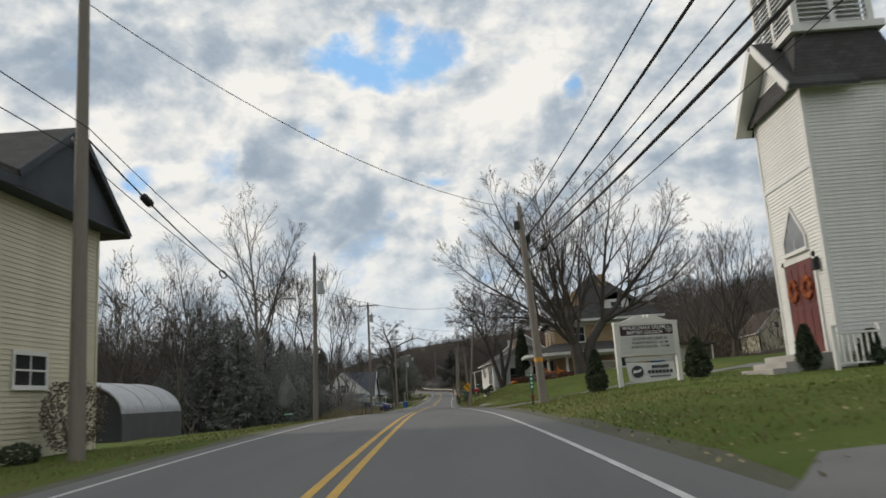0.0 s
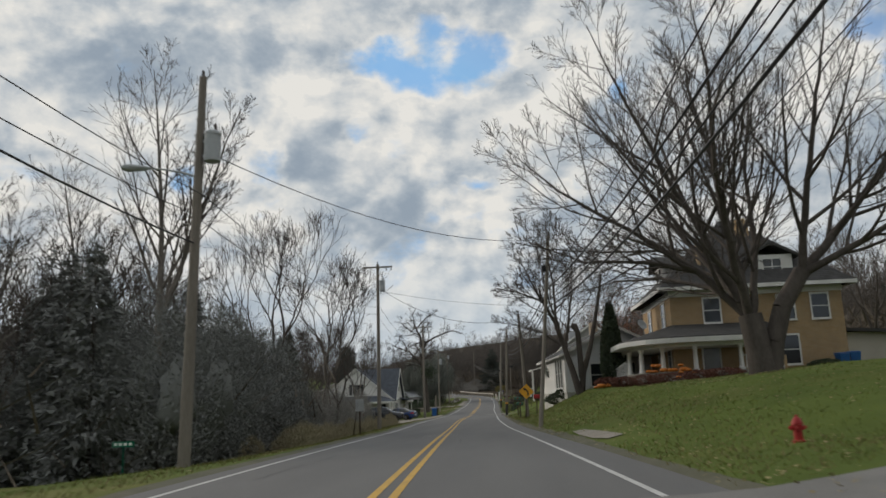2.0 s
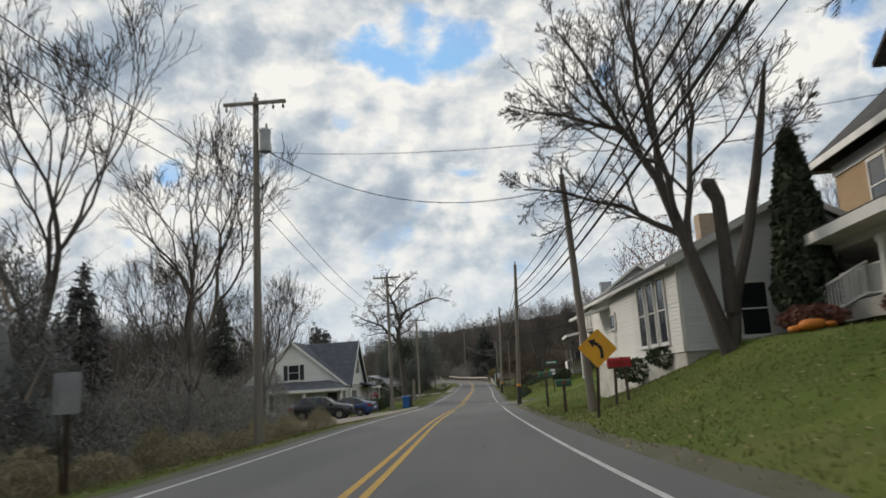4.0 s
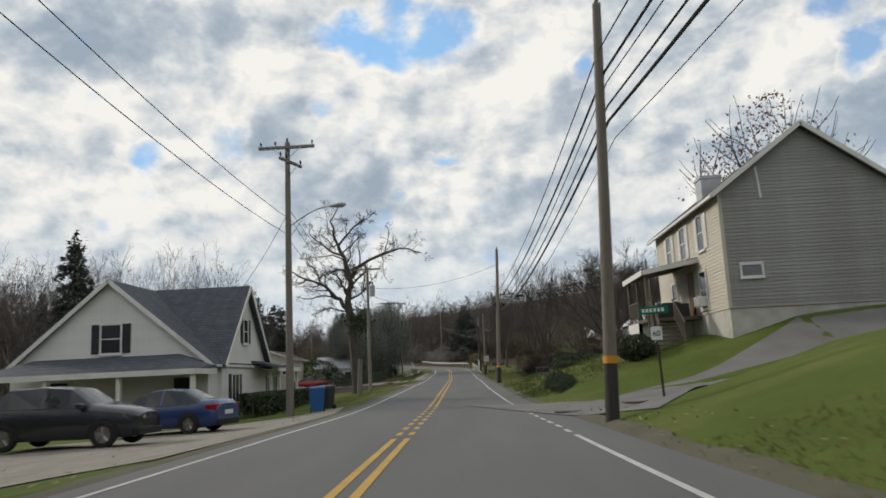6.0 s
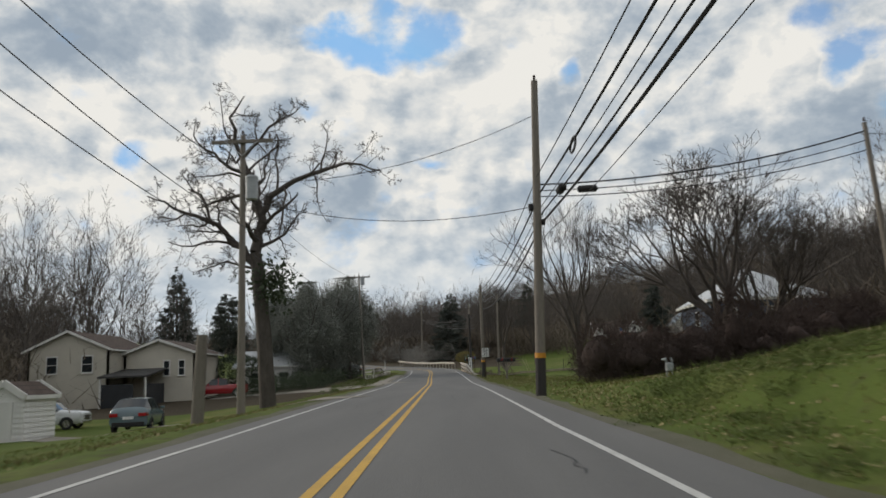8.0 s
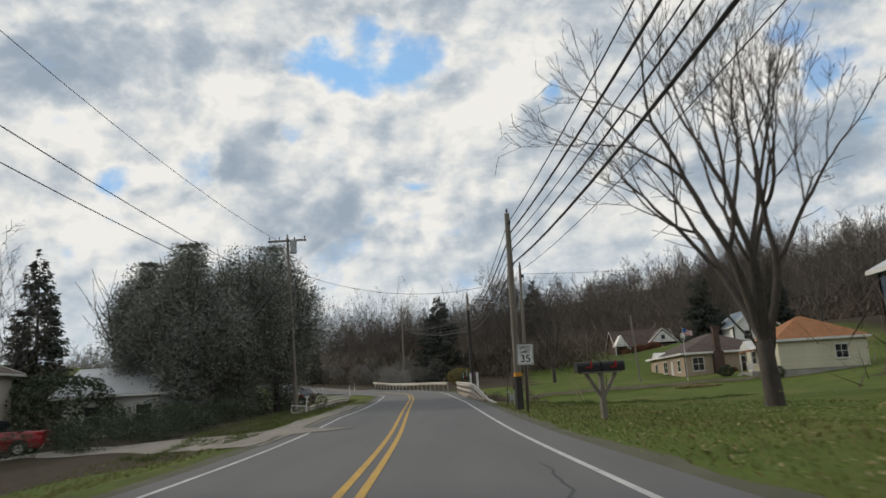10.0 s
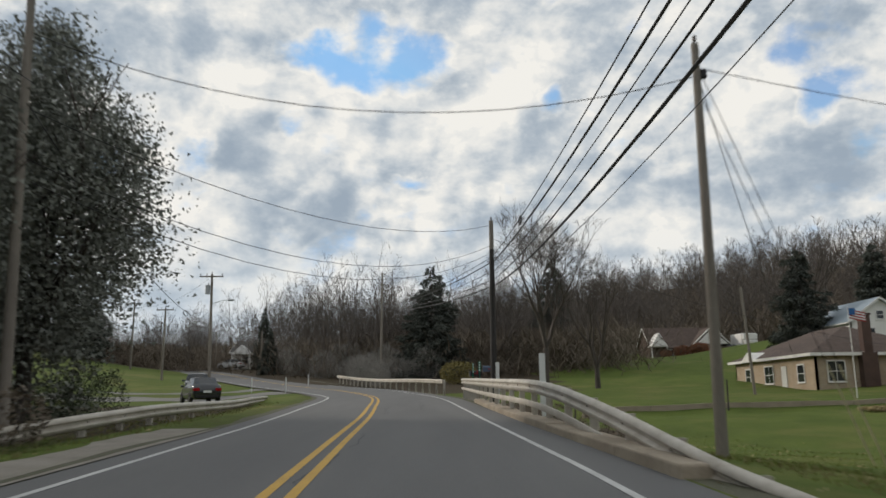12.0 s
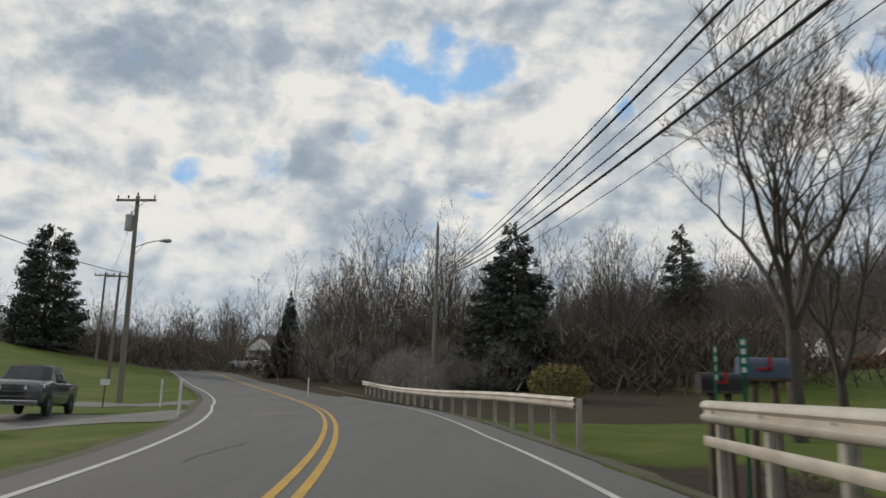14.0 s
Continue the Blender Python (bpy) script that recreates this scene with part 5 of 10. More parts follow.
    # the old oak with ivy
    limbs = [([(0, 0, 0), (-0.25, 0, 4.5), (-0.7, 0, 9.4)], 0.56, 0.44, False)]
    for pts, r, e in (([(-0.7, 0, 9.3), (-0.6, 0.3, 12.8), (-1.0, 0.1, 14.2), (-1.9, 0.3, 16.8), (-2.6, 0, 19.4), (-1.7, 0.3, 21.0)], 0.42, 0.04), ([(-0.6, 0.2, 12.6), (0.1, 0, 13.8), (1.8, -0.3, 14.7), (4.3, 0, 15.6), (6.2, 0.3, 15.8), (7.6, 0, 15.2)], 0.26, 0.04),
                      ([(-0.8, 0, 9.2), (-1.7, 0.3, 10.5), (-4.0, 0, 12.3), (-6.2, -0.3, 13.2), (-8.1, 0, 14.2)], 0.27, 0.04), ([(-1.8, 0, 16.4), (-0.6, 0.5, 18.0), (0.9, 0.2, 19.2), (2.4, 0, 20.1)], 0.16, 0.03),
                      ([(-0.6, 0, 10.4), (1.0, 0.5, 11.3), (2.4, 0.1, 13.0)], 0.14, 0.03), ([(-0.6, 0.1, 12.0), (-0.9, 2.4, 13.4), (-0.6, 4.6, 14.6)], 0.2, 0.03), ([(-0.7, 0, 10.8), (-1.2, -2.4, 12.4), (-1.6, -4.4, 13.2)], 0.2, 0.03),
                      ([(-0.9, 0, 9.0), (-2.8, 0.2, 9.6), (-4.6, 0, 9.0)], 0.1, 0.03), ([(-1.4, 0, 15.4), (-3.2, -0.4, 16.4), (-4.8, 0, 17.8), (-5.0, 0.2, 19.2)], 0.14, 0.03), ([(-3.6, 0, 12.0), (-4.6, 0.4, 14.2), (-6.0, 0.2, 15.8)], 0.12, 0.03)):
        limbs.append((pts, r, e, True))
    rows = guided_rows(15, limbs, (12, 7, 5, 3), 0.46, 0.32, 0.05, 0.18, (0.6, 1.3))
    oak = bare_tree(-12.6, 184, rows, "tall gnarled bare oak with an ivy clump on its trunk", 0, name="oak_tree")
    v, f = leaf_arrays(rng(5), np.array([0.4, -0.4, 7.9]) + rng(6).normal(0, 1, (900, 3)) * (0.7, 0.6, 0.75), 0.16)
    part("ivy", fast_mesh("ivy", v, f, "arbor"), None, oak, "dark ivy clump")
    # spreading trees on the right side
    a = tree_meshes("bare_tree", forked_rows(21, 16.0, 5.6, 0.3, 0.33, 8, 5, 0.46, 0.09, 0.07), "bark")
    bare_tree(6.9, 267, a, "tall bare spreading tree with fine upswept branches", 30, name="tall_tree")
    wide = tree_meshes("bare_tree", forked_rows(22, 13.4, 6.2, 0.42, 0.2, 8, 6, 0.5, 0.09, 0.07), "bark", 0.014)
    bare_tree(14.7, 178, wide, "wide domed bare tree above a brown hedge", 20, name="wide_tree")
    bare_tree(21.0, 188, wide, "wide domed bare tree beside a blue house", 140, 0.95, name="wide_tree")
    c = tree_meshes("bare_tree", forked_rows(23, 16, 5.6, 0.34, 0.18, 7, 5, 0.48, 0.1, 0.08), "bark")
    c2 = tree_meshes("bare_tree", forked_rows(24, 14, 5.4, 0.3, 0.22, 7, 4, 0.5, 0.13, 0.07), "bark")
    for k, (x, y, turn, size) in enumerate(((9.0, 195, 10, 0.94), (38, 212, 260, 0.75), (33.5, 196, 70, 0.85), (21, 108, 50, 0.75), (30, 72, 190, 0.85), (34, 96, 300, 0.9), (13.5, 279, 110, 0.85), (6, 305, 20, 1.0), (45, 300, 160, 0.9), (60, 296, 40, 0.9), (16, 212, 80, 0.6))):
        bare_tree(x, y, c2 if k % 2 else c, "bare rounded tree with fine branches", turn, size)
    # tall thin trees on the wooded left bank
    d = tree_meshes("bare_tree", slender_rows(31, 20, 0.26, (22, 8, 4), 0.42), "bark_pale")
    e = tree_meshes("bare_tree", forked_rows(32, 13, 3.2, 0.2, 0.3, 7, 3, 0.4, 0.15, 0.12), "bark")
    e2 = tree_meshes("bare_tree", forked_rows(33, 12, 3.4, 0.2, 0.34, 7, 3, 0.42, 0.13, 0.12), "bark_pale")
    for k, (x, y, s) in enumerate(LEFT_TALL):
        bare_tree(x, y, d, "tall slender bare tree above a dark thicket", k * 67, s, name="slender_tree")
    for k, (x, y, s) in enumerate(LEFT_SMALL):
        bare_tree(x, y, e2 if k % 2 else e, "bare crooked tree at the edge of a thicket", k * 95 + 20, s)
    # conifers
    evergreen(-2.4, 306, 14.6, 5.2, "large dark spruce beside bare woods", 3, 30000, 0.22, power=0.5, rag=0.45, bare=0.02)
    evergreen(16.8, 325, 17.0, 5.2, "dark spruce behind the bridge rail", 4, 20000, 0.22, power=0.6, rag=0.65)
    evergreen(39.0, 290, 11.5, 4.0, "tall dark pine behind low houses", 7, 17000, 0.22, power=0.45, rag=0.7)
    evergreen(57, 306, 12, 4.2, "tall dark pine behind low houses", 8, 17000, 0.25, power=0.6, rag=0.5)
    evergreen(47, 118, 13.0, 3.4, "dark pine behind the church lawn", 9, 6000, 0.28)
    evergreen(53, 112, 14.0, 3.6, "dark pine behind the church lawn", 10, 6000, 0.28)
    evergreen(-52, 190, 14, 3.0, "dark fir beyond the yards", 12, 5000, 0.28)
    evergreen(-42, 247, 17.0, 3.8, "dark fir beyond the yards", 13, 12000, 0.24, power=0.6)
    evergreen(-45, 150, 16, 3.6, "dark fir beyond the yards", 14, 6000, 0.28)
    evergreen(-59.6, 330, 15.5, 5.6, "large dark fir on a lawn slope", 16, 24000, 0.24, bare=0.01, power=0.38, rag=0.25, droop=0.1)
    evergreen(-27, 322, 7, 2.3, "dark fir beside the far road", 17, 5000, 0.26)
    evergreen(-33.2, 346, 11.5, 2.4, "dark fir beside the far road", 18, 5000, 0.26)
    evergreen(33, 165, 12, 2.8, "dark fir behind a hedge", 19, 6000, 0.26)
    evergreen(26, 150, 11, 2.8, "dark fir behind a hedge", 20, 6000, 0.26)
    for k in range(16):
        evergreen(-12.6 - 2.6 * (k % 4) - 0.3 * k, 60 + 3.1 * k, 9.6 - 0.16 * k + (k * 37 % 5) * 0.5, 2.5, "dark evergreen in the roadside thicket", 60 + k, 6500, 0.19, material="fir", power=0.75)
    # the row of leafy trees by the left rail
    for k, (x, y, h, w) in enumerate(((-13.7, 227.2, 12.3, 3.5), (-15.0, 221, 11.6, 3.2), (-16.6, 216.5, 11.0, 3.0), (-18.6, 229, 11.4, 3.2), (-20.0, 220, 10.6, 3.0))):
        leafy_tree(x, y, h, w, "dense dark leafy tree in a roadside row", 80 + k, 66000, 0.078, low=0.06)
    leafy_tree(21, 150, 16.5, 5.0, "tall tree with sparse rusty leaves behind a house", 95, 3600, 0.13, "rust_leaf")
    leafy_tree(25, 40, 4, 1.8, "small tree with dull red leaves", 96, 2500, 0.1, "rust_leaf", name="red_tree")
    # thickets
    thicket("roadside_thicket", scatter(1, 60, -22, -9.5, 58, 88), "dark tangled roadside thicket", 2, 2.6, 6.8, 2900, 0.095, heart=0.4)
    thicket("roadside_thicket", scatter(13, 46, -22, -9.5, 86, 113), "dark tangled roadside thicket", 12, 2.2, 4.2, 2000, 0.07, "brush_dark", twigs=0.85)
    thicket("verge_brush", scatter(3, 40, -9.5, -7.0, 66, 112), "dry brown brush beside the road", 4, 1.0, 1.3, 1100, 0.05, "verge_dry", twigs=0.85)
    thicket("hedge_mass", [(4.8 + 1.4 * (k % 14) + (k // 14) * 0.6, 163.5 + (k // 14) * 2.8 + (k % 14) * 0.35) for k in range(42)], "long overgrown brown hedge on a lawn", 6, 1.6, 2.7, 3600, 0.05, "hedge_brown", "hedge", 0.8, 0.45)
    thicket("bank_brush", clear_of(scatter(9, 64, 8, 24, 284, 326), (-8, 8, 280, 300)), "tangled brush below bare woods", 8, 2.4, 4.2, 2400, 0.075, "brush_dark", twigs=0.93)
    thicket("bank_hedge", [(4.35 + 0.25 * (k % 2) - 0.01 * k, 132.6 + 0.3 * k) for k in range(20)], "low dark ivy hedge on the face of a bank", 15, 0.45, 0.65, 1300, 0.04, "arbor", "hedge", 0.3, 0.45)
    thicket("bank_weeds", scatter(14, 90, 4.3, 8.6, 133, 152), "weeds and long grass on a bank", 17, 0.9, 0.35, 260, 0.04, "herb", "weeds", 0.75)
    # grass strip added to stand for the band of shade along the ditch
    thicket("ditch_grass", [(4.4 + 0.3 * k, 210.0 + 0.27 * k) for k in range(52)], "rank grass standing for the shade band along a lawn ditch", 23, 0.55, 0.3, 420, 0.035, "herb", "grass", 0.8)
    thicket("verge_weeds", scatter(24, 130, -8.4, -4.5, 192, 221), "low weeds under roadside trees", 25, 0.6, 0.3, 260, 0.04, "herb", "weeds", 0.75)
    thicket("yard_brush", [(-13.2 - 1.1 * (k % 7), 204 + (k // 7) * 3.4 + (k % 3)) for k in range(28)], "dark tangled weeds under leafy trees", 16, 1.2, 1.7, 700, 0.07, "arbor")
    thicket("row_brush", [(-13.6 - 1.25 * (k % 8), 222 + (k // 8) * 3.6 + (k % 3)) for k in range(32)], "dark tangled weeds under leafy trees", 26, 1.2, 1.9, 800, 0.065, "arbor")
    thicket("creek_brush", [(2.6 + (k % 4) * 1.5, 236 + k * 1.3) for k in range(18)], "dry weeds along a creek", 10, 0.8, 0.9, 160, 0.09, "brush")
    # fallen leaves lying on the lawns and along the road edge
    r = rng(700)
    spots = np.concatenate([scatter(701, 4200, 5.0, 14, 50, 92), scatter(702, 5000, 4.3, 12, 133, 160), scatter(703, 3200, 4.5, 14, 166, 205), scatter(704, 1800, 4.6, 16, 2, 50), scatter(705, 600, -9, -4.3, 110, 205), scatter(706, 2000, 4.0, 5.4, 0, 240),
                            scatter(707, 600, -4.7, -4.0, 0, 240), scatter(708, 900, 6, 22, 205, 235)])
    c = np.stack([spots[:, 0], spots[:, 1], land(spots[:, 0], spots[:, 1]) + 0.035], 1)
    n = len(c)
    ang, size = r.uniform(0, 6.28, n), r.uniform(0.018, 0.045, n)
    e = np.stack([np.cos(ang), np.sin(ang), r.normal(0, 0.35, n)], 1) * size[:, None]
    o = np.stack([-np.sin(ang), np.cos(ang), r.normal(0, 0.35, n)], 1) * size[:, None] * 0.6
    me = fast_mesh("fallen_leaves", np.stack([c - e, c + o, c + e, c - o], 1).reshape(-1, 3), np.arange(4 * n).reshape(-1, 4), "dead_leaf")
    tagged(new("fallen_leaves", me), "dry tan leaves lying on the lawns", "leaves", kind="stuff")
    # blades of grass and dry weeds along the lawns' near edges
    for mat, seed, rows in (("blade", 720, ((52000, 4.3, 9), (34000, 8, 15), (26000, -9.5, -4.4))), ("straw", 730, ((16000, 4.1, 8), (9000, -7, -4.2)))):
        r = rng(seed)
        spots = np.concatenate([scatter(seed + k, n, a, b, 3, 240) for k, (n, a, b) in enumerate(rows)])
        x, y = spots[:, 0], spots[:, 1]
        paved = ((x > 0) & (y > 110) & (y < 131.5)) | ((x > 0) & (y < 8.5)) | ((x > 6) & (abs(y - 36.6 - (x - 6.9) * 0.61) < 3.4)) | ((x > 5.6) & (x < 7.5) & (y > 49) & (y < 58))
        paved |= ((x < 0) & (y > 108) & (y < 135)) | ((x < -4) & (abs(y - 163.5 + (x + 5.2) * 0.7) < 2.9)) | ((x < -5) & (abs(y - 194 + (x + 6) * 1.05) < 3.2)) | ((x > 0) & (x < 2.5) & (y > 210))
        x, y = x[~paved], y[~paved]
        n = len(x)
        c = np.stack([x, y, land(x, y) - 0.005], 1)
        ang, tall = r.uniform(0, 6.28, n), r.uniform(0.03, 0.085, n) * (1.5 if mat == "straw" else 1.0)
        side_way = np.stack([np.cos(ang), np.sin(ang), np.zeros(n)], 1) * r.uniform(0.008, 0.02, (n, 1))
        top = np.stack([r.normal(0, 0.5, n), r.normal(0, 0.5, n), np.ones(n)], 1) * tall[:, None]
        me = fast_mesh("grass", np.stack([c - side_way, c + side_way, c + top], 1).reshape(-1, 3), np.arange(3 * n).reshape(-1, 3), mat)
        tagged(new("grass", me), "short green lawn grass" if mat == "blade" else "dry straw-coloured grass on the verge", "grass", kind="stuff")
    # woods all round
    woods("left_woods", np.concatenate([scatter(41, 420, -120, -32, 55, 235), scatter(42, 130, -60, -18, 58, 112)]), "bare deciduous woods on a low hillside", 51, (0.55, 1.0), brush=4, brush_tall=4.5)
    woods("farm_woods", scatter(65, 90, -80, -36, 150, 200), "bare woods behind a white farmhouse", 66, (0.6, 1.0), brush=5, brush_tall=4.0, least=0.02)
    evergreen(-35.5, 167, 17.5, 3.4, "tall dark pine behind a white farmhouse", 22, 14000, 0.22, power=0.7, rag=0.6)
    woods("tall_woods", scatter(57, 34, -66, -36, 205, 245), "tall slender bare trees behind yards", 58, (1.0, 1.35), brush=0, least=0.02)
    woods("yard_woods", scatter(59, 60, 27, 50, 172, 202), "bare woods behind a blue house", 60, (0.6, 0.95), brush=6, brush_tall=4.0, least=0.02)
    woods("right_woods", clear_of(np.concatenate([scatter(43, 620, 38, 150, 45, 330), scatter(55, 130, 60, 160, -40, 60), scatter(56, 70, 30, 60, 100, 150)]), *LAWNS), "bare deciduous woods on a rising hillside", 52, (0.5, 0.95), brush=4, brush_tall=4.5)
    woods("end_woods", clear_of(np.concatenate([scatter(44, 420, 14, 150, 296, 430), scatter(45, 60, 11, 30, 288, 335)]), *LAWNS), "bare deciduous woods beyond the bend", 53, (0.6, 1.1), brush=5, brush_tall=4.5, least=0.022)
    woods("creek_woods", scatter(61, 46, 3, 20, 303, 338, False), "bare tangled woods beyond the creek lawn", 62, (0.5, 0.85), brush=14, brush_tall=4.5, least=0.018)
    woods("slope_woods", scatter(63, 60, -75, -44, 336, 372, False), "bare woods on the slope above a lawn", 64, (0.35, 0.7), brush=10, brush_tall=3.5, least=0.02)
    woods("far_woods", np.concatenate([scatter(46, 560, -220, 260, 425, 600, False), scatter(47, 300, -260, -60, 235, 470), scatter(58, 340, 100, 230, 240, 430)]), "bare wooded hills in the distance", 54, (0.65, 1.1), brush=4, brush_tall=7.0, least=0.05)


plant_all()

# ------------------------------------------------------------------ buildings
M.update(
    siding_white=surf("white_clapboard", (0.76, 0.75, 0.72), (0.60, 0.59, 0.56), 0.5, 0.55, grain=9.0, grain_amount=0.35, vary=0.25),
    siding_cream=surf("cream_clapboard", (0.62, 0.58, 0.44), (0.48, 0.45, 0.34), 0.5, 0.55, grain=9.0, vary=0.25),
    # darker grey siding colour for walls turned from the sun
    siding_shaded=surf("shaded_side_siding", (0.33, 0.325, 0.31), (0.22, 0.215, 0.205), 0.5, 0.7, grain=9.0, vary=0.3),
    siding_tan=surf("tan_clapboard", (0.56, 0.52, 0.44), (0.42, 0.39, 0.33), 0.5, 0.6, grain=9.0, vary=0.25),
    siding_pale=surf("pale_grey_clapboard", (0.68, 0.69, 0.69), (0.54, 0.55, 0.55), 0.5, 0.6, grain=9.0, vary=0.25),
    siding_blue=surf("blue_grey_siding", (0.085, 0.115, 0.17), (0.055, 0.075, 0.115), 0.5, 0.65, grain=9.0, vary=0.25),
    slate=surf("dark_blue_grey_shingle", (0.075, 0.085, 0.1), (0.045, 0.05, 0.06), 0.7, 0.85, 0.5, 18.0, grain=12.0),
    brick_buff=courses("buff_brick", (0.44, 0.29, 0.14), (0.32, 0.205, 0.095), (0.38, 0.32, 0.23), 0.22, 0.075),
    brick_tan=courses("tan_brick", (0.47, 0.355, 0.24), (0.34, 0.25, 0.165), (0.42, 0.38, 0.32), 0.22, 0.075),
    roof_dark=courses("dark_asphalt_shingles", (0.085, 0.082, 0.08), (0.05, 0.05, 0.05), (0.035, 0.035, 0.035), 0.32, 0.14, 0.9, 0.6),
    roof_slate=courses("slate_blue_shingles", (0.115, 0.13, 0.155), (0.075, 0.086, 0.105), (0.045, 0.05, 0.06), 0.32, 0.14, 0.9, 0.6),
    roof_brown=courses("brown_asphalt_shingles", (0.125, 0.09, 0.075), (0.085, 0.062, 0.052), (0.05, 0.04, 0.035), 0.32, 0.14, 0.9, 0.6),
    roof_orange=courses("orange_brown_shingles", (0.40, 0.18, 0.075), (0.30, 0.135, 0.06), (0.2, 0.09, 0.045), 0.32, 0.14, 0.9, 0.5),
    roof_pale=surf("pale_metal_roof", (0.56, 0.58, 0.60), (0.42, 0.44, 0.46), 0.6, 0.5, metal=0.3),
    roof_blue=surf("blue_grey_metal_roof", (0.30, 0.36, 0.41), (0.22, 0.27, 0.31), 0.6, 0.5, metal=0.3),
    door_red=surf("dark_red_door_paint", (0.17, 0.045, 0.04), (0.1, 0.028, 0.026), 1.0, 0.5, grain=14.0),
    stone_wash=surf("whitewashed_block", (0.60, 0.59, 0.55), (0.34, 0.33, 0.29), 1.4, 0.9, 0.5, 10.0),
    deck_wood=surf("grey_deck_wood", (0.17, 0.145, 0.12), (0.09, 0.078, 0.066), 1.5, 0.85, 0.3, 20.0),
    brown_wood=surf("brown_door_wood", (0.20, 0.11, 0.055), (0.11, 0.06, 0.034), 1.5, 0.6),
    shutter=surf("charcoal_shutter", (0.035, 0.037, 0.042), None, 2.0, 0.6),
)


def siding(parent, a, b, z0, z1, material, board=0.16, peak=None, thick=0.18, boards=True, off=None):
    """A wall from a to b, whose outer side lies to the right of that way, lapped with boards; peak: the top of a gable over its middle (off: where along it)."""
    a, b = Vector((*a, 0)), Vector((*b, 0))
    d, length = (b - a).normalized(), (b - a).length
    out = Vector((d.y, -d.x, 0))
    mid = length / 2 if off is None else off
    top = [a + Vector((0, 0, z1)), b + Vector((0, 0, z1))]
    ring = [a + Vector((0, 0, z0)), b + Vector((0, 0, z0)), top[1]] + ([a + d * mid + Vector((0, 0, peak))] if peak else []) + [top[0]]
    wall = part("wall", Build().prism(ring, (0, 0, 0), -out * thick), material, parent)
    if not boards:
        return wall
    end = peak or z1
    shared = None
    z = z0
    while z < end - 0.03:
        h = min(board, end - z)
        lo, hi = 0.0, length
        if peak and z + h > z1:
            u = min(1.0, (z + h * 0.5 - z1) / (peak - z1))
            lo, hi = mid * u, length - (length - mid) * u
        if hi - lo > 0.12:
            whole = lo == 0 and hi == length and h == board
            if whole and shared is not None:
                me = shared
            else:
                p, q = d * lo, d * hi
                pts = [p, q, q + out * 0.028, p + out * 0.028]
                up = Vector((0, 0, h))
                bb = Build().add([p, q, q + out * 0.03, p + out * 0.03, p + up, q + up, q + up + out * 0.008, p + up + out * 0.008],
                                 [(0, 1, 2, 3), (4, 7, 6, 5), (3, 2, 6, 7), (0, 3, 7, 4), (1, 5, 6, 2), (0, 4, 5, 1)])
                me = bb.mesh("board")
                me.materials.append(M[material])
                if whole:
                    shared = me
            ob = new("board", me)
            ob.parent = wall
            ob.location = a + Vector((0, 0, z))
        z += board
    return wall


def opening(parent, a, b, s, z, w, h, bars=(1, 2), trim="white_trim", pane="glass", name="window", shutters=None, arch=0.0, sill=True, deep=0.05):
    """A window or glazed door on the wall from a to b, its middle s along it."""
    a, b = Vector((*a, 0)), Vector((*b, 0))
    d = (b - a).normalized()
    out = Vector((d.y, -d.x, 0))
    m = Matrix.Translation(a + d * s + out * 0.03 + Vector((0, 0, z))) @ Matrix((d, out, Vector((0, 0, 1)))).transposed().to_4x4()
    t = 0.09
    ring = [(-w / 2 - t, -t), (w / 2 + t, -t), (w / 2 + t, h if arch else h + t * 1.3)] + ([(0, h + arch + t * 1.6)] if arch else []) + [(-w / 2 - t, h if arch else h + t * 1.3)]
    inner = [(-w / 2, 0), (w / 2, 0), (w / 2, h)] + ([(0, h + arch)] if arch else []) + [(-w / 2, h)]
    n = len(ring)
    pts = [(p[0], y, p[1]) for y in (0, deep) for p in ring] + [(p[0], y, p[1]) for y in (0, deep) for p in inner]
    faces = []
    for k in range(n):
        j = (k + 1) % n
        faces += [(n + k, n + j, 3 * n + j, 3 * n + k), (k, n + k, n + j, j)[::-1], (2 * n + k, 3 * n + k, 3 * n + j, 2 * n + j)]
    win = part(name, Build().add(pts, faces), trim, parent)
    win.matrix_local = m
    if sill:
        part("sill", Build().box(-w / 2 - t * 1.3, 0, -t * 1.5, w / 2 + t * 1.3, deep + 0.05, -t), trim, win)
    for k in range(1, bars[0]):
        x = -w / 2 + w * k / bars[0]
        part("glazing_bar", Build().box(x - 0.02, 0.005, 0, x + 0.02, deep * 0.75, h), trim, win)
    for k in range(1, bars[1]):
        q = h * k / bars[1]
        part("glazing_bar", Build().box(-w / 2, 0.005, q - 0.025, w / 2, deep * 0.85, q + 0.025), trim, win)
    ring = [(-w / 2, 0.0, 0), (w / 2, 0.0, 0), (w / 2, 0.0, h)] + ([(0, 0, h + arch)] if arch else []) + [(-w / 2, 0.0, h)]
    part("pane", Build().prism(ring, (0, 0.008, 0), (0, 0.02, 0)), pane, win)
    if shutters:
        for sx in (-1, 1):
            x0 = sx * (w / 2 + t + 0.21)
            sh = Build().box(x0 - 0.2, 0.0, -0.03, x0 + 0.2, 0.035, h + 0.05)
            for k in range(9):
                sh.box(x0 - 0.15, 0.035, 0.02 + k * (h - 0.06) / 9, x0 + 0.15, 0.05, 0.02 + (k + 0.7) * (h - 0.06) / 9)
            part("shutter", sh, shutters, win)
    return win


def slab(parent, pts, thick, material, name="roof", label=""):
    """A roof plane given by its corners, thickened downwards."""
    return part(name, Build().prism([Vector(p) for p in pts], (0, 0, 0), (0, 0, -thick)), material, parent, label)


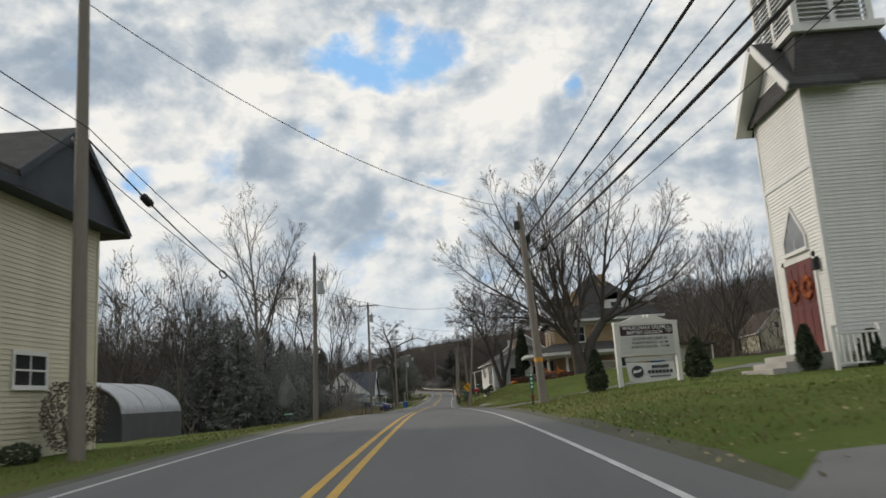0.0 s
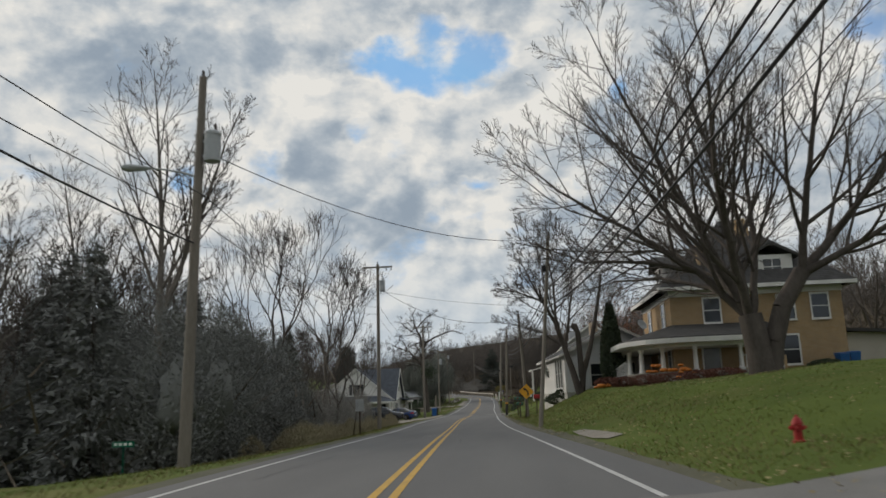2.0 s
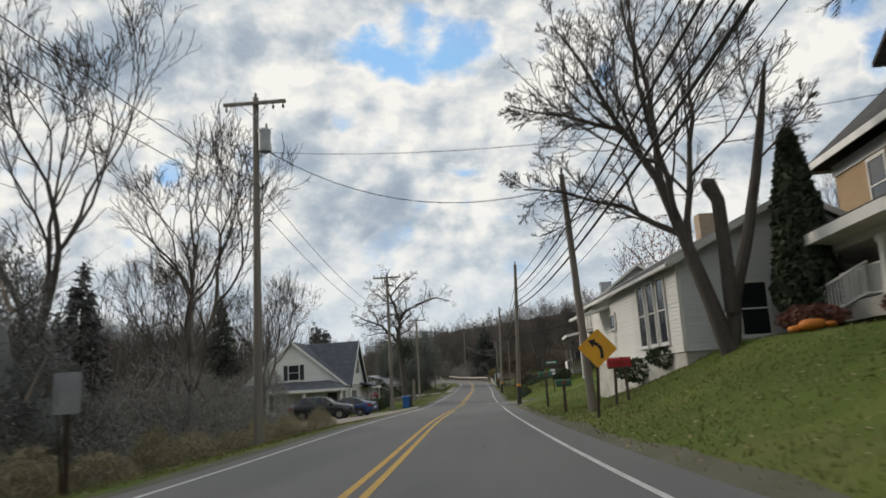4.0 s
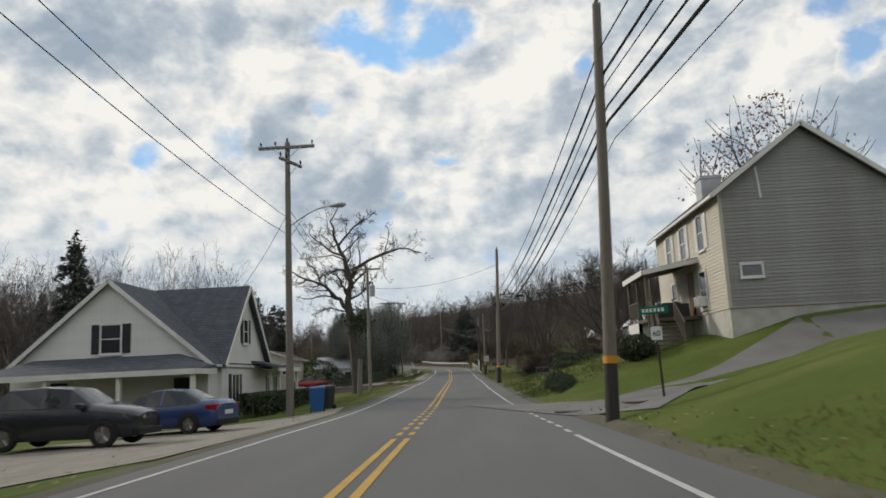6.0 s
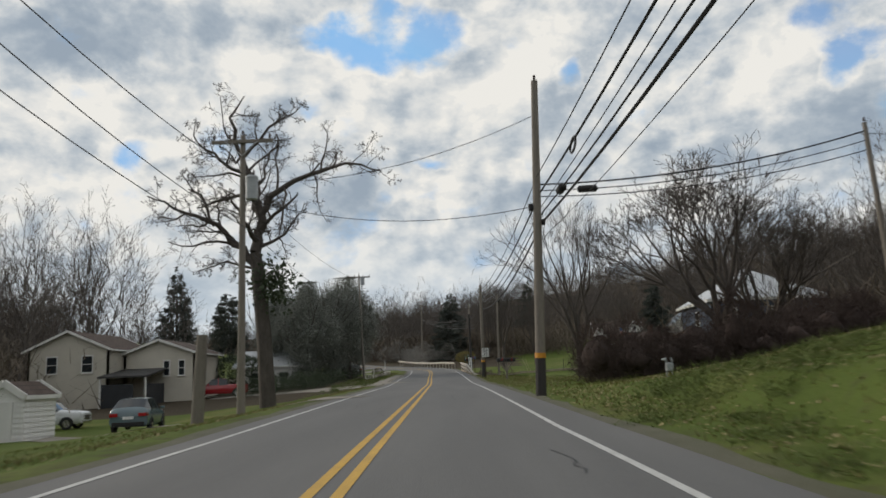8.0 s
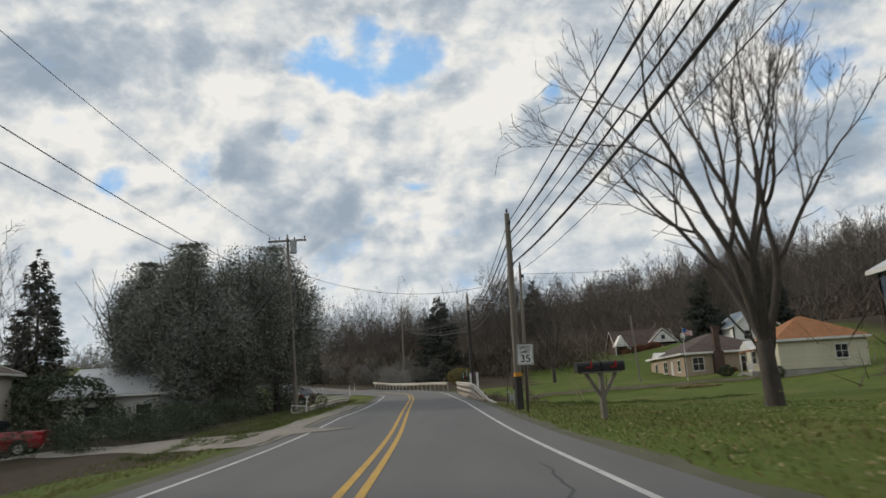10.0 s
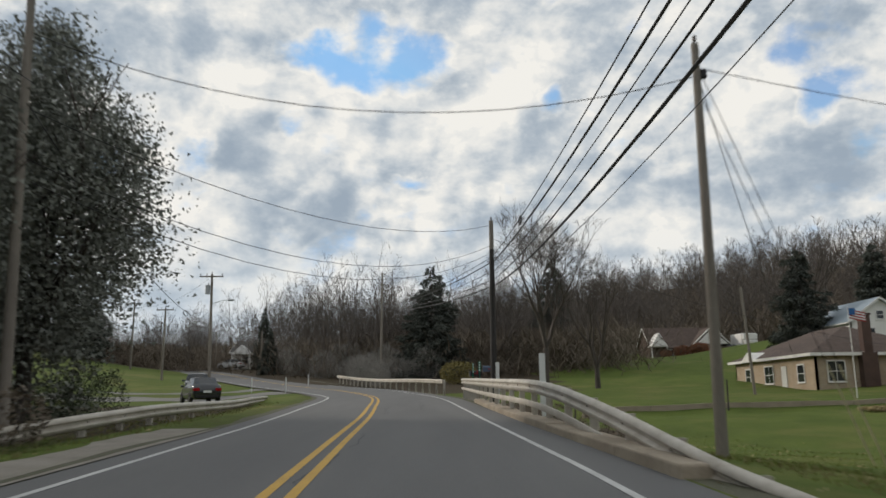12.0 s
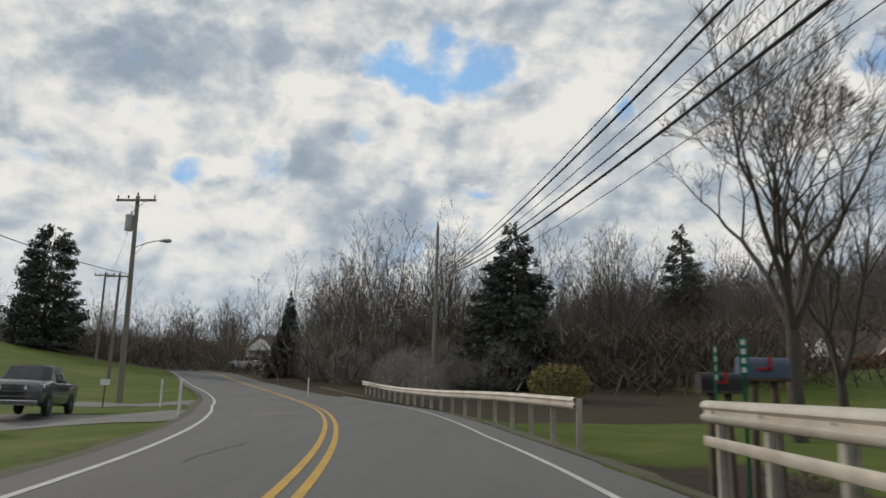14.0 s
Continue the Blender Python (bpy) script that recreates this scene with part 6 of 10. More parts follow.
def gable_roof(parent, x0, x1, y0, y1, ze, zr, material, over=0.35, along="y", thick=0.16, trim="white_trim", name="roof"):
    """A pitched roof over a box, ridge along one axis."""
    if along == "y":
        xm, k = (x0 + x1) / 2, (zr - ze) / ((x1 - x0) / 2)
        lo = ze - k * over
        a = [(x0 - over, y0 - over, lo), (xm, y0 - over, zr), (xm, y1 + over, zr), (x0 - over, y1 + over, lo)]
        b = [(xm, y0 - over, zr), (x1 + over, y0 - over, lo), (x1 + over, y1 + over, lo), (xm, y1 + over, zr)]
        rakes = [((x0 - over, y, lo), (xm, y, zr), (x1 + over, y, lo)) for y in (y0 - over, y1 + over)]
        eaves = [((x, y0 - over, lo), (x, y1 + over, lo)) for x in (x0 - over, x1 + over)]
    else:
        ym, k = (y0 + y1) / 2, (zr - ze) / ((y1 - y0) / 2)
        lo = ze - k * over
        a = [(x0 - over, y0 - over, lo), (x1 + over, y0 - over, lo), (x1 + over, ym, zr), (x0 - over, ym, zr)]
        b = [(x0 - over, ym, zr), (x1 + over, ym, zr), (x1 + over, y1 + over, lo), (x0 - over, y1 + over, lo)]
        rakes = [((x, y0 - over, lo), (x, ym, zr), (x, y1 + over, lo)) for x in (x0 - over, x1 + over)]
        eaves = [((x0 - over, y, lo), (x1 + over, y, lo)) for y in (y0 - over, y1 + over)]
    up = Vector((0, 0, thick))
    for pts in (a, b):
        slab(parent, [Vector(p) + up for p in pts], thick, material, name)
    for p, q, r in rakes:
        bb = Build().beam(Vector(p) + up * 0.45, Vector(q) + up * 0.45, 0.05, 0.2).beam(Vector(q) + up * 0.45, Vector(r) + up * 0.45, 0.05, 0.2)
        part("rake_board", bb, trim, parent)
    for p, q in eaves:
        part("gutter", Build().beam(Vector(p) + up * 0.4, Vector(q) + up * 0.4, 0.1, 0.12), trim, parent)


def hip_roof(parent, x0, x1, y0, y1, ze, zr, material, over=0.4, thick=0.16, name="roof"):
    x0, x1, y0, y1 = x0 - over, x1 + over, y0 - over, y1 + over
    w, l = x1 - x0, y1 - y0
    if w >= l:
        r0, r1 = (x0 + l / 2, (y0 + y1) / 2, zr), (x1 - l / 2, (y0 + y1) / 2, zr)
        if w - l < 0.2:
            r0 = r1 = ((x0 + x1) / 2, (y0 + y1) / 2, zr)
    else:
        r0, r1 = ((x0 + x1) / 2, y0 + w / 2, zr), ((x0 + x1) / 2, y1 - w / 2, zr)
    c = [(x0, y0, ze), (x1, y0, ze), (x1, y1, ze), (x0, y1, ze)]
    up = Vector((0, 0, thick))
    planes = [[c[0], c[1], r1, r0], [c[1], c[2], r1], [c[2], c[3], r0, r1], [c[3], c[0], r0]] if w >= l else [[c[0], c[1], r0], [c[1], c[2], r1, r0], [c[2], c[3], r1], [c[3], c[0], r0, r1]]
    for pts in planes:
        out = []
        for p in pts:
            v = Vector(p) + up
            if not out or (v - out[-1]).length > 0.01:
                out.append(v)
        slab(parent, out, thick, material, name)
    for k in range(4):
        part("fascia", Build().beam(Vector(c[k]) + up * 0.3, Vector(c[(k + 1) % 4]) + up * 0.3, 0.06, 0.24), "white_trim", parent)


def posts(parent, spots, z0, z1, r, material="white_trim", square=False, name="porch_post"):
    for x, y in spots:
        b = Build()
        if square:
            b.box(x - r, y - r, z0, x + r, y + r, z1)
        else:
            b.lathe([(r * 1.35, 0), (r * 1.35, 0.12), (r, 0.18), (r * 0.86, z1 - z0 - 0.2), (r * 1.25, z1 - z0 - 0.12), (r * 1.25, z1 - z0)], 12, (x, y, z0))
        part(name, b, material, parent, smooth=not square)


def railing(parent, a, b, z, h=0.9, gap=0.13, material="white_trim", name="railing", post=True):
    """A baluster rail between two points at floor height z (z may be a pair)."""
    za, zb = z if isinstance(z, tuple) else (z, z)
    a, b = Vector((*a, za)), Vector((*b, zb))
    d = b - a
    n = max(2, int(d.length / gap))
    rail = part(name, Build().beam(a + Vector((0, 0, h)), b + Vector((0, 0, h)), 0.07, 0.06).beam(a + Vector((0, 0, 0.12)), b + Vector((0, 0, 0.12)), 0.05, 0.05), material, parent)
    me = Build().box(-0.02, -0.02, 0.1, 0.02, 0.02, h).mesh("baluster")
    me.materials.append(M[material] if isinstance(material, str) else material)
    for k in range(1, n):
        ob = new("baluster", me)
        ob.parent = rail
        ob.location = a + d * (k / n)
    return rail


def cream_hall():
    """The cream hall with a dark gable end by the road."""
    h = thing("cream_hall", pose(-6.3, 0, -0.1), "cream clapboard hall with a dark shingled gable", "house")
    siding(h, (0, 12.5), (0, 24.1), 0, 7.1, "siding_cream", 0.135)
    siding(h, (0, 24.1), (-11, 24.1), 0, 7.1, "siding_cream", 0.3, boards=False)
    siding(h, (-11, 12.5), (0, 12.5), 0, 7.1, "siding_cream", 0.3, boards=False)
    siding(h, (-11, 24.1), (-11, 12.5), 0, 7.1, "siding_cream", 0.3, boards=False)
    part("corner_board", Build().box(-0.08, 24.02, 0, 0.05, 24.14, 7.1), "siding_cream", h)
    # dark gable towards the road, its roof flaring to a shallow eave on one side
    part("gable", Build().prism([(0.45, 18.5, 7.2), (0.45, 24.7, 7.2), (0.45, 21.6, 9.62), (0.45, 18.5, 7.5)], (0, 0, 0), (-0.2, 0, 0)), "slate", h, "dark blue-grey shingled gable")
    part("soffit", Build().prism([(-0.05, 12.0, 7.08), (-0.05, 24.3, 7.08), (0.6, 24.9, 7.1), (0.6, 11.4, 6.98)], (0, 0, 0), (0, 0, 0.06)), "slate", h)
    part("eave_board", Build().beam((0.62, 11.4, 7.02), (0.62, 18.5, 7.2), 0.05, 0.3), "slate", h)
    slab(h, [(0.65, 18.5, 7.52), (0.65, 21.6, 9.78), (-11.5, 21.6, 9.78), (-11.5, 18.5, 7.52)], 0.16, "roof_dark")
    slab(h, [(0.65, 11.2, 7.14), (0.65, 18.5, 7.52), (-11.5, 18.5, 7.52), (-11.5, 11.2, 7.14)], 0.16, "roof_dark", "flared_roof")
    slab(h, [(0.65, 21.6, 9.78), (0.65, 25.05, 7.15), (-11.5, 25.05, 7.15), (-11.5, 21.6, 9.78)], 0.16, "roof_dark")
    part("rake_board", Build().beam((0.67, 18.5, 7.42), (0.67, 21.6, 9.68), 0.05, 0.2).beam((0.67, 21.6, 9.68), (0.67, 25.05, 7.06), 0.05, 0.2), "slate", h)
    siding(h, (-11, 24.1), (-11, 18.5), 7.1, 7.4, "siding_cream", 0.3, peak=9.5, boards=False)
    opening(h, (0, 12.5), (0, 24.1), 7.9, 2.05, 1.5, 0.8, (2, 2))
    opening(h, (0, 12.5), (0, 24.1), 3.0, 2.05, 1.5, 0.8, (2, 2))
    part("foundation", Build().box(-11, 12.6, -0.6, -0.06, 24.0, 0.0), "concrete", h)


cream_hall()


def church():
    z = 1.05
    h = thing("church", pose(16.3, 22.5, z), "white clapboard church with a square bell tower", "church")
    W = 3.1
    L = 3.65
    siding(h, (0, L), (0, 0), 0, 8.55, "siding_white", 0.115, peak=10.6)
    siding(h, (0, 0), (W, 0), 0, 8.55, "siding_white", 0.115)
    siding(h, (W, 0), (W, L), 0, 8.55, "siding_white", 0.3, boards=False)
    siding(h, (W, L), (0, L), 0, 8.55, "siding_white", 0.3, boards=False)
    for x, y in ((0, 0), (0, L)):
        part("corner_board", Build().box(x - 0.045, y - 0.06 + (0.02 if y else -0.02), 0, x + 0.09, y + 0.09, 8.55), "white_trim", h)
    part("band_board", Build().box(-0.05, 0.05, 6.0, -0.02, L, 6.12), "siding_pale", h)
    # nave behind the tower
    siding(h, (W, -1.4), (14, -1.4), 0, 6.4, "siding_white", 0.115)
    siding(h, (W, L + 1.4), (W, -1.4), 0, 6.4, "siding_white", 0.3, peak=10.4, boards=False)
    siding(h, (14, -1.4), (14, L + 1.4), 0, 6.4, "siding_white", 0.3, peak=10.4, boards=False)
    siding(h, (14, L + 1.4), (W, L + 1.4), 0, 6.4, "siding_white", 0.3, boards=False)
    gable_roof(h, W, 14, -1.4, L + 1.4, 6.4, 10.4, "roof_dark", 0.3, "x")
    # tower front gable with deep returns
    k = (10.75 - 8.3) / 2.3
    up = [( -0.55, L / 2, 10.85), (-0.55, L / 2 - 2.35, 8.45), (1.6, L / 2 - 2.35, 8.45), (1.6, L / 2, 10.85)]
    slab(h, up, 0.14, "roof_dark")
    slab(h, [(-0.55, L / 2, 10.85), (1.6, L / 2, 10.85), (1.6, L / 2 + 2.35, 8.45), (-0.55, L / 2 + 2.35, 8.45)], 0.14, "roof_dark")
    part("rake_board", Build().beam((-0.57, L / 2 - 2.35, 8.35), (-0.57, L / 2, 10.75), 0.05, 0.28).beam((-0.57, L / 2, 10.75), (-0.57, L / 2 + 2.35, 8.35), 0.05, 0.28), "white_trim", h)
    part("soffit", Build().prism([(-0.55, L / 2 + 2.3, 8.3), (0, L / 2 + 2.3, 8.3), (0, L / 2, 10.62), (-0.55, L / 2, 10.62)], (0, 0, 0), (0, 0, 0.05)), "white_trim", h)
    part("soffit", Build().prism([(-0.55, L / 2 - 2.3, 8.3), (0, L / 2 - 2.3, 8.3), (0, L / 2, 10.62), (-0.55, L / 2, 10.62)], (0, 0, 0), (0, 0, 0.05)), "white_trim", h)
    part("eave_board", Build().box(-0.1, -0.14, 8.45, W + 0.1, -0.03, 8.6), "white_trim", h)
    # skirt roof and belfry
    o, i = 0.22, 0.28
    lo, hi = 8.62, 10.45
    c0 = [(-o, -o, lo), (W + o, -o, lo), (W + o, L + o, lo), (-o, L + o, lo)]
    c1 = [(i, i, hi), (W - i, i, hi), (W - i, L - i, hi), (i, L - i, hi)]
    for k in range(4):
        j = (k + 1) % 4
        slab(h, [c0[k], c0[j], c1[j], c1[k]], 0.12, "roof_dark", "skirt_roof")
    part("belfry_sill", Build().box(i - 0.2, i - 0.2, hi - 0.05, W - i + 0.2, L - i + 0.2, hi + 0.18), "white_trim", h)
    bel = part("belfry", Build().box(i, i, hi + 0.18, i + 0.2, i + 0.2, hi + 3).box(W - i - 0.2, i, hi + 0.18, W - i, i + 0.2, hi + 3).box(i, L - i - 0.2, hi + 0.18, i + 0.2, L - i, hi + 3).box(W - i - 0.2, L - i - 0.2, hi + 0.18, W - i, L - i, hi + 3)
               .box(W / 2 - 0.08, i, hi + 0.18, W / 2 + 0.08, i + 0.15, hi + 3).box(i, L / 2 - 0.08, hi + 0.18, i + 0.15, L / 2 + 0.08, hi + 3).box(i + 0.25, i + 0.25, hi + 0.2, W - i - 0.25, L - i - 0.25, hi + 2.9), "white_trim", h)
    for n in range(16):
        zz = hi + 0.32 + n * 0.16
        part("louvre", Build().add([(i + 0.2, i + 0.02, zz), (W - i - 0.2, i + 0.02, zz), (W - i - 0.2, i + 0.2, zz + 0.12), (i + 0.2, i + 0.2, zz + 0.12), (i + 0.2, i + 0.02, zz + 0.03), (W - i - 0.2, i + 0.02, zz + 0.03), (W - i - 0.2, i + 0.2, zz + 0.15), (i + 0.2, i + 0.2, zz + 0.15)],
                                    [(0, 1, 2, 3), (4, 7, 6, 5), (0, 4, 5, 1), (1, 5, 6, 2), (2, 6, 7, 3), (3, 7, 4, 0)]), "siding_pale", bel)
        part("louvre", Build().add([(i + 0.02, i + 0.2, zz), (i + 0.02, L - i - 0.2, zz), (i + 0.2, L - i - 0.2, zz + 0.12), (i + 0.2, i + 0.2, zz + 0.12), (i + 0.02, i + 0.2, zz + 0.03), (i + 0.02, L - i - 0.2, zz + 0.03), (i + 0.2, L - i - 0.2, zz + 0.15), (i + 0.2, i + 0.2, zz + 0.15)],
                                    [(0, 3, 2, 1), (4, 5, 6, 7), (0, 1, 5, 4), (1, 2, 6, 5), (2, 3, 7, 6), (3, 0, 4, 7)]), "siding_pale", bel)
    # pointed window over double doors
    opening(h, (0, L), (0, 0), L / 2, 3.75, 1.55, 0.35, (2, 1), arch=0.95, pane="glass_pale")
    door = part("door_frame", Build().box(-0.07, 0.62, 0.5, 0.0, 0.78, 3.5).box(-0.07, 2.87, 0.5, 0.0, 3.03, 3.5).box(-0.07, 0.62, 3.36, 0.0, 3.03, 3.52), "white_trim", h)
    for s in (0, 1):
        leaf = part("door_leaf", Build().box(-0.05, 0.78 + s * 1.05, 0.5, -0.01, 1.81 + s * 1.05, 3.36), "door_red", door, "dark red panelled door")
        for q in range(4):
            part("panel", Build().box(-0.065, 0.88 + s * 1.05 + (q % 2) * 0.45, 0.65 + (q // 2) * 1.35, -0.05, 1.25 + s * 1.05 + (q % 2) * 0.45, 1.85 + (q // 2) * 1.35), "door_red", leaf)
        wr = Build()
        for q in range(18):
            a = q * 6.28 / 18
            wr.blob((-0.1, 1.3 + s * 1.05 + 0.28 * math.cos(a), 2.5 + 0.28 * math.sin(a)), (0.07, 0.1, 0.1), random.Random(q + s), 0.4, 4)
        part("wreath", wr, "orange_leaf", door, "round autumn wreath of orange leaves")
    part("lantern", Build().box(-0.22, 0.35, 2.9, -0.06, 0.5, 3.25).box(-0.12, 0.4, 3.2, 0, 0.46, 3.3), "black", h)
    part("steps", Build().box(-1.0, 0.5, -0.5, 0, 3.2, 0.46).box(-1.4, 0.5, -0.5, -1.0, 3.2, 0.26).box(-1.8, 0.5, -0.5, -1.4, 3.2, 0.08), "concrete", h, "grey concrete steps", bevel=0.015)
    part("foundation", Build().box(0.05, 0.05, -0.8, W, L, 0.0).box(W, -1.3, -0.8, 13.9, L + 1.3, 0.0), "concrete", h)


M["orange_leaf"] = surf("orange_autumn_leaf", (0.40, 0.11, 0.03), (0.2, 0.05, 0.02), 3.0, 0.8)
church()


def church_fence():
    z = gz(16.4, 22.6)
    f = thing("ramp_fence", pose(15.0, 21.6, z), "white picket railing along a church ramp", "fence")
    for x in (0.75, 2.05, 3.4, 4.8):
        part("post", Build().box(x - 0.06, -0.06, -0.1, x + 0.06, 0.06, 1.12).box(x - 0.085, -0.085, 1.12, x + 0.085, 0.085, 1.17), "white_trim", f)
    for a, b in ((0.81, 1.99), (2.11, 3.34), (3.46, 4.74)):
        railing(f, (a, 0), (b, 0), 0.0, 0.95, 0.15)


church_fence()


def brick_house():
    z = 2.1
    h = thing("brick_house", pose(0, 0, 0), "buff brick two-storey house with a curved white-posted porch", "house")
    X0, X1, Y0, Y1, ZE = 14.5, 25.2, 80.8, 91, 7.75
    w = part("wall", Build().box(X0, Y0, z - 0.4, X1, Y1, ZE), "brick_buff", h)
    part("foundation", Build().box(X0 - 0.04, Y0 - 0.04, z - 0.6, X1 + 0.04, Y1 + 0.04, z + 0.25), "concrete", h)
    part("frieze", Build().box(X0 - 0.06, Y0 - 0.06, ZE - 0.42, X1 + 0.06, Y1 + 0.06, ZE - 0.02), "white_trim", h)
    hip_roof(h, X0, X1, Y0, Y1, ZE, 13.2, "roof_dark", 0.75)
    # dormer on the road side and on the near side
    d = part("dormer", Build().box(15.0, 84.6, 8.4, 18.2, 87.0, 10.1), "white_trim", h)
    slab(h, [(14.5, 84.2, 10.0), (14.5, 85.8, 10.9), (19, 85.8, 10.9), (19, 84.2, 10.0)], 0.14, "roof_dark", "dormer_roof")
    slab(h, [(14.5, 85.8, 10.9), (14.5, 87.4, 10.0), (19, 87.4, 10.0), (19, 85.8, 10.9)], 0.14, "roof_dark", "dormer_roof")
    for s in (0.62, 1.72):
        opening(h, (15.0, 87.0), (15.0, 84.6), s, 8.65, 0.75, 1.25, (1, 2))
    part("dormer", Build().box(20.0, 81.2, 8.4, 22.6, 84.5, 9.9), "white_trim", h)
    slab(h, [(19.6, 80.9, 9.8), (21.3, 80.9, 10.7), (21.3, 85, 10.7), (19.6, 85, 9.8)], 0.14, "roof_dark", "dormer_roof")
    slab(h, [(21.3, 80.9, 10.7), (23, 80.9, 9.8), (23, 85, 9.8), (21.3, 85, 10.7)], 0.14, "roof_dark", "dormer_roof")
    opening(h, (20.0, 81.2), (22.6, 81.2), 1.3, 8.6, 1.1, 1.0, (2, 2))
    for x, y, t in ((20.6, 84.6, 12.9), (17.2, 82.2, 10.9)):
        part("chimney", Build().box(x - 0.42, y - 0.42, 8.5, x + 0.42, y + 0.42, t).box(x - 0.5, y - 0.5, t - 0.3, x + 0.5, y + 0.5, t - 0.12).box(x - 0.3, y - 0.3, t, x + 0.3, y + 0.3, t + 0.18), "brick_buff", h)
    near, road_side = ((X0, Y0), (X1, Y0)), ((X0, Y1), (X0, Y0))
    for s, zz, ww, hh in ((7.2, z + 0.75, 1.05, 1.75), (7.2, z + 3.55, 1.0, 1.5), (9.3, z + 3.55, 1.0, 1.5), (2.6, z + 3.55, 1.0, 1.5)):
        opening(h, *near, s, zz, ww, hh, (1, 2))
    for s, zz, ww, hh in ((3.0, z + 3.45, 1.05, 1.6), (8.0, z + 3.45, 1.05, 1.6), (6.0, z + 0.6, 1.5, 1.9), (9.0, z + 0.6, 1.0, 1.9)):
        opening(h, *road_side, s, zz, ww, hh, (1, 2))
    opening(h, *near, 2.3, z + 0.35, 1.0, 2.1, (1, 1), name="porch_door", pane="glass_pale", sill=False)
    # satellite dish
    part("dish_arm", Build().tube((13.1, 82.3, 4.8), (12.85, 82.1, 5.7), 0.03, 0.025, 6), "grey_paint", h)
    dish = part("satellite_dish", Build().lathe([(0.02, 0), (0.25, 0.04), (0.36, 0.1), (0.37, 0.12), (0.2, 0.06), (0.02, 0.03)], 18), "grey_paint", h, "grey satellite dish on the porch roof", smooth=True)
    dish.matrix_local = pose(12.8, 82.05, 5.75, 62, 0, 35)
    # porch with a rounded corner
    line = [(12.0, 90.5), (12.0, 87.5), (12.0, 84.6)] + [(12.0 + 3.2 - 3.2 * math.cos(a), 81.4 + 0.3 - 3.2 * math.sin(a) + 0.0) for a in (0.0, 0.4, 0.8, 1.2, 1.5708)] + [(18.0, 78.5), (20.4, 78.5)]
    inner = [(X0, 90.5), (X0, 87.5), (X0, 84.6), (X0, 82.2), (X0, 81.5), (X0, 80.8), (X0 + 0.2, 80.8), (X0 + 1.2, 80.8), (18.0, 80.8), (20.4, 80.8)]

    def band(off, za, zb, zi, name, material, thick):
        pts_o = []
        for k, p in enumerate(line):
            a, b = Vector(line[max(k - 1, 0)]), Vector(line[min(k + 1, len(line) - 1)])
            d = (b - a).normalized()
            n = Vector((d.y, -d.x))
            n = n if n.dot(Vector(p) - Vector(inner[k])) > 0 else -n
            pts_o.append(Vector(p) + n * off)
        n = len(line)
        for k in range(n - 1):
            bb = Build()
            o0, o1, i0, i1 = pts_o[k], pts_o[k + 1], Vector(inner[k]), Vector(inner[k + 1])
            bb.add([(*o0, za), (*o1, za), (*i1, zi), (*i0, zi), (*o0, za - thick), (*o1, za - thick), (*i1, zb), (*i0, zb)],
                   [(0, 1, 2, 3), (4, 7, 6, 5), (0, 4, 5, 1), (1, 5, 6, 2), (2, 6, 7, 3), (3, 7, 4, 0)])
            part(name, bb, material, h)

    band(0.75, 4.62, 4.5, 5.55, "porch_roof", "roof_dark", 0.06)
    band(0.8, 4.56, 4.2, 4.3, "porch_fascia", "white_trim", 0.3)
    band(0.0, 4.28, 4.0, 4.26, "porch_beam", "white_trim", 0.24)
    band(0.15, 2.55, 1.9, 2.55, "porch_floor", "concrete", 0.5)
    posts(h, [(12.1, 90.2), (12.1, 86.6), (12.1, 83.6), (12.45, 81.0), (13.5, 79.4), (15.3, 78.65), (18.0, 78.65), (20.3, 78.65)], 2.55, 4.05, 0.15)
    part("porch_wall", Build().box(20.4, 78.5, 1.9, 20.6, 80.8, 3.3), "brick_buff", h)
    railing(h, (18.15, 78.65), (20.2, 78.65), 2.55, 0.85)
    railing(h, (12.1, 86.4), (12.1, 83.8), 2.55, 0.85)
    for k in range(4):
        part("step", Build().box(13.9 - 0.3, 77.0 + k * 0.34, 1.4, 15.4, 77.34 + k * 0.34 + 0.02, 1.95 + k * 0.16), "concrete", h)
    railing(h, (11.3, 86.6), (12.0, 84.4), (2.0, 2.6), 0.9)
    # wing and carport beyond
    part("wing", Build().box(25.2, 83, z - 0.3, 29.5, 90, 4.8), "siding_tan", h)
    slab(h, [(25.2, 82.4, 5.1), (31.5, 82.4, 4.7), (31.5, 90.5, 4.7), (25.2, 90.5, 5.1)], 0.2, "roof_dark", "wing_roof")
    posts(h, [(31.2, 82.8), (31.2, 90)], z - 0.3, 4.6, 0.08, square=True)


brick_house()


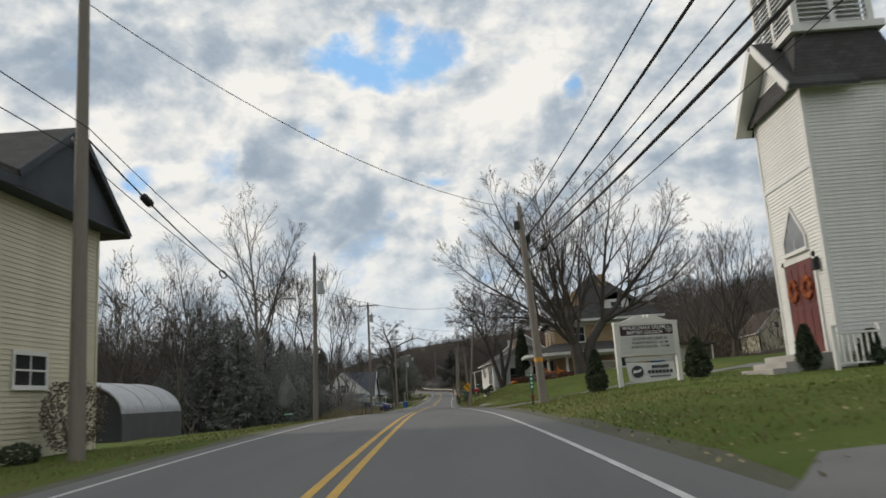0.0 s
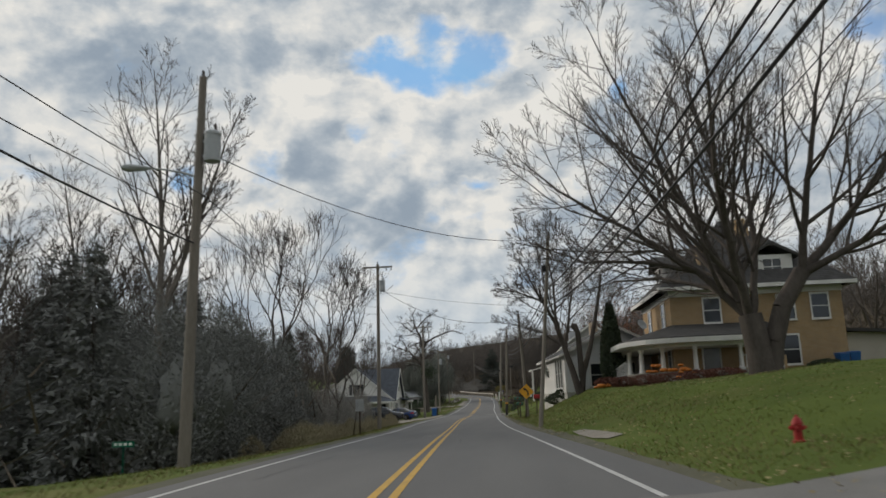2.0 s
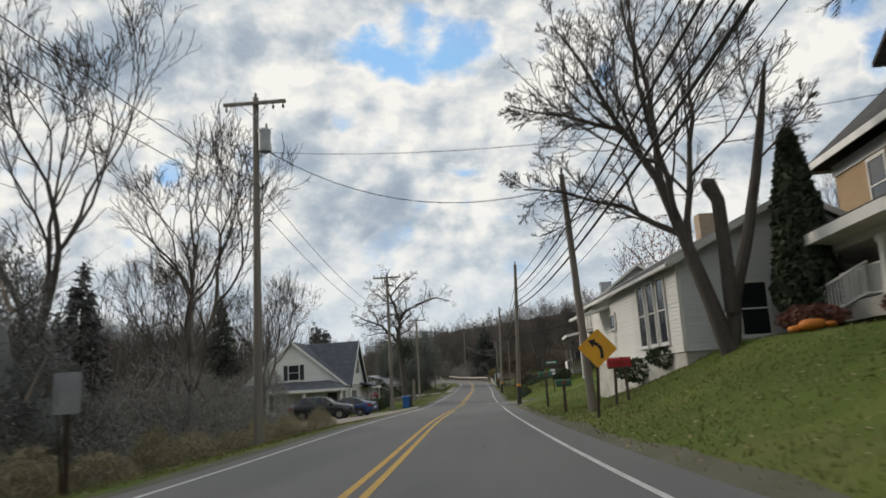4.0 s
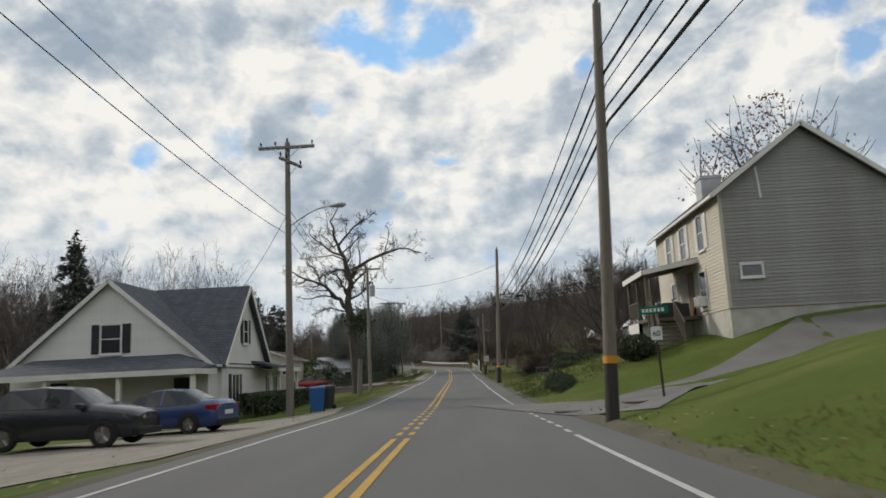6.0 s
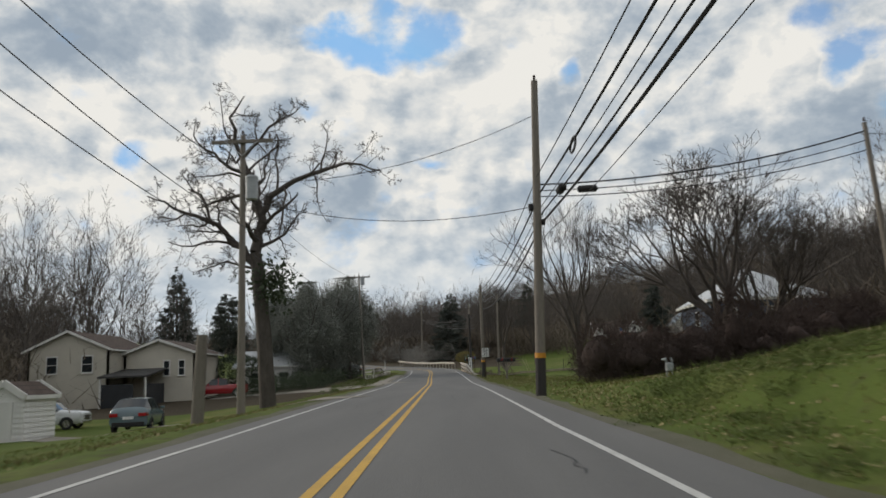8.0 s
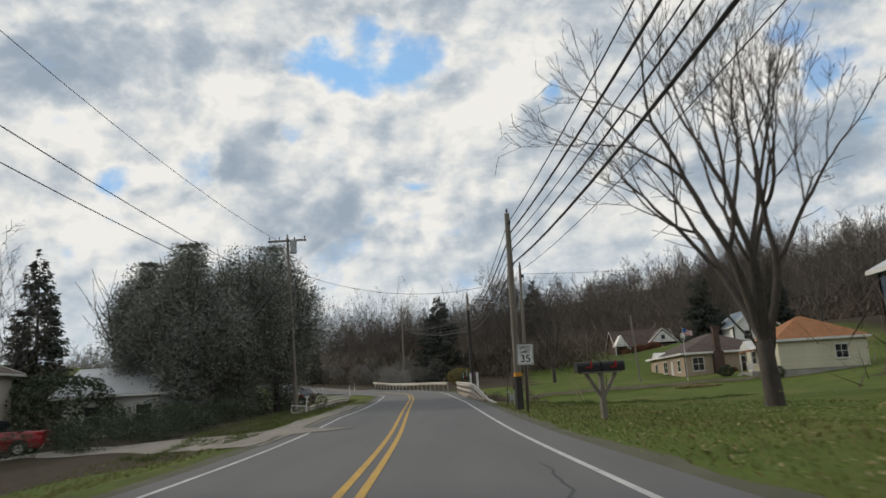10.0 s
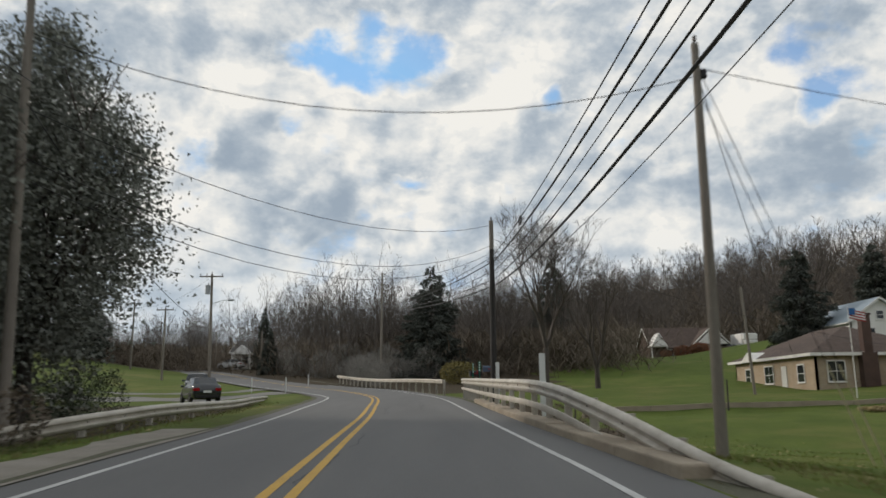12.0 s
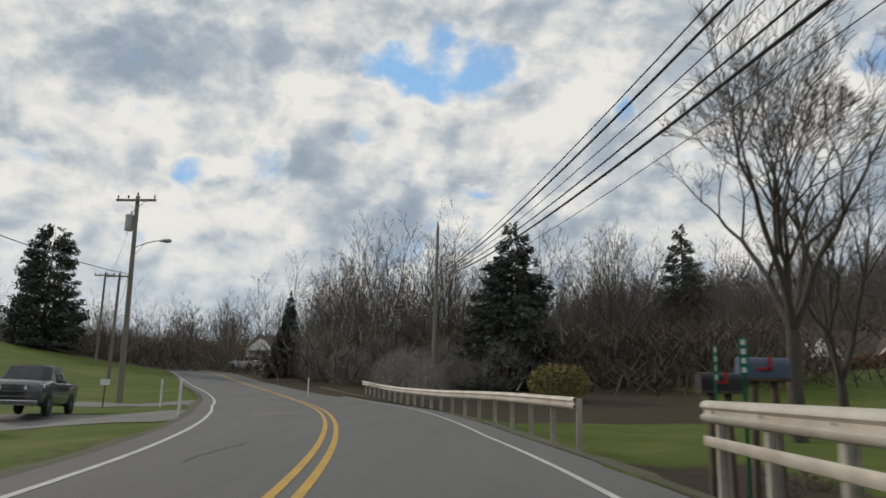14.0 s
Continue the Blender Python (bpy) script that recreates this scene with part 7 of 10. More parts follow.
def pale_house():
    """The pale grey clapboard house beside the lopped tree."""
    z = 1.6
    h = thing("grey_house", Matrix.Translation((8.1, 88.4, 0)) @ Matrix.Rotation(radians(5.5), 4, "Z") @ Matrix.Translation((-8.1, -88.4, 0)), "pale grey clapboard house with tall white-trimmed windows", "house")
    x0, x1, y0, y1, ze, zr = 8.1, 15.6, 88.4, 101, 4.4, 6.3
    siding(h, (x0, y0), (x1, y0), z, ze, "siding_pale", 0.13, peak=zr)
    siding(h, (x0, y1), (x0, y0), z, ze, "siding_white", 0.13)
    siding(h, (x1, y0), (x1, y1), z, ze, "siding_pale", 0.3, boards=False)
    siding(h, (x1, y1), (x0, y1), z, ze, "siding_pale", 0.3, peak=zr, boards=False)
    part("corner_board", Build().box(x0 - 0.05, y0 - 0.05, z, x0 + 0.1, y0 + 0.1, ze), "white_trim", h)
    part("foundation", Build().box(x0 + 0.03, y0 + 0.03, z - 2.2, x1, y1, z), "stone_wash", h)
    gable_roof(h, x0, x1, y0, y1, ze, zr, "roof_dark", 0.4, "y")
    for s, zz, w, hh in ((2.3, 2.0, 0.85, 1.6), (4.7, 2.0, 0.85, 1.6), (3.6, 4.3, 0.7, 0.9)):
        opening(h, (x0, y0), (x1, y0), s, zz, w, hh, (1, 2))
    for s in (8.5, 9.7, 10.9):
        opening(h, (x0, y1), (x0, y0), s, 2.0, 0.75, 2.1, (1, 2))
    opening(h, (x0, y1), (x0, y0), 4.0, 3.0, 0.8, 0.5, (1, 1))
    part("door_hood", Build().prism([(x0, 97.5, 3.9), (x0 - 1.4, 97.5, 3.55), (x0 - 1.4, 99.6, 3.55), (x0, 99.6, 3.9)], (0, 0, 0), (0, 0, 0.12)), "white_trim", h)
    posts(h, [(x0 - 1.3, 97.7)], 1.0, 3.55, 0.07, square=True)
    part("chimney", Build().box(11.5, 95, 5.6, 12.1, 95.6, 7.3), "brick_tan", h)


pale_house()


def grey_tenement():
    """The two-storey house above the side street."""
    h = thing("tall_house", pose(0, 0, 0), "two-storey tan sided house, its shaded sides coloured grey, on a whitewashed foundation", "house")
    x0, x1, y0, y1, zb, ze, zr = 11.1, 18.3, 131.2, 142.6, 2.85, 7.75, 10.4
    siding(h, (x0, y1), (x0, y0), zb, ze, "siding_tan", 0.15)
    # near gable and far wall: shade put into the siding colour
    siding(h, (x0, y0), (x1, y0), zb, ze, "siding_shaded", 0.15, peak=zr)
    siding(h, (x1, y0), (x1, y1), zb, ze, "siding_shaded", 0.3, boards=False)
    siding(h, (x1, y1), (x0, y1), zb, ze, "siding_tan", 0.3, peak=zr, boards=False)
    part("corner_board", Build().box(x0 - 0.05, y0 - 0.05, zb, x0 + 0.1, y0 + 0.1, ze), "siding_tan", h)
    part("foundation", Build().box(x0 + 0.02, y0 + 0.02, 0.6, x1 - 0.02, y1 - 0.02, zb), "stone_wash", h, "whitewashed block foundation")
    gable_roof(h, x0, x1, y0, y1, ze, zr, "roof_dark", 0.4, "y")
    part("chimney", Build().box(12.3, 137.2, 8.2, 13.3, 138.2, 9.9).box(12.25, 137.15, 9.8, 13.35, 138.25, 9.95), "metal", h, "square metal chimney chase")
    for s in (2.9, 5.6, 8.6):
        win = opening(h, (x0, y1), (x0, y0), s, 5.75, 0.85, 1.5, (1, 2), shutters="siding_white")
    opening(h, (x0, y1), (x0, y0), 8.3, 3.15, 0.9, 1.6, (1, 2))
    opening(h, (x0, y1), (x0, y0), 3.3, 3.15, 0.9, 1.6, (1, 2))
    opening(h, (x0, y0), (x1, y0), 1.05, 4.15, 0.8, 0.45, (1, 1), pane="glass_pale")
    part("drain_strip", Build().beam((12.75, y0 - 0.05, 8.75), (12.85, y0 - 0.05, 7.4), 0.08, 0.03, (0, 1, 0)), "white_trim", h)
    part("door", Build().box(x0 - 0.06, 135.9, 2.95, x0 - 0.02, 136.8, 5.0), "brown_wood", h, "brown wooden front door")
    ac = part("air_conditioner", Build().box(x0 - 0.45, 133.95, 3.2, x0 - 0.02, 134.65, 3.65), "white_trim", h, "white window air conditioner", bevel=0.02)
    for k in range(6):
        part("vane", Build().box(x0 - 0.465, 134.0, 3.25 + k * 0.06, x0 - 0.45, 134.6, 3.28 + k * 0.06), "grey_paint", ac)
    # porch
    slab(h, [(x0 - 2.6, 134.9, 5.05), (x0 - 0.02, 134.9, 5.55), (x0 - 0.02, 139.6, 5.55), (x0 - 2.6, 139.6, 5.05)], 0.14, "roof_dark", "porch_roof")
    part("porch_fascia", Build().beam((x0 - 2.63, 134.9, 4.95), (x0 - 2.63, 139.6, 4.95), 0.06, 0.24).beam((x0 - 2.6, 134.87, 4.95), (x0, 134.87, 5.4), 0.05, 0.22), "white_trim", h)
    part("porch_floor", Build().box(x0 - 2.5, 135.2, 2.7, x0 - 0.02, 139.4, 2.85), "deck_wood", h)
    for x, y in ((x0 - 2.4, 139.3), (x0 - 2.4, 137.2), (x0 - 2.4, 135.2)):
        part("porch_post", Build().box(x - 0.07, y - 0.07, 2.0 if y < 138 else 1.2, x + 0.07, y + 0.07, 4.95), "deck_wood", h)
    railing(h, (x0 - 2.45, 139.2), (x0 - 2.45, 137.3), 2.85, 0.9, 0.12, "deck_wood")
    siding(h, (x0 - 2.55, 139.4), (x0 - 2.55, 136.9), 1.2, 2.75, "siding_white", 0.15)
    siding(h, (x0 - 2.55, 136.9), (x0, 136.9), 1.2, 2.75, "siding_white", 0.3, boards=False)
    for k in range(6):
        part("stair_tread", Build().box(x0 - 2.4, 135.1 - k * 0.28 - 0.28, 2.66 - (k + 1) * 0.19, x0 - 1.3, 135.1 - k * 0.28 + 0.02, 2.72 - (k + 1) * 0.19), "deck_wood", h)
    railing(h, (x0 - 2.4, 135.1), (x0 - 2.4, 133.3), (2.75, 1.55), 0.9, 0.12, "deck_wood")
    railing(h, (x0 - 1.3, 135.1), (x0 - 1.3, 133.3), (2.75, 1.55), 0.9, 0.12, "deck_wood")
    for box in ((x0 - 1.9, 135.6, 2.85, x0 - 0.4, 136.5, 3.5), (x0 - 1.2, 137.4, 2.85, x0 - 0.3, 138.2, 3.7)):
        part("porch_bench", Build().box(*box), "shutter", h, "dark covered porch bench", bevel=0.05)


grey_tenement()


def farmhouse():
    """The white house with two steep gables."""
    z = -0.85
    h = thing("white_farmhouse", pose(0, 0, 0), "white clapboard house with steep slate-blue roof and dark shutters", "house")
    # main gable towards the parked cars
    x0, x1, y0, y1, ze, zr = -22.2, -12.4, 136.3, 146.5, 1.9, 6.0
    siding(h, (x0, y0), (x1, y0), z, ze, "siding_white", 0.15, peak=zr)
    siding(h, (x1, y0), (x1, y1 - 0.05), z, ze, "siding_white", 0.15)
    siding(h, (x1, y1), (x0, y1), z, ze, "siding_white", 0.3, peak=zr, boards=False)
    siding(h, (x0, y1), (x0, y0), z, ze, "siding_white", 0.3, boards=False)
    gable_roof(h, x0, x1, y0, y1, ze, zr, "roof_slate", 0.3, "y", name="roof")
    # cross gable towards the road
    cx, c0, c1 = -12.2, 137.7, 145.6
    siding(h, (cx, c0), (cx, c1), z, ze + 0.05, "siding_white", 0.15, peak=6.0)
    m = (c0 + c1) / 2
    for a, b in ((c0 - 0.35, m), (c1 + 0.35, m)):
        lo = 1.95 - 0.35 * (4.05 / 3.95)
        pts = [(cx + 0.35, a, lo + 0.16), (cx + 0.35, b, 6.2), (cx - 5.2, b, 6.2), (cx - 5.2, a, lo + 0.16)]
        slab(h, pts, 0.16, "roof_slate", "cross_roof")
        part("rake_board", Build().beam((cx + 0.37, a, lo + 0.06), (cx + 0.37, b, 6.08), 0.05, 0.22), "white_trim", h)
    opening(h, (cx, c0), (cx, c1), 3.95, 3.0, 0.75, 1.25, (1, 2), shutters="shutter")
    opening(h, (cx, c0), (cx, c1), 2.1, -0.2, 1.1, 1.45, (2, 1), shutters="shutter")
    opening(h, (x0, y0), (x1, y0), 5.0, 2.55, 0.95, 1.35, (1, 2), shutters="shutter")
    opening(h, (x0, y0), (x1, y0), 8.6, -0.3, 0.9, 1.5, (1, 2))
    opening(h, (x0, y0), (x1, y0), 2.5, -0.3, 0.9, 1.5, (1, 2))
    # front porch under a hipped roof
    slab(h, [(-22.6, 133.6, 1.55), (-12.0, 133.6, 1.55), (-13.8, 136.3, 2.35), (-21, 136.3, 2.35)], 0.14, "roof_slate", "porch_roof")
    slab(h, [(-12.0, 133.6, 1.55), (-12.0, 136.4, 1.75), (-13.8, 136.3, 2.35)], 0.14, "roof_slate", "porch_roof")
    part("porch_fascia", Build().box(-22.6, 133.55, 1.3, -11.95, 133.63, 1.55).box(-12.03, 133.63, 1.3, -11.95, 136.3, 1.55), "white_trim", h)
    posts(h, [(-12.2, 133.8), (-15.6, 133.8), (-19, 133.8), (-22.3, 133.8)], z, 1.35, 0.1, square=True)
    part("porch_screen", Build().box(-22.2, 133.85, z, -18.9, 133.9, 0.2), "white_trim", h)
    part("porch_floor", Build().box(-22.5, 133.6, z - 0.3, -12.1, 136.3, z + 0.15), "concrete", h)
    # low wing towards the next yard
    siding(h, (-12.6, 145.7), (-12.6, 150.6), z, 1.55, "siding_white", 0.15)
    siding(h, (-12.6, 150.6), (-19, 150.6), z, 1.55, "siding_white", 0.3, boards=False)
    slab(h, [(-11.3, 144.2, 1.75), (-11.3, 151.0, 1.75), (-19.5, 151.0, 2.3), (-19.5, 144.2, 2.3)], 0.16, "roof_slate", "wing_roof")
    part("wing_fascia", Build().box(-11.32, 144.2, 1.42, -11.24, 151.0, 1.72).box(-19.5, 150.98, 1.5, -11.3, 151.05, 1.75), "white_trim", h)
    posts(h, [(-11.5, 144.4), (-11.5, 146.3), (-11.5, 150.8)], z, 1.5, 0.07, square=True)
    opening(h, (-12.6, 145.7), (-12.6, 150.6), 2.6, -0.35, 1.9, 1.45, (2, 1), shutters="shutter", pane="glass_pale")
    slab(h, [(-12.2, 142.8, 2.05), (-10.8, 142.8, 1.72), (-10.8, 145.2, 1.72), (-12.2, 145.2, 2.05)], 0.12, "roof_slate", "hood_roof")
    part("foundation", Build().box(-22.1, 136.4, z - 0.6, -12.5, 150.5, z), "concrete", h)


farmhouse()


def plain_house(name, label, x0, x1, y0, y1, z0, ze, zr, wall, roof, along="x", windows=(), hip=False, boards=False, over=0.4):
    h = thing(name, pose(0, 0, 0), label, "house")
    pk = {"x": (None, zr), "y": (zr, None)}[along] if not hip else (None, None)
    for a, b, p in (((x0, y0), (x1, y0), pk[0]), ((x1, y0), (x1, y1), pk[1]), ((x1, y1), (x0, y1), pk[0]), ((x0, y1), (x0, y0), pk[1])):
        siding(h, a, b, z0, ze, wall, 0.2, peak=p, boards=boards)
    if hip:
        hip_roof(h, x0, x1, y0, y1, ze, zr, roof, over)
    else:
        gable_roof(h, x0, x1, y0, y1, ze, zr, roof, over, along)
    part("foundation", Build().box(x0 + 0.02, y0 + 0.02, z0 - 1.2, x1 - 0.02, y1 - 0.02, z0), "concrete", h)
    for where, s, z, w, hh in windows:
        a, b = {"near": ((x0, y0), (x1, y0)), "left": ((x0, y1), (x0, y0)), "right": ((x1, y0), (x1, y1))}[where]
        opening(h, a, b, s, z, w, hh, (2 if w > 1.1 else 1, 2))
    return h


plain_house("beige_house", "plain beige two-storey house with few windows", -39, -31.7, 203, 213, -1.2, 4.4, 6.0, "siding_tan", "roof_brown", "y", (("near", 5.4, 2.4, 0.9, 1.4), ("near", 2.2, 2.4, 0.9, 1.4)))
bh = plain_house("beige_annex", "beige house with two narrow dark windows", -31.6, -25.0, 206, 213, -1.2, 3.9, 5.1, "siding_tan", "roof_brown", "y", (("near", 4.0, 1.9, 0.5, 1.3), ("near", 5.4, 1.9, 0.5, 1.3)))
slab(bh, [(-32.0, 201.5, 1.9), (-27.6, 201.5, 1.9), (-27.6, 206, 2.6), (-32.0, 206, 2.6)], 0.15, "roof_dark", "awning_roof")
posts(bh, [(-31.8, 201.7), (-27.8, 201.7)], -1.2, 1.85, 0.07, square=True)
for where in ((-31.8, 201.75, -28.9, 201.8), (-27.82, 201.9, -27.78, 205.9)):
    part("porch_screen", Build().box(where[0], where[1], -1.2, where[2], where[3], 1.2), "shutter", bh, "dark screened porch side")
plain_house("white_bungalow", "low white house with a pale roof beyond the trees", -24, -17.2, 216, 223, -0.6, 2.6, 4.2, "siding_white", "roof_pale", "x", (("near", 2.0, 0.8, 0.9, 1.1), ("near", 5.0, 0.8, 0.9, 1.1)))
plain_house("blue_house", "blue-grey house with a pale metal roof above a hedge", 21.4, 31.0, 201, 210, 1.0, 6.2, 9.2, "siding_blue", "roof_pale", "x", (("near", 1.6, 4.3, 0.9, 1.2), ("near", 5.6, 4.3, 0.9, 1.2), ("left", 5.0, 4.3, 0.9, 1.2)), hip=True)
rh = plain_house("brick_ranch", "tan brick ranch house with a brown hipped roof", 27.6, 38.4, 265, 281, 1.9, 4.75, 7.3, "brick_tan", "roof_brown", hip=True, over=0.55,
                 windows=(("left", 13.6, 2.75, 1.1, 1.3), ("left", 7.6, 2.75, 1.7, 1.4), ("left", 3.0, 2.75, 1.1, 1.3), ("near", 1.6, 2.75, 1.3, 1.5), ("near", 7.4, 2.75, 1.3, 1.4)))
part("entry_door", Build().box(27.53, 270.0, 1.95, 27.58, 270.9, 4.1), "white_trim", rh, "white front door")
part("entry_step", Build().box(26.6, 269.6, 1.2, 27.59, 271.3, 1.95).box(26.2, 269.6, 1.2, 26.6, 271.3, 1.6), "concrete", rh)
part("chimney", Build().box(31.0, 264.3, 1.2, 32.2, 265, 4.9).box(31.25, 264.4, 4.9, 31.95, 265, 7.8).box(31.18, 264.33, 7.8, 32.02, 265.07, 7.95), "brick_dark", rh, "dark brick chimney on the end wall")
part("entry_gable", Build().prism([(26.9, 274.6, 4.72), (26.9, 278.0, 4.72), (26.9, 276.3, 5.6)], (0, 0, 0), (1.6, 0, 0)), "white_trim", rh)
for k, (x, y, w, h) in enumerate(((34.5, 263.6, 0.8, 0.9), (36.0, 263.4, 1.0, 1.1), (37.6, 263.5, 0.8, 0.8), (32.9, 263.8, 0.5, 0.6))):
    shrub(x, y, w, h, "brown-leaved shrub along a brick wall", 170 + k, 1400, 0.07, "rust_leaf" if k % 2 else "brush")
oh = plain_house("orange_roofed_house", "cream house with an orange-brown roof", 30.4, 39.4, 248.5, 257, 2.0, 4.85, 7.4, "siding_cream", "roof_orange", "x", (("near", 6.3, 2.9, 1.2, 1.3), ("left", 2.2, 2.9, 1.1, 1.3), ("left", 6.4, 2.9, 1.0, 1.3)), boards=True, hip=True)
slab(oh, [(28.6, 251.2, 4.2), (30.4, 251.2, 4.7), (30.4, 254.6, 4.7), (28.6, 254.6, 4.2)], 0.12, "roof_orange", "porch_roof")
part("porch_gable", Build().prism([(28.65, 251.3, 4.3), (28.65, 254.5, 4.3), (28.65, 252.9, 5.3)], (0, 0, 0), (1.7, 0, 0)), "white_trim", oh, "small white porch gable")
part("porch_floor", Build().box(28.5, 251.2, 1.0, 30.4, 254.6, 2.05), "concrete", oh)
posts(oh, [(28.7, 251.4), (28.7, 254.4)], 2.0, 4.2, 0.07, square=True)
railing(oh, (28.7, 251.4), (28.7, 253.0), 2.1, 0.9, 0.16)
for k in range(5):
    part("step", Build().box(28.5 - 0.3 * (k + 1), 253.2, 1.0, 28.5 - 0.3 * k, 254.5, 1.9 - 0.18 * k), "concrete", oh)
oh.location.x = 1.7
for k, (x, y) in enumerate(((31.3, 247.9), (29.1, 255.6))):
    shrub(x, y, 0.9, 1.3, "rounded dark shrub before a cream house", 180 + k, 1800, 0.07)
plain_house("blue_roofed_house", "white house with a blue-grey metal roof on the hillside", 41.0, 47.4, 284, 292, 6.4, 9.2, 11.5, "siding_white", "roof_blue", "y", (("near", 3.2, 9.4, 0.7, 0.8), ("near", 2.0, 7.2, 1.0, 1.2)))
fh = plain_house("brown_roofed_house", "low house with a brown roof and pale front gable", 34.8, 47.4, 336, 344, 7.4, 10.3, 13.4, "brick_dark", "roof_brown", "x", (("near", 3.2, 8.3, 0.9, 1.2), ("near", 6.2, 8.3, 0.9, 1.2)))
part("front_gable", Build().prism([(41.4, 333.9, 10.25), (47.6, 333.9, 10.25), (44.5, 333.9, 13.1)], (0, 0, 0), (0, 6, 0)), "roof_brown", fh, "brown front gable")
part("gable_face", Build().prism([(41.8, 333.8, 10.3), (47.2, 333.8, 10.3), (44.5, 333.8, 12.7)], (0, 0, 0), (0, 0.09, 0)), "siding_white", fh, "pale boarded gable")
for a, b in (((41.2, 10.1), (44.5, 13.2)), ((47.8, 10.1), (44.5, 13.2))):
    part("barge_board", Build().tube((a[0], 333.75, a[1]), (b[0], 333.75, b[1]), 0.12, 0.12, 4), "white_trim", fh)
part("gable_window", Build().box(44.1, 333.74, 10.9, 44.9, 333.79, 11.8), "glass", fh)
slab(fh, [(37.2, 333.6, 9.7), (47.8, 333.6, 9.7), (47.8, 336.2, 10.3), (37.2, 336.2, 10.3)], 0.15, "roof_brown", "porch_roof")
posts(fh, [(37.4, 333.8), (40.8, 333.8), (44.2, 333.8), (47.6, 333.8)], 6.9, 9.7, 0.1, square=True)
part("entry_gable", Build().prism([(34.2, 333.6, 9.9), (37.0, 333.6, 9.9), (35.6, 333.6, 12.2)], (0, 0, 0), (0, 3, 0)), "siding_white", fh, "small white entry gable")
posts(fh, [(34.3, 333.7), (36.9, 333.7)], 6.9, 9.9, 0.1, square=True)
for k, (x, w, h) in enumerate(((39.0, 1.6, 1.9), (41.9, 1.8, 2.1), (36.2, 1.0, 1.2), (45.3, 1.2, 1.0))):
    shrub(x, 332.4, w, h, "dark red-brown shrub before a far house", 190 + k, 1500, 0.12, "rust_leaf")
wh = plain_house("white_house", "white house with a small gabled porch beside the far road", -39, -28.7, 346, 356, 7.4, 10.4, 12.6, "siding_white", "roof_dark", "x", (("near", 2.5, 8.4, 1.0, 1.4), ("near", 7.5, 8.4, 1.0, 1.4)))
part("porch_gable", Build().prism([(-38.6, 344, 10.0), (-35, 344, 10.0), (-36.8, 344, 11.6)], (0, 0, 0), (0, 3, 0)), "siding_white", wh)
posts(wh, [(-38.4, 344.2), (-35.2, 344.2)], 7.2, 10.0, 0.12, square=True)
plain_house("end_house", "pale house at the crest of the far road", -92, -82, 440, 448, 13.5, 16.5, 19, "siding_white", "roof_brown", "x")
plain_house("yellow_house", "small pale yellow gabled house behind the church lawn", 42.6, 47.6, 100, 107, 4.2, 6.6, 9.2, "siding_cream", "roof_brown", "y", (("near", 2.4, 6.9, 0.5, 0.7),))

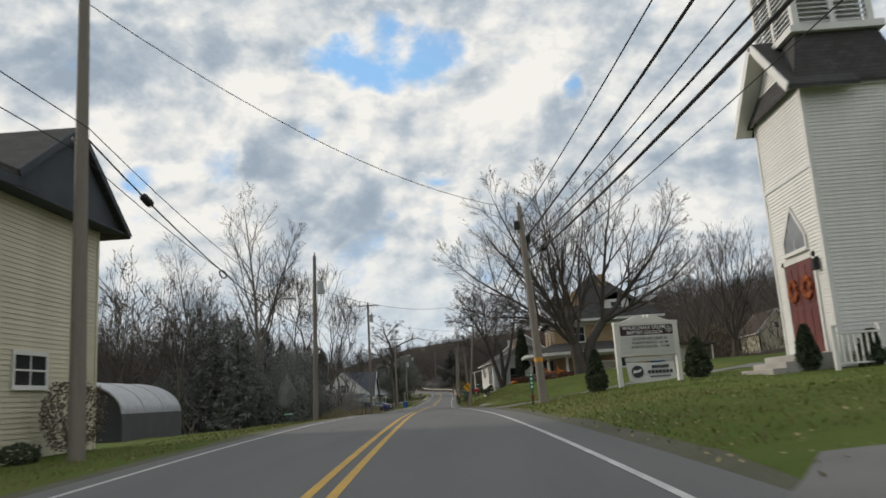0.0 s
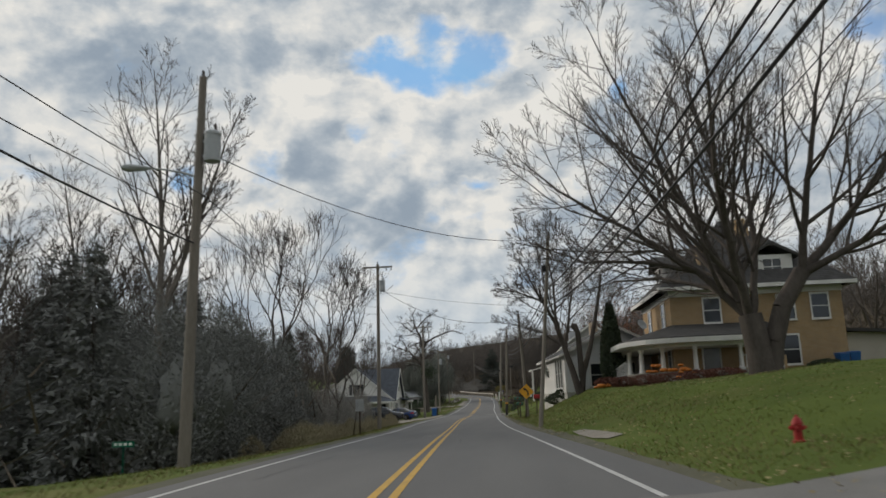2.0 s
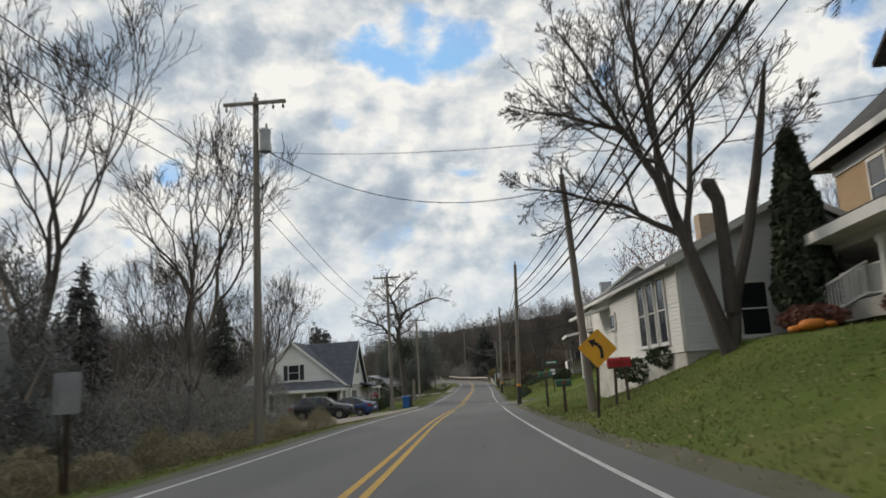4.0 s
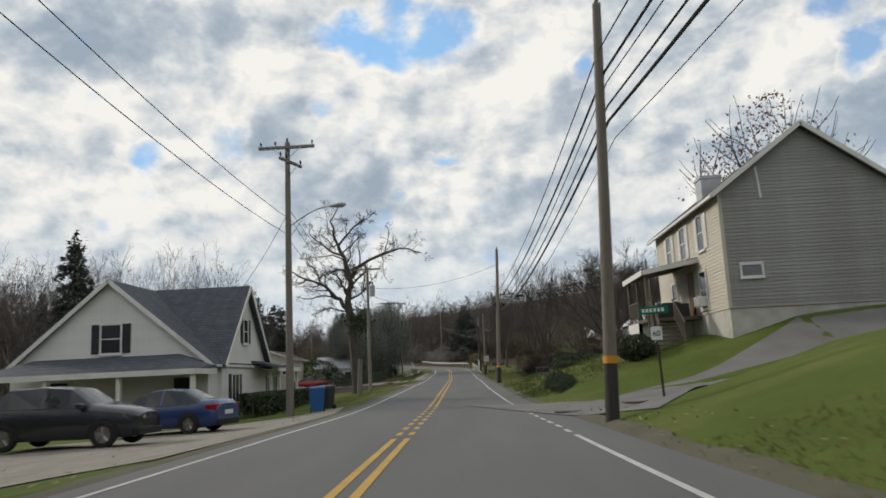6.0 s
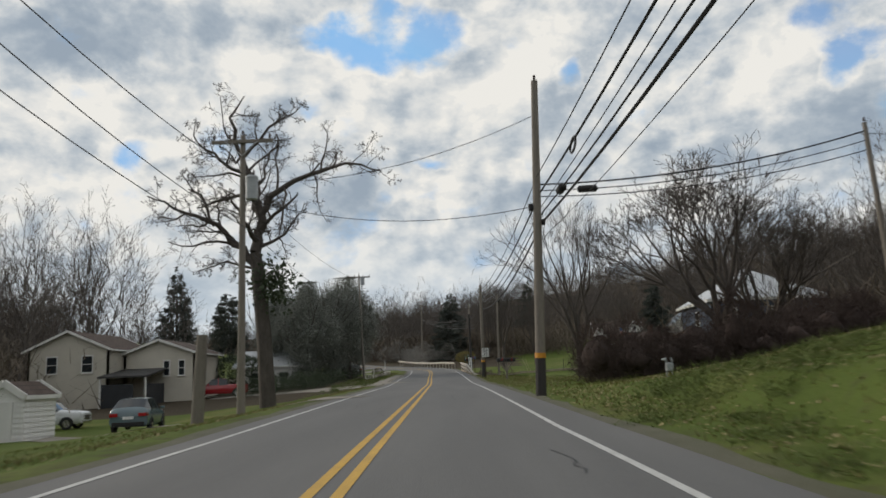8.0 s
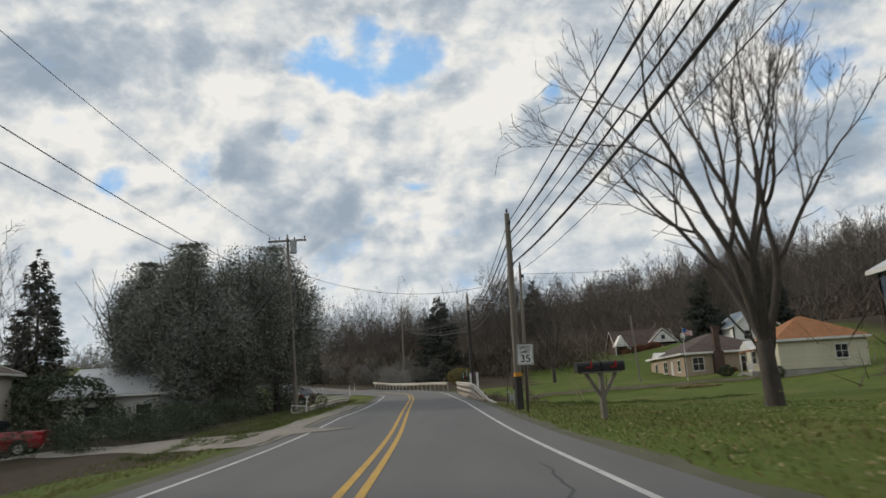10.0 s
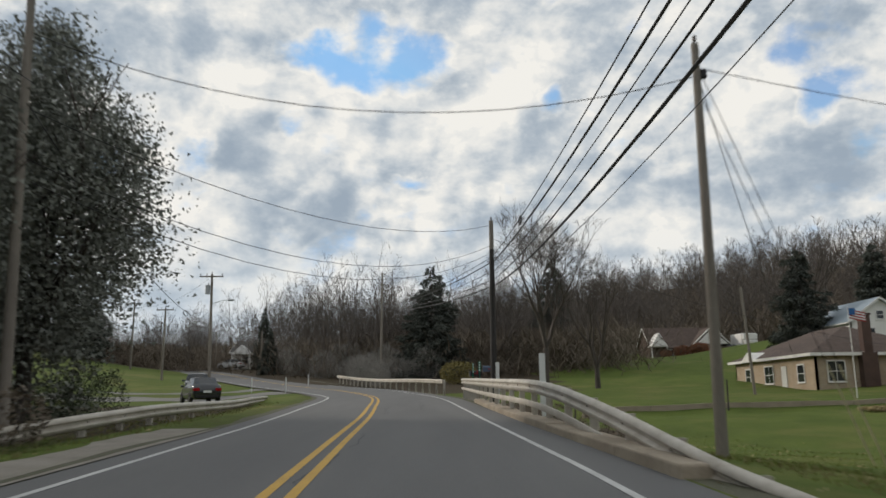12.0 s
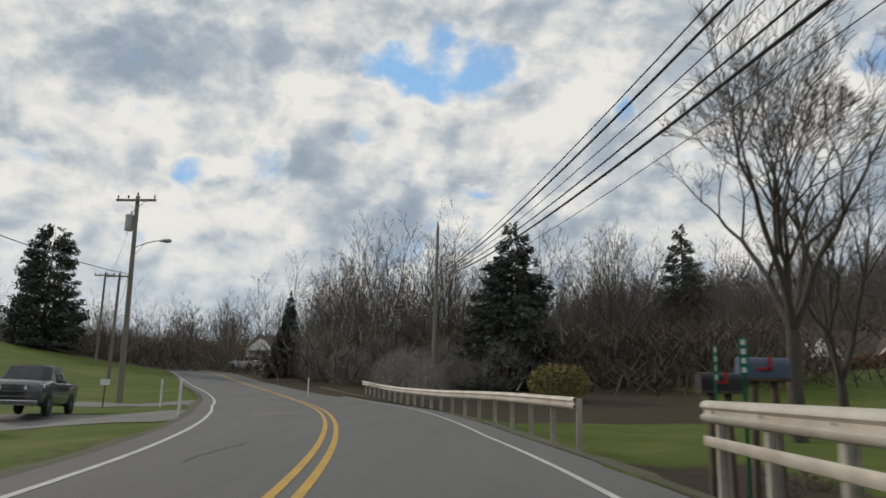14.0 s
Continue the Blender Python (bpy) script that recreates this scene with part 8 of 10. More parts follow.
# ------------------------------------------------------------------ utility poles and cables
def utility_pole(x, y, top, lean=(0, 0), r=0.16, label="weathered wooden utility pole", arm=None, arm2=False, transformer=None, lamp=None, band=None, tar=0.0, boxes=(), arm_turn=0.0, base=None):
    z = (gz(x, y) if base is None else base) - 0.15
    p = thing("utility_pole", pose(x, y, z), label, "utility pole", "utility poles")
    h = top - z
    lx, ly = lean

    def at(hh):
        return Vector((lx * hh / h, ly * hh / h, hh))

    rr = lambda hh: r * (1 - 0.36 * hh / h)
    n = 12
    hs = np.linspace(tar, h, 6)
    part("shaft", Build().pipe([at(q) for q in hs], [rr(q) for q in hs], n), "wood_pole", p, smooth=True)
    if tar:
        part("tarred_foot", Build().tube(at(0), at(tar), rr(0) * 1.01, rr(tar) * 1.01, n, False), "tar_pole", p, "black tarred pole foot", smooth=True)
    if band:
        part("band", Build().tube(at(band), at(band + 0.16), rr(band) + 0.012, rr(band) + 0.012, n, False), "orange_band", p, "orange reflective band", smooth=True)
    me = Build().lathe([(0.02, 0), (0.02, 0.08), (0.05, 0.09), (0.055, 0.13), (0.03, 0.15), (0.045, 0.17), (0.04, 0.21), (0.015, 0.23)], 8).mesh("insulator")
    me.materials.append(M["ceramic"])

    def cross(hh, length, turn, hang=False, size=0.11):
        c = at(hh)
        d = Vector((math.cos(radians(turn)), math.sin(radians(turn)), 0))
        side_ = Vector((-d.y, d.x, 0)) * -(rr(hh) + 0.05)
        a = part("crossarm", Build().beam(c - d * length / 2 + side_, c + d * length / 2 + side_, size, size * 1.15), "wood_pole", p)
        part("brace", Build().beam(c + d * length * 0.27 + side_ * 1.35, c - Vector((0, 0, 0.55)) + side_ * 0.9, 0.03, 0.02).beam(c - d * length * 0.27 + side_ * 1.35, c - Vector((0, 0, 0.55)) + side_ * 0.9, 0.03, 0.02), "metal", p)
        for s in (-0.46, -0.2, 0.46) if not hang else (-0.45, 0.05, 0.3, 0.46):
            ob = new("insulator", me)
            ob.parent = a
            ob.location = c + d * length * s + side_ + Vector((0, 0, -0.07 if hang else 0.06))
            if hang:
                ob.rotation_euler = (math.pi, 0, 0)
        return a

    if arm:
        cross(h - 0.28, arm, arm_turn, hang=(arm_turn == 1))
    if arm2:
        for off in (-0.13, 0.13):
            cross(h - 0.95 + off * 0.0, 1.7, 70, size=0.1)
            break
    ob = new("insulator", me)
    ob.parent = p
    ob.location = at(h - 0.02)
    if transformer:
        hh, side_turn = transformer
        d = Vector((math.cos(radians(side_turn)), math.sin(radians(side_turn)), 0)) * (rr(hh) + 0.3)
        c = at(hh) + d
        tr = part("transformer", Build().lathe([(0.2, 0), (0.23, 0.02), (0.23, 0.78), (0.25, 0.79), (0.25, 0.86), (0.19, 0.92), (0.05, 0.94)], 14, c), "grey_paint", p, "grey can transformer", smooth=True)
        part("bushing", Build().lathe([(0.03, 0), (0.05, 0.05), (0.03, 0.1), (0.05, 0.14), (0.02, 0.24)], 8, c + Vector((0.06, 0.05, 0.93))), "ceramic", tr)
        part("bracket", Build().beam(at(hh + 0.2), c + Vector((0, 0, 0.2)), 0.05, 0.08).beam(at(hh + 0.65), c + Vector((0, 0, 0.65)), 0.05, 0.08), "metal", tr)
    if lamp:
        hh, reach, turn, rise = lamp
        d = Vector((math.cos(radians(turn)), math.sin(radians(turn)), 0))
        pts = [at(hh) + d * reach * u + Vector((0, 0, rise * math.sin(u * math.pi / 2))) for u in np.linspace(0, 1, 8)]
        b = Build()
        for q, w in zip(pts, pts[1:]):
            b.tube(q, w, 0.03, 0.03, 8, False)
        b.tube(at(hh - 0.5), pts[3], 0.015, 0.015, 6, False)
        la = part("lamp_arm", b, "metal", p, smooth=True)
        e = pts[-1]
        head = Build()
        n2 = 10
        prof = [(0.03, 0.0), (0.09, 0.08), (0.13, 0.3), (0.17, 0.5), (0.15, 0.68), (0.05, 0.78)]
        vs = []
        for rad, s in prof:
            for k in range(n2):
                a = 2 * math.pi * k / n2
                o = d * s + Vector((-d.y, d.x, 0)) * rad * math.cos(a) + Vector((0, 0, 1)) * rad * (0.55 if math.sin(a) > 0 else 0.75) * math.sin(a)
                vs.append(e + o)
        fs = [(i * n2 + k, i * n2 + (k + 1) % n2, (i + 1) * n2 + (k + 1) % n2, (i + 1) * n2 + k) for i in range(len(prof) - 1) for k in range(n2)] + [tuple(range(n2)), tuple(range((len(prof) - 1) * n2, len(prof) * n2))]
        head.add(vs, fs)
        part("lamp_head", head, "grey_paint", la, "grey cobra street lamp head", smooth=True)
    for hh, size, turn in boxes:
        d = Vector((math.cos(radians(turn)), math.sin(radians(turn)), 0)) * (rr(hh) + size * 0.45)
        c = at(hh) + d
        part("junction_box", Build().box(c.x - size / 2, c.y - size / 2, c.z - size, c.x + size / 2, c.y + size / 2, c.z + size * 0.6), "cable", p, bevel=0.03)
    return Vector((x, y, z)), at, h


def cable(a, b, sag=0.8, r=0.012, label="thin overhead power cable", n=14, name="overhead_cable", coil=None, box=None):
    a, b = Vector(a), Vector(b)
    c = thing(name, Matrix.Translation(a), label, "cable", "overhead cables")
    pts = np.array([tuple((b - a) * u - Vector((0, 0, 4 * sag * u * (1 - u)))) for u in np.linspace(0, 1, n + 1)])
    part("strand", Build().pipe(pts, [r] * (n + 1), 5), "cable", c, smooth=True)

    def along_(u):
        return (b - a) * u - Vector((0, 0, 4 * sag * u * (1 - u)))

    if coil:
        q, rad = coil
        o = along_(q)
        ring = np.array([(o.x, o.y + rad * math.cos(t), o.z - rad * 0.2 + 0.35 * rad * math.sin(t)) for t in np.linspace(0, 2 * math.pi, 17)])
        part("slack_loop", Build().pipe(ring, [0.03] * 17, 6), "cable", c, "slack loop of cable", smooth=True)
    if box:
        q, size = box
        o, d = along_(q), (along_(q + 0.01) - along_(q - 0.01)).normalized()
        part("splice_case", Build().tube(o - d * size, o - d * size * 0.8, 0.05, 0.12, 10).tube(o - d * size * 0.8, o + d * size * 0.8, 0.12, 0.12, 10).tube(o + d * size * 0.8, o + d * size, 0.12, 0.05, 10), "cable", c, "black cable splice case", smooth=True)
    return c


def lines():
    P = {}
    P["L0"] = utility_pole(-3.06, 16.8, 12.2, (-0.1, 0), 0.19, "pale weathered utility pole beside a cream house")
    P["A"] = utility_pole(-4.75, 50.9, 10.9, (0.25, 0), 0.17, "dark wooden pole with a can transformer", transformer=(8.6, -10), lamp=(8.2, 1.3, 200, 0.2))
    P["B"] = utility_pole(-6.5, 92, 12.55, (0.1, 0), 0.17, "wooden pole with a crossarm and can transformer", arm=2.45, arm_turn=1, transformer=(11.1, -20))
    P["C"] = utility_pole(-7.35, 132, 11.3, (0.05, 0), 0.17, "grey wooden pole with crossarms and a street lamp", arm=2.5, arm2=True, lamp=(8.3, 2.0, -15, 0.75))
    P["E"] = utility_pole(-8.2, 162.5, 10.0, (0.05, 0), 0.15, "weathered wooden pole with a crossarm and transformer", arm=2.3, transformer=(8.0, -20))
    P["F"] = utility_pole(-11.3, 222.0, 12.7, (-0.35, 0), 0.135, "grey wooden pole with a heavy crossarm", arm=2.6, transformer=(10.7, -10))
    P["G"] = utility_pole(-23.6, 279.6, 14.0, (-0.2, 0), 0.17, "pale wooden pole with a crossarm and street lamp", arm=2.3, transformer=(9.6, 170), lamp=(8.6, 1.6, -10, 0.35))
    P["R0"] = utility_pole(10.2, -7.5, 10.2, (0, 0), 0.17, "wooden utility pole beside the church drive")
    P["R1"] = utility_pole(8.42, 30.7, 8.72, (-0.25, 1.2), 0.18, "leaning wooden pole with an orange band", band=1.75, boxes=((7.6, 0.22, 200), (7.0, 0.2, 20)))
    P["R2"] = utility_pole(5.3, 67.2, 9.1, (0.95, 0.4), 0.11, "slim grey wooden pole on a lawn edge", boxes=((7.7, 0.2, 190),))
    P["R3"] = utility_pole(5.15, 88.5, 7.6, (-0.3, 0.2), 0.14, "leaning wooden pole behind a curve sign")
    P["R4"] = utility_pole(3.4, 115.7, 8.9, (0.42, 0.1), 0.15, "wooden pole with a black tarred foot and orange band", band=1.33, tar=1.33)
    P["R5"] = utility_pole(2.2, 158.9, 10.3, (0.42, 0.2), 0.17, "thick wooden pole with a black tarred foot", band=1.32, tar=1.32, boxes=((6.2, 0.15, 180), (5.7, 0.13, 10)))
    P["R5b"] = utility_pole(15.0, 161.6, 9.1, (-0.3, 0), 0.13, "wooden pole behind a hedge")
    P["R6"] = utility_pole(1.60, 201.4, 8.53, (0.08, 0.1), 0.165, "wooden pole with a black foot and orange band", band=1.45, tar=1.45)
    P["R7"] = utility_pole(3.85, 221.0, 9.65, (0.2, 0.3), 0.13, "slim grey wooden pole on a lawn", boxes=((8.6, 0.14, 0),))
    P["R8"] = utility_pole(1.05, 245.2, 11.1, (0.05, 0), 0.18, "dark wooden pole behind a guardrail", tar=9.0)
    P["R9"] = utility_pole(-8.6, 300, 17.3, (0.1, 0), 0.17, "wooden pole before bare woods")
    P["H1"] = utility_pole(-30, 330, 12.9, (0, 0), 0.16, "wooden pole beside the far road")
    P["H2"] = utility_pole(-41.6, 345, 14.1, (0, 0), 0.16, "wooden pole beside the far road")
    P["H3"] = utility_pole(-36, 302, 13.4, (0, 0), 0.16, "wooden pole with a crossarm on a lawn", arm=2.2)
    P["H4"] = utility_pole(-47, 320, 16.5, (0, 0), 0.16, "wooden pole with a crossarm on a lawn", arm=2.4)

    def tip(k, below=0.0, off=(0, 0)):
        o, at, h = P[k]
        v = o + at(h - below)
        return (v.x + off[0], v.y + off[1], v.z)

    # the lines along the right side: heights at each pole, from the highest line down
    right = ["R0", "R1", "R2", "R4", "R5", "R6", "R8", "R9"]
    heights = [(7.3, 6.65, 5.65, 5.1, 4.9), (8.2, 7.3, 7.0, 6.8, 6.35), (6.9, 6.5, 6.2, 5.9, 5.6), (7.75, 7.25, 7.0, 6.45, 6.1), (6.95, 6.45, 6.0, 5.75, 5.45), (8.1, 7.75, 7.45, 7.05, 6.45), (9.1, 8.9, 8.4, 7.95, 7.6), (13.4, 13.3, 13.3, 13.2, 13.1)]
    kinds = [(0.016, 0.0, "black overhead power cable"), (0.03, 0.12, "thick twisted overhead service cable"), (0.013, 0.16, "thin overhead power cable"), (0.022, 0.16, "black telephone cable between poles"), (0.034, 0.17, "thick black telephone cable"), (0.009, 0.3, "thin black overhead cable")]
    for k, (r, off, lab) in enumerate(kinds):
        for n, (a, b) in enumerate(zip(right, right[1:])):
            za, zb = [row[k] if k < 5 else row[4] - 0.4 for row in heights[n:n + 2]]
            extra = dict(coil=(0.86, 0.45)) if (a, k) == ("R4", 1) else dict(coil=(0.72, 0.4)) if (a, k) == ("R6", 0) else dict(coil=(0.985, 0.28)) if (a, k) == ("R5", 0) else dict(box=(0.91, 0.3)) if (a, k) == ("R4", 3) else dict(box=(0.9, 0.25)) if (a, k) == ("R0", 4) else {}
            pa, pb = [tip(q, tip(q)[2] - zz, (off, 0)) for q, zz in ((a, za), (b, zb))]
            cable(pa, pb, 0.38 if n == 0 else 0.62 + 0.03 * k, r, lab, **extra)
    left = ["L0", "A", "B", "C", "E", "F"]
    for k, (hh, off) in enumerate(((3.6, 0.17), (4.1, -0.17))):
        start = (-2.0, -30, 8.5 - k * 0.5)
        cable(start, tip("L0", hh + 0.9, (off, 0)), 0.7, 0.013)
        for a, b in zip(left, left[1:]):
            cable(tip(a, hh if a != "L0" else hh + 0.9, (off, 0)), tip(b, hh, (off, 0)), 0.8, 0.013)
    cable(tip("F", 4, (0, 0)), tip("G", 4.5), 1.5, 0.018, "telephone cable with a slack loop", coil=(0.62, 0.5))
    cable(tip("G", 3.4), tip("H3", 2.5), 1.2, 0.012)
    cable(tip("G", 0.2), tip("H4", 0.3), 1.4, 0.01)
    for k in range(3):
        cable(tip("R9", 6.5 + 0.35 * k), tip("H1", 1.4 + 0.3 * k), 0.9, 0.02, "black telephone cable between poles")
        cable(tip("H1", 1.4 + 0.3 * k), tip("H2", 1.4 + 0.3 * k), 0.6, 0.02, "black telephone cable between poles")
    # service drops across the road
    cable(tip("L0", 1.2), tip("R1", 0.1), 1.0, 0.012)
    cable(tip("L0", 4.2), (-5.7, 21.2, 8.9), 0.2, 0.014, "black service cable to a house", box=(0.4, 0.3))
    cable(tip("L0", 4.6), tip("A", 5.0), 0.9, 0.024, "black telephone cable between poles", coil=(0.35, 0.4), box=(0.12, 0.3))
    cable(tip("A", 2.2), tip("R2", 0.15), 1.0, 0.014)
    cable(tip("B", 1.9), tip("R3", 0.4), 1.3, 0.014)
    cable(tip("B", 2.2), (15, 80.8, 7.2), 0.8, 0.01)
    cable(tip("C", 3.0), tip("E", 1.5), 0.9, 0.014)
    cable(tip("C", 3.2), (-12.2, 139, 5.0), 0.3, 0.012)
    cable(tip("E", 1.8), tip("R5", 1.2), 0.7, 0.012)
    cable(tip("E", 2.4), tip("R5", 4.3), 0.7, 0.012)
    for k in range(3):
        cable(tip("R5", 3.6 + 0.2 * k), tip("R5b", 0.3 + 0.35 * k), 0.4, 0.018 if k else 0.028, "black side-line cable between poles", box=(0.14, 0.35) if k == 1 else None)
    cable(tip("R5b", 0.4), (36, 172, 12.5), 0.6, 0.014)
    cable(tip("F", 2.3), tip("R7", 0.8), 1.4, 0.012)
    cable(tip("R7", 0.7), (27.4, 268, 4.9), 0.6, 0.012)
    cable(tip("R7", 0.6), (34, 236, 12), 0.5, 0.012)
    cable(tip("R8", 1.0), (36.5, 265, 5.0), 0.8, 0.012)
    cable(tip("F", 0.6), (-13, 176, 12.5), 1.0, 0.012)
    for low, high, sag in ((4.2, 0.25, 1.35), (5.4, 1.35, 1.8), (5.9, 1.75, 1.9)):
        cable(tip("F", low), tip("R8", high), sag, 0.011)
    # guy wires, with a plastic guard over the foot of each
    for top, foot, guard in ((tip("R6", 0.6), (1.42, 205.8), "bark_pale"), (tip("R7", 0.5), (7.8, 222.05), "guard_yellow"), (tip("R7", 1.1), (7.5, 222.0), "guard_yellow")):
        foot = (*foot, gz(*foot))
        g = cable(top, foot, 0.02, 0.01, "thin steel guy wire with a guard on its foot", name="guy_wire")
        way = (Vector(top) - Vector(foot)).normalized()
        part("guard", Build().tube(Vector(foot) - Vector(top), Vector(foot) - Vector(top) + way * 2.4, 0.022, 0.02, 8), guard, g, "plastic guard tube")
    cable(tip("A", 2.0), (-11.0, 49, gz(-11, 49)), 0.05, 0.008, "thin steel guy wire beside a pole", name="guy_wire")


lines()


def stub_poles():
    for x, y, h, lean, r, lab in ((-8.55, 158.9, 2.9, (0.15, 0), 0.2, "thick sawn-off wooden pole stub"), (20.9, 260.6, 7.9, (-0.4, 0), 0.11, "bare leaning grey pole beside a ranch house")):
        z = gz(x, y)
        s = thing("pole_stub", pose(x, y, z - 0.15), lab, "pole")
        part("shaft", Build().tube((0, 0, 0), (lean[0] / 2, lean[1], h / 2), r, r * 0.93, 12).tube((lean[0] / 2, lean[1], h / 2), (lean[0], lean[1], h), r * 0.93, r * 0.86, 12), "wood_pole", s, smooth=True)


stub_poles()


# ------------------------------------------------------------------ signs, boxes and small roadside things
def post_mesh(h, w=0.05, mat_name="rust_steel"):
    return Build().box(-w, -w * 0.5, -0.3, w, -w * 0.2, h).box(-w, -w * 0.5, -0.3, -w * 0.5, w * 0.5, h).box(w * 0.5, -w * 0.5, -0.3, w, w * 0.5, h)


def plate(w, h, r=0.04, t=0.004, n=4):
    """An upright rounded sheet facing -y."""
    pts = []
    for cx, cz, a0 in ((w / 2 - r, h / 2 - r, 0), (-w / 2 + r, h / 2 - r, 90), (-w / 2 + r, -h / 2 + r, 180), (w / 2 - r, -h / 2 + r, 270)):
        for k in range(n + 1):
            a = radians(a0 + 90 * k / n)
            pts.append((cx + r * math.cos(a), 0, cz + r * math.sin(a)))
    return Build().prism(pts, (0, 0, 0), (0, -t, 0))


def speed_sign():
    x, y = 1.72, 199.5
    z = gz(x, y)
    s = thing("speed_limit_sign", pose(x, y, z, 0, 1.5, -2), "white speed limit sign on a brown steel post", "road sign")
    part("post", post_mesh(2.5, 0.045), "rust_steel", s)
    p = part("plate", plate(0.61, 0.76), "sign_white", s)
    p.location = (0, -0.03, 2.1)
    b = Build()
    w, h = 0.57, 0.72
    b.box(-w / 2, -0.0065, -h / 2, -w / 2 + 0.014, -0.004, h / 2).box(w / 2 - 0.014, -0.0065, -h / 2, w / 2, -0.004, h / 2).box(-w / 2, -0.0065, h / 2 - 0.014, w / 2, -0.004, h / 2).box(-w / 2, -0.0065, -h / 2, w / 2, -0.004, -h / 2 + 0.014)
    part("border", b, "black", p)
    for text, size, zz in (("SPEED", 0.165, 0.25), ("LIMIT", 0.165, 0.10)):
        writing(text, size, "black", p, (0, -0.007, zz), depth=0.002)
    writing("35", 0.40, "black", p, (0, -0.007, -0.16), depth=0.002)


speed_sign()


def curve_sign():
    x, y = 4.95, 85.5
    z = gz(x, y)
    s = thing("curve_sign", pose(x, y, z, 0, 4, 0), "yellow diamond curve warning sign on a post", "road sign")
    part("post", post_mesh(2.2, 0.04), "rust_steel", s)
    t = plate(0.76, 0.76, 0.05).v
    c = math.sqrt(0.5)
    b = Build().add([((px - pz) * c, py, (px + pz) * c) for px, py, pz in t], plate(0.76, 0.76, 0.05).f)
    p = part("plate", b, "sign_yellow", s)
    p.location = (0, -0.04, 1.85)
    # curved arrow
    arc = [(0.12, -0.27), (0.12, -0.12), (0.09, 0.0), (0.02, 0.09), (-0.1, 0.15)]
    b = Build()
    for (x0, z0), (x1, z1) in zip(arc, arc[1:]):
        b.beam((x0, -0.007, z0), (x1, -0.007, z1), 0.004, 0.085, (0, 1, 0)) if False else b.prism([(x0 - 0.045 * (z1 - z0) / math.hypot(x1 - x0, z1 - z0), -0.0045, z0 + 0.045 * (x1 - x0) / math.hypot(x1 - x0, z1 - z0)), (x0 + 0.045 * (z1 - z0) / math.hypot(x1 - x0, z1 - z0), -0.0045, z0 - 0.045 * (x1 - x0) / math.hypot(x1 - x0, z1 - z0)),
                                                                                     (x1 + 0.045 * (z1 - z0) / math.hypot(x1 - x0, z1 - z0), -0.0045, z1 - 0.045 * (x1 - x0) / math.hypot(x1 - x0, z1 - z0)), (x1 - 0.045 * (z1 - z0) / math.hypot(x1 - x0, z1 - z0), -0.0045, z1 + 0.045 * (x1 - x0) / math.hypot(x1 - x0, z1 - z0))], (0, 0, 0), (0, -0.002, 0))
    b.prism([(-0.05, -0.0045, 0.26), (-0.26, -0.0045, 0.2), (-0.12, -0.0045, 0.02)], (0, 0, 0), (0, -0.002, 0))
    part("arrow", b, "black", p)


curve_sign()


def blade_sign(x, y, h, lab, blade=(0.15, 0.62), bars=4, z=None, turn=0):
    """An upright green number blade, its figures kept as plain bars."""
    z = gz(x, y) if z is None else z
    s = thing("number_sign", pose(x, y, z, 0, 0, turn), lab, "sign")
    part("post", post_mesh(h, 0.025), "sign_green", s)
    p = part("plate", plate(*blade, 0.015), "sign_green", s)
    p.location = (0, -0.02, h - blade[1] / 2)
    for k in range(bars):
        q = blade[1] / 2 - blade[1] * (k + 0.5) / bars
        part("figure_bar", Build().box(-0.035, -0.0065, q - 0.045, 0.035, -0.0045, q + 0.045), "sign_white", p)
    return s


blade_sign(7.95, 30.2, 1.25, "upright green house number sign on a steel post")
blade_sign(0.75, 252.6, 2.75, "upright green number sign above a mailbox", z=gz(0.75, 252.6) + 0.5)
blade_sign(0.35, 252.9, 2.6, "upright green number sign above a mailbox", z=gz(0.35, 252.9) + 0.5, turn=50)
bs = thing("number_sign", pose(-6.6, 51.2, gz(-6.6, 51.2)), "low green house number sign", "sign")
part("post", post_mesh(0.85, 0.02), "sign_green", bs)
pl = part("plate", plate(0.62, 0.15, 0.015), "sign_green", bs)
pl.location = (0, -0.02, 0.85)
for k in range(4):
    part("figure_bar", Build().box(-0.26 + k * 0.14, -0.0065, -0.04, -0.18 + k * 0.14, -0.0045, 0.04), "sign_white", pl)


def street_sign():
    x, y = 6.3, 123.4
    z = gz(x, y)
    s = thing("street_sign", pose(x, y, z, 0, -2, 0), "green street name sign over a small white route sign", "road sign")
    part("post", post_mesh(2.75, 0.035), "rust_steel", s)
    b = part("name_blade", Build().box(-0.45, -0.03, 2.55, 0.45, -0.022, 2.78), "sign_green", s)
    for k in range(6):
        part("letter_bar", Build().box(-0.36 + k * 0.12, -0.034, 2.61, -0.28 + k * 0.12, -0.031, 2.72), "sign_white", b)
    r = part("route_plate", plate(0.36, 0.42, 0.08), "sign_white", s)
    r.location = (0, -0.04, 1.95)
    writing("60", 0.24, "black", r, (0, -0.007, -0.02), depth=0.002)


street_sign()


def back_sign():
    x, y = -5.15, 77.2
    s = thing("rear_of_sign", pose(x, y, gz(x, y)), "grey back of a roadside sign on a post", "road sign")
    part("post", post_mesh(2.05, 0.045), "rust_steel", s)
    p = part("plate", plate(0.5, 0.72, 0.04), "metal", s)
    p.location = (0, -0.03, 1.75)


back_sign()


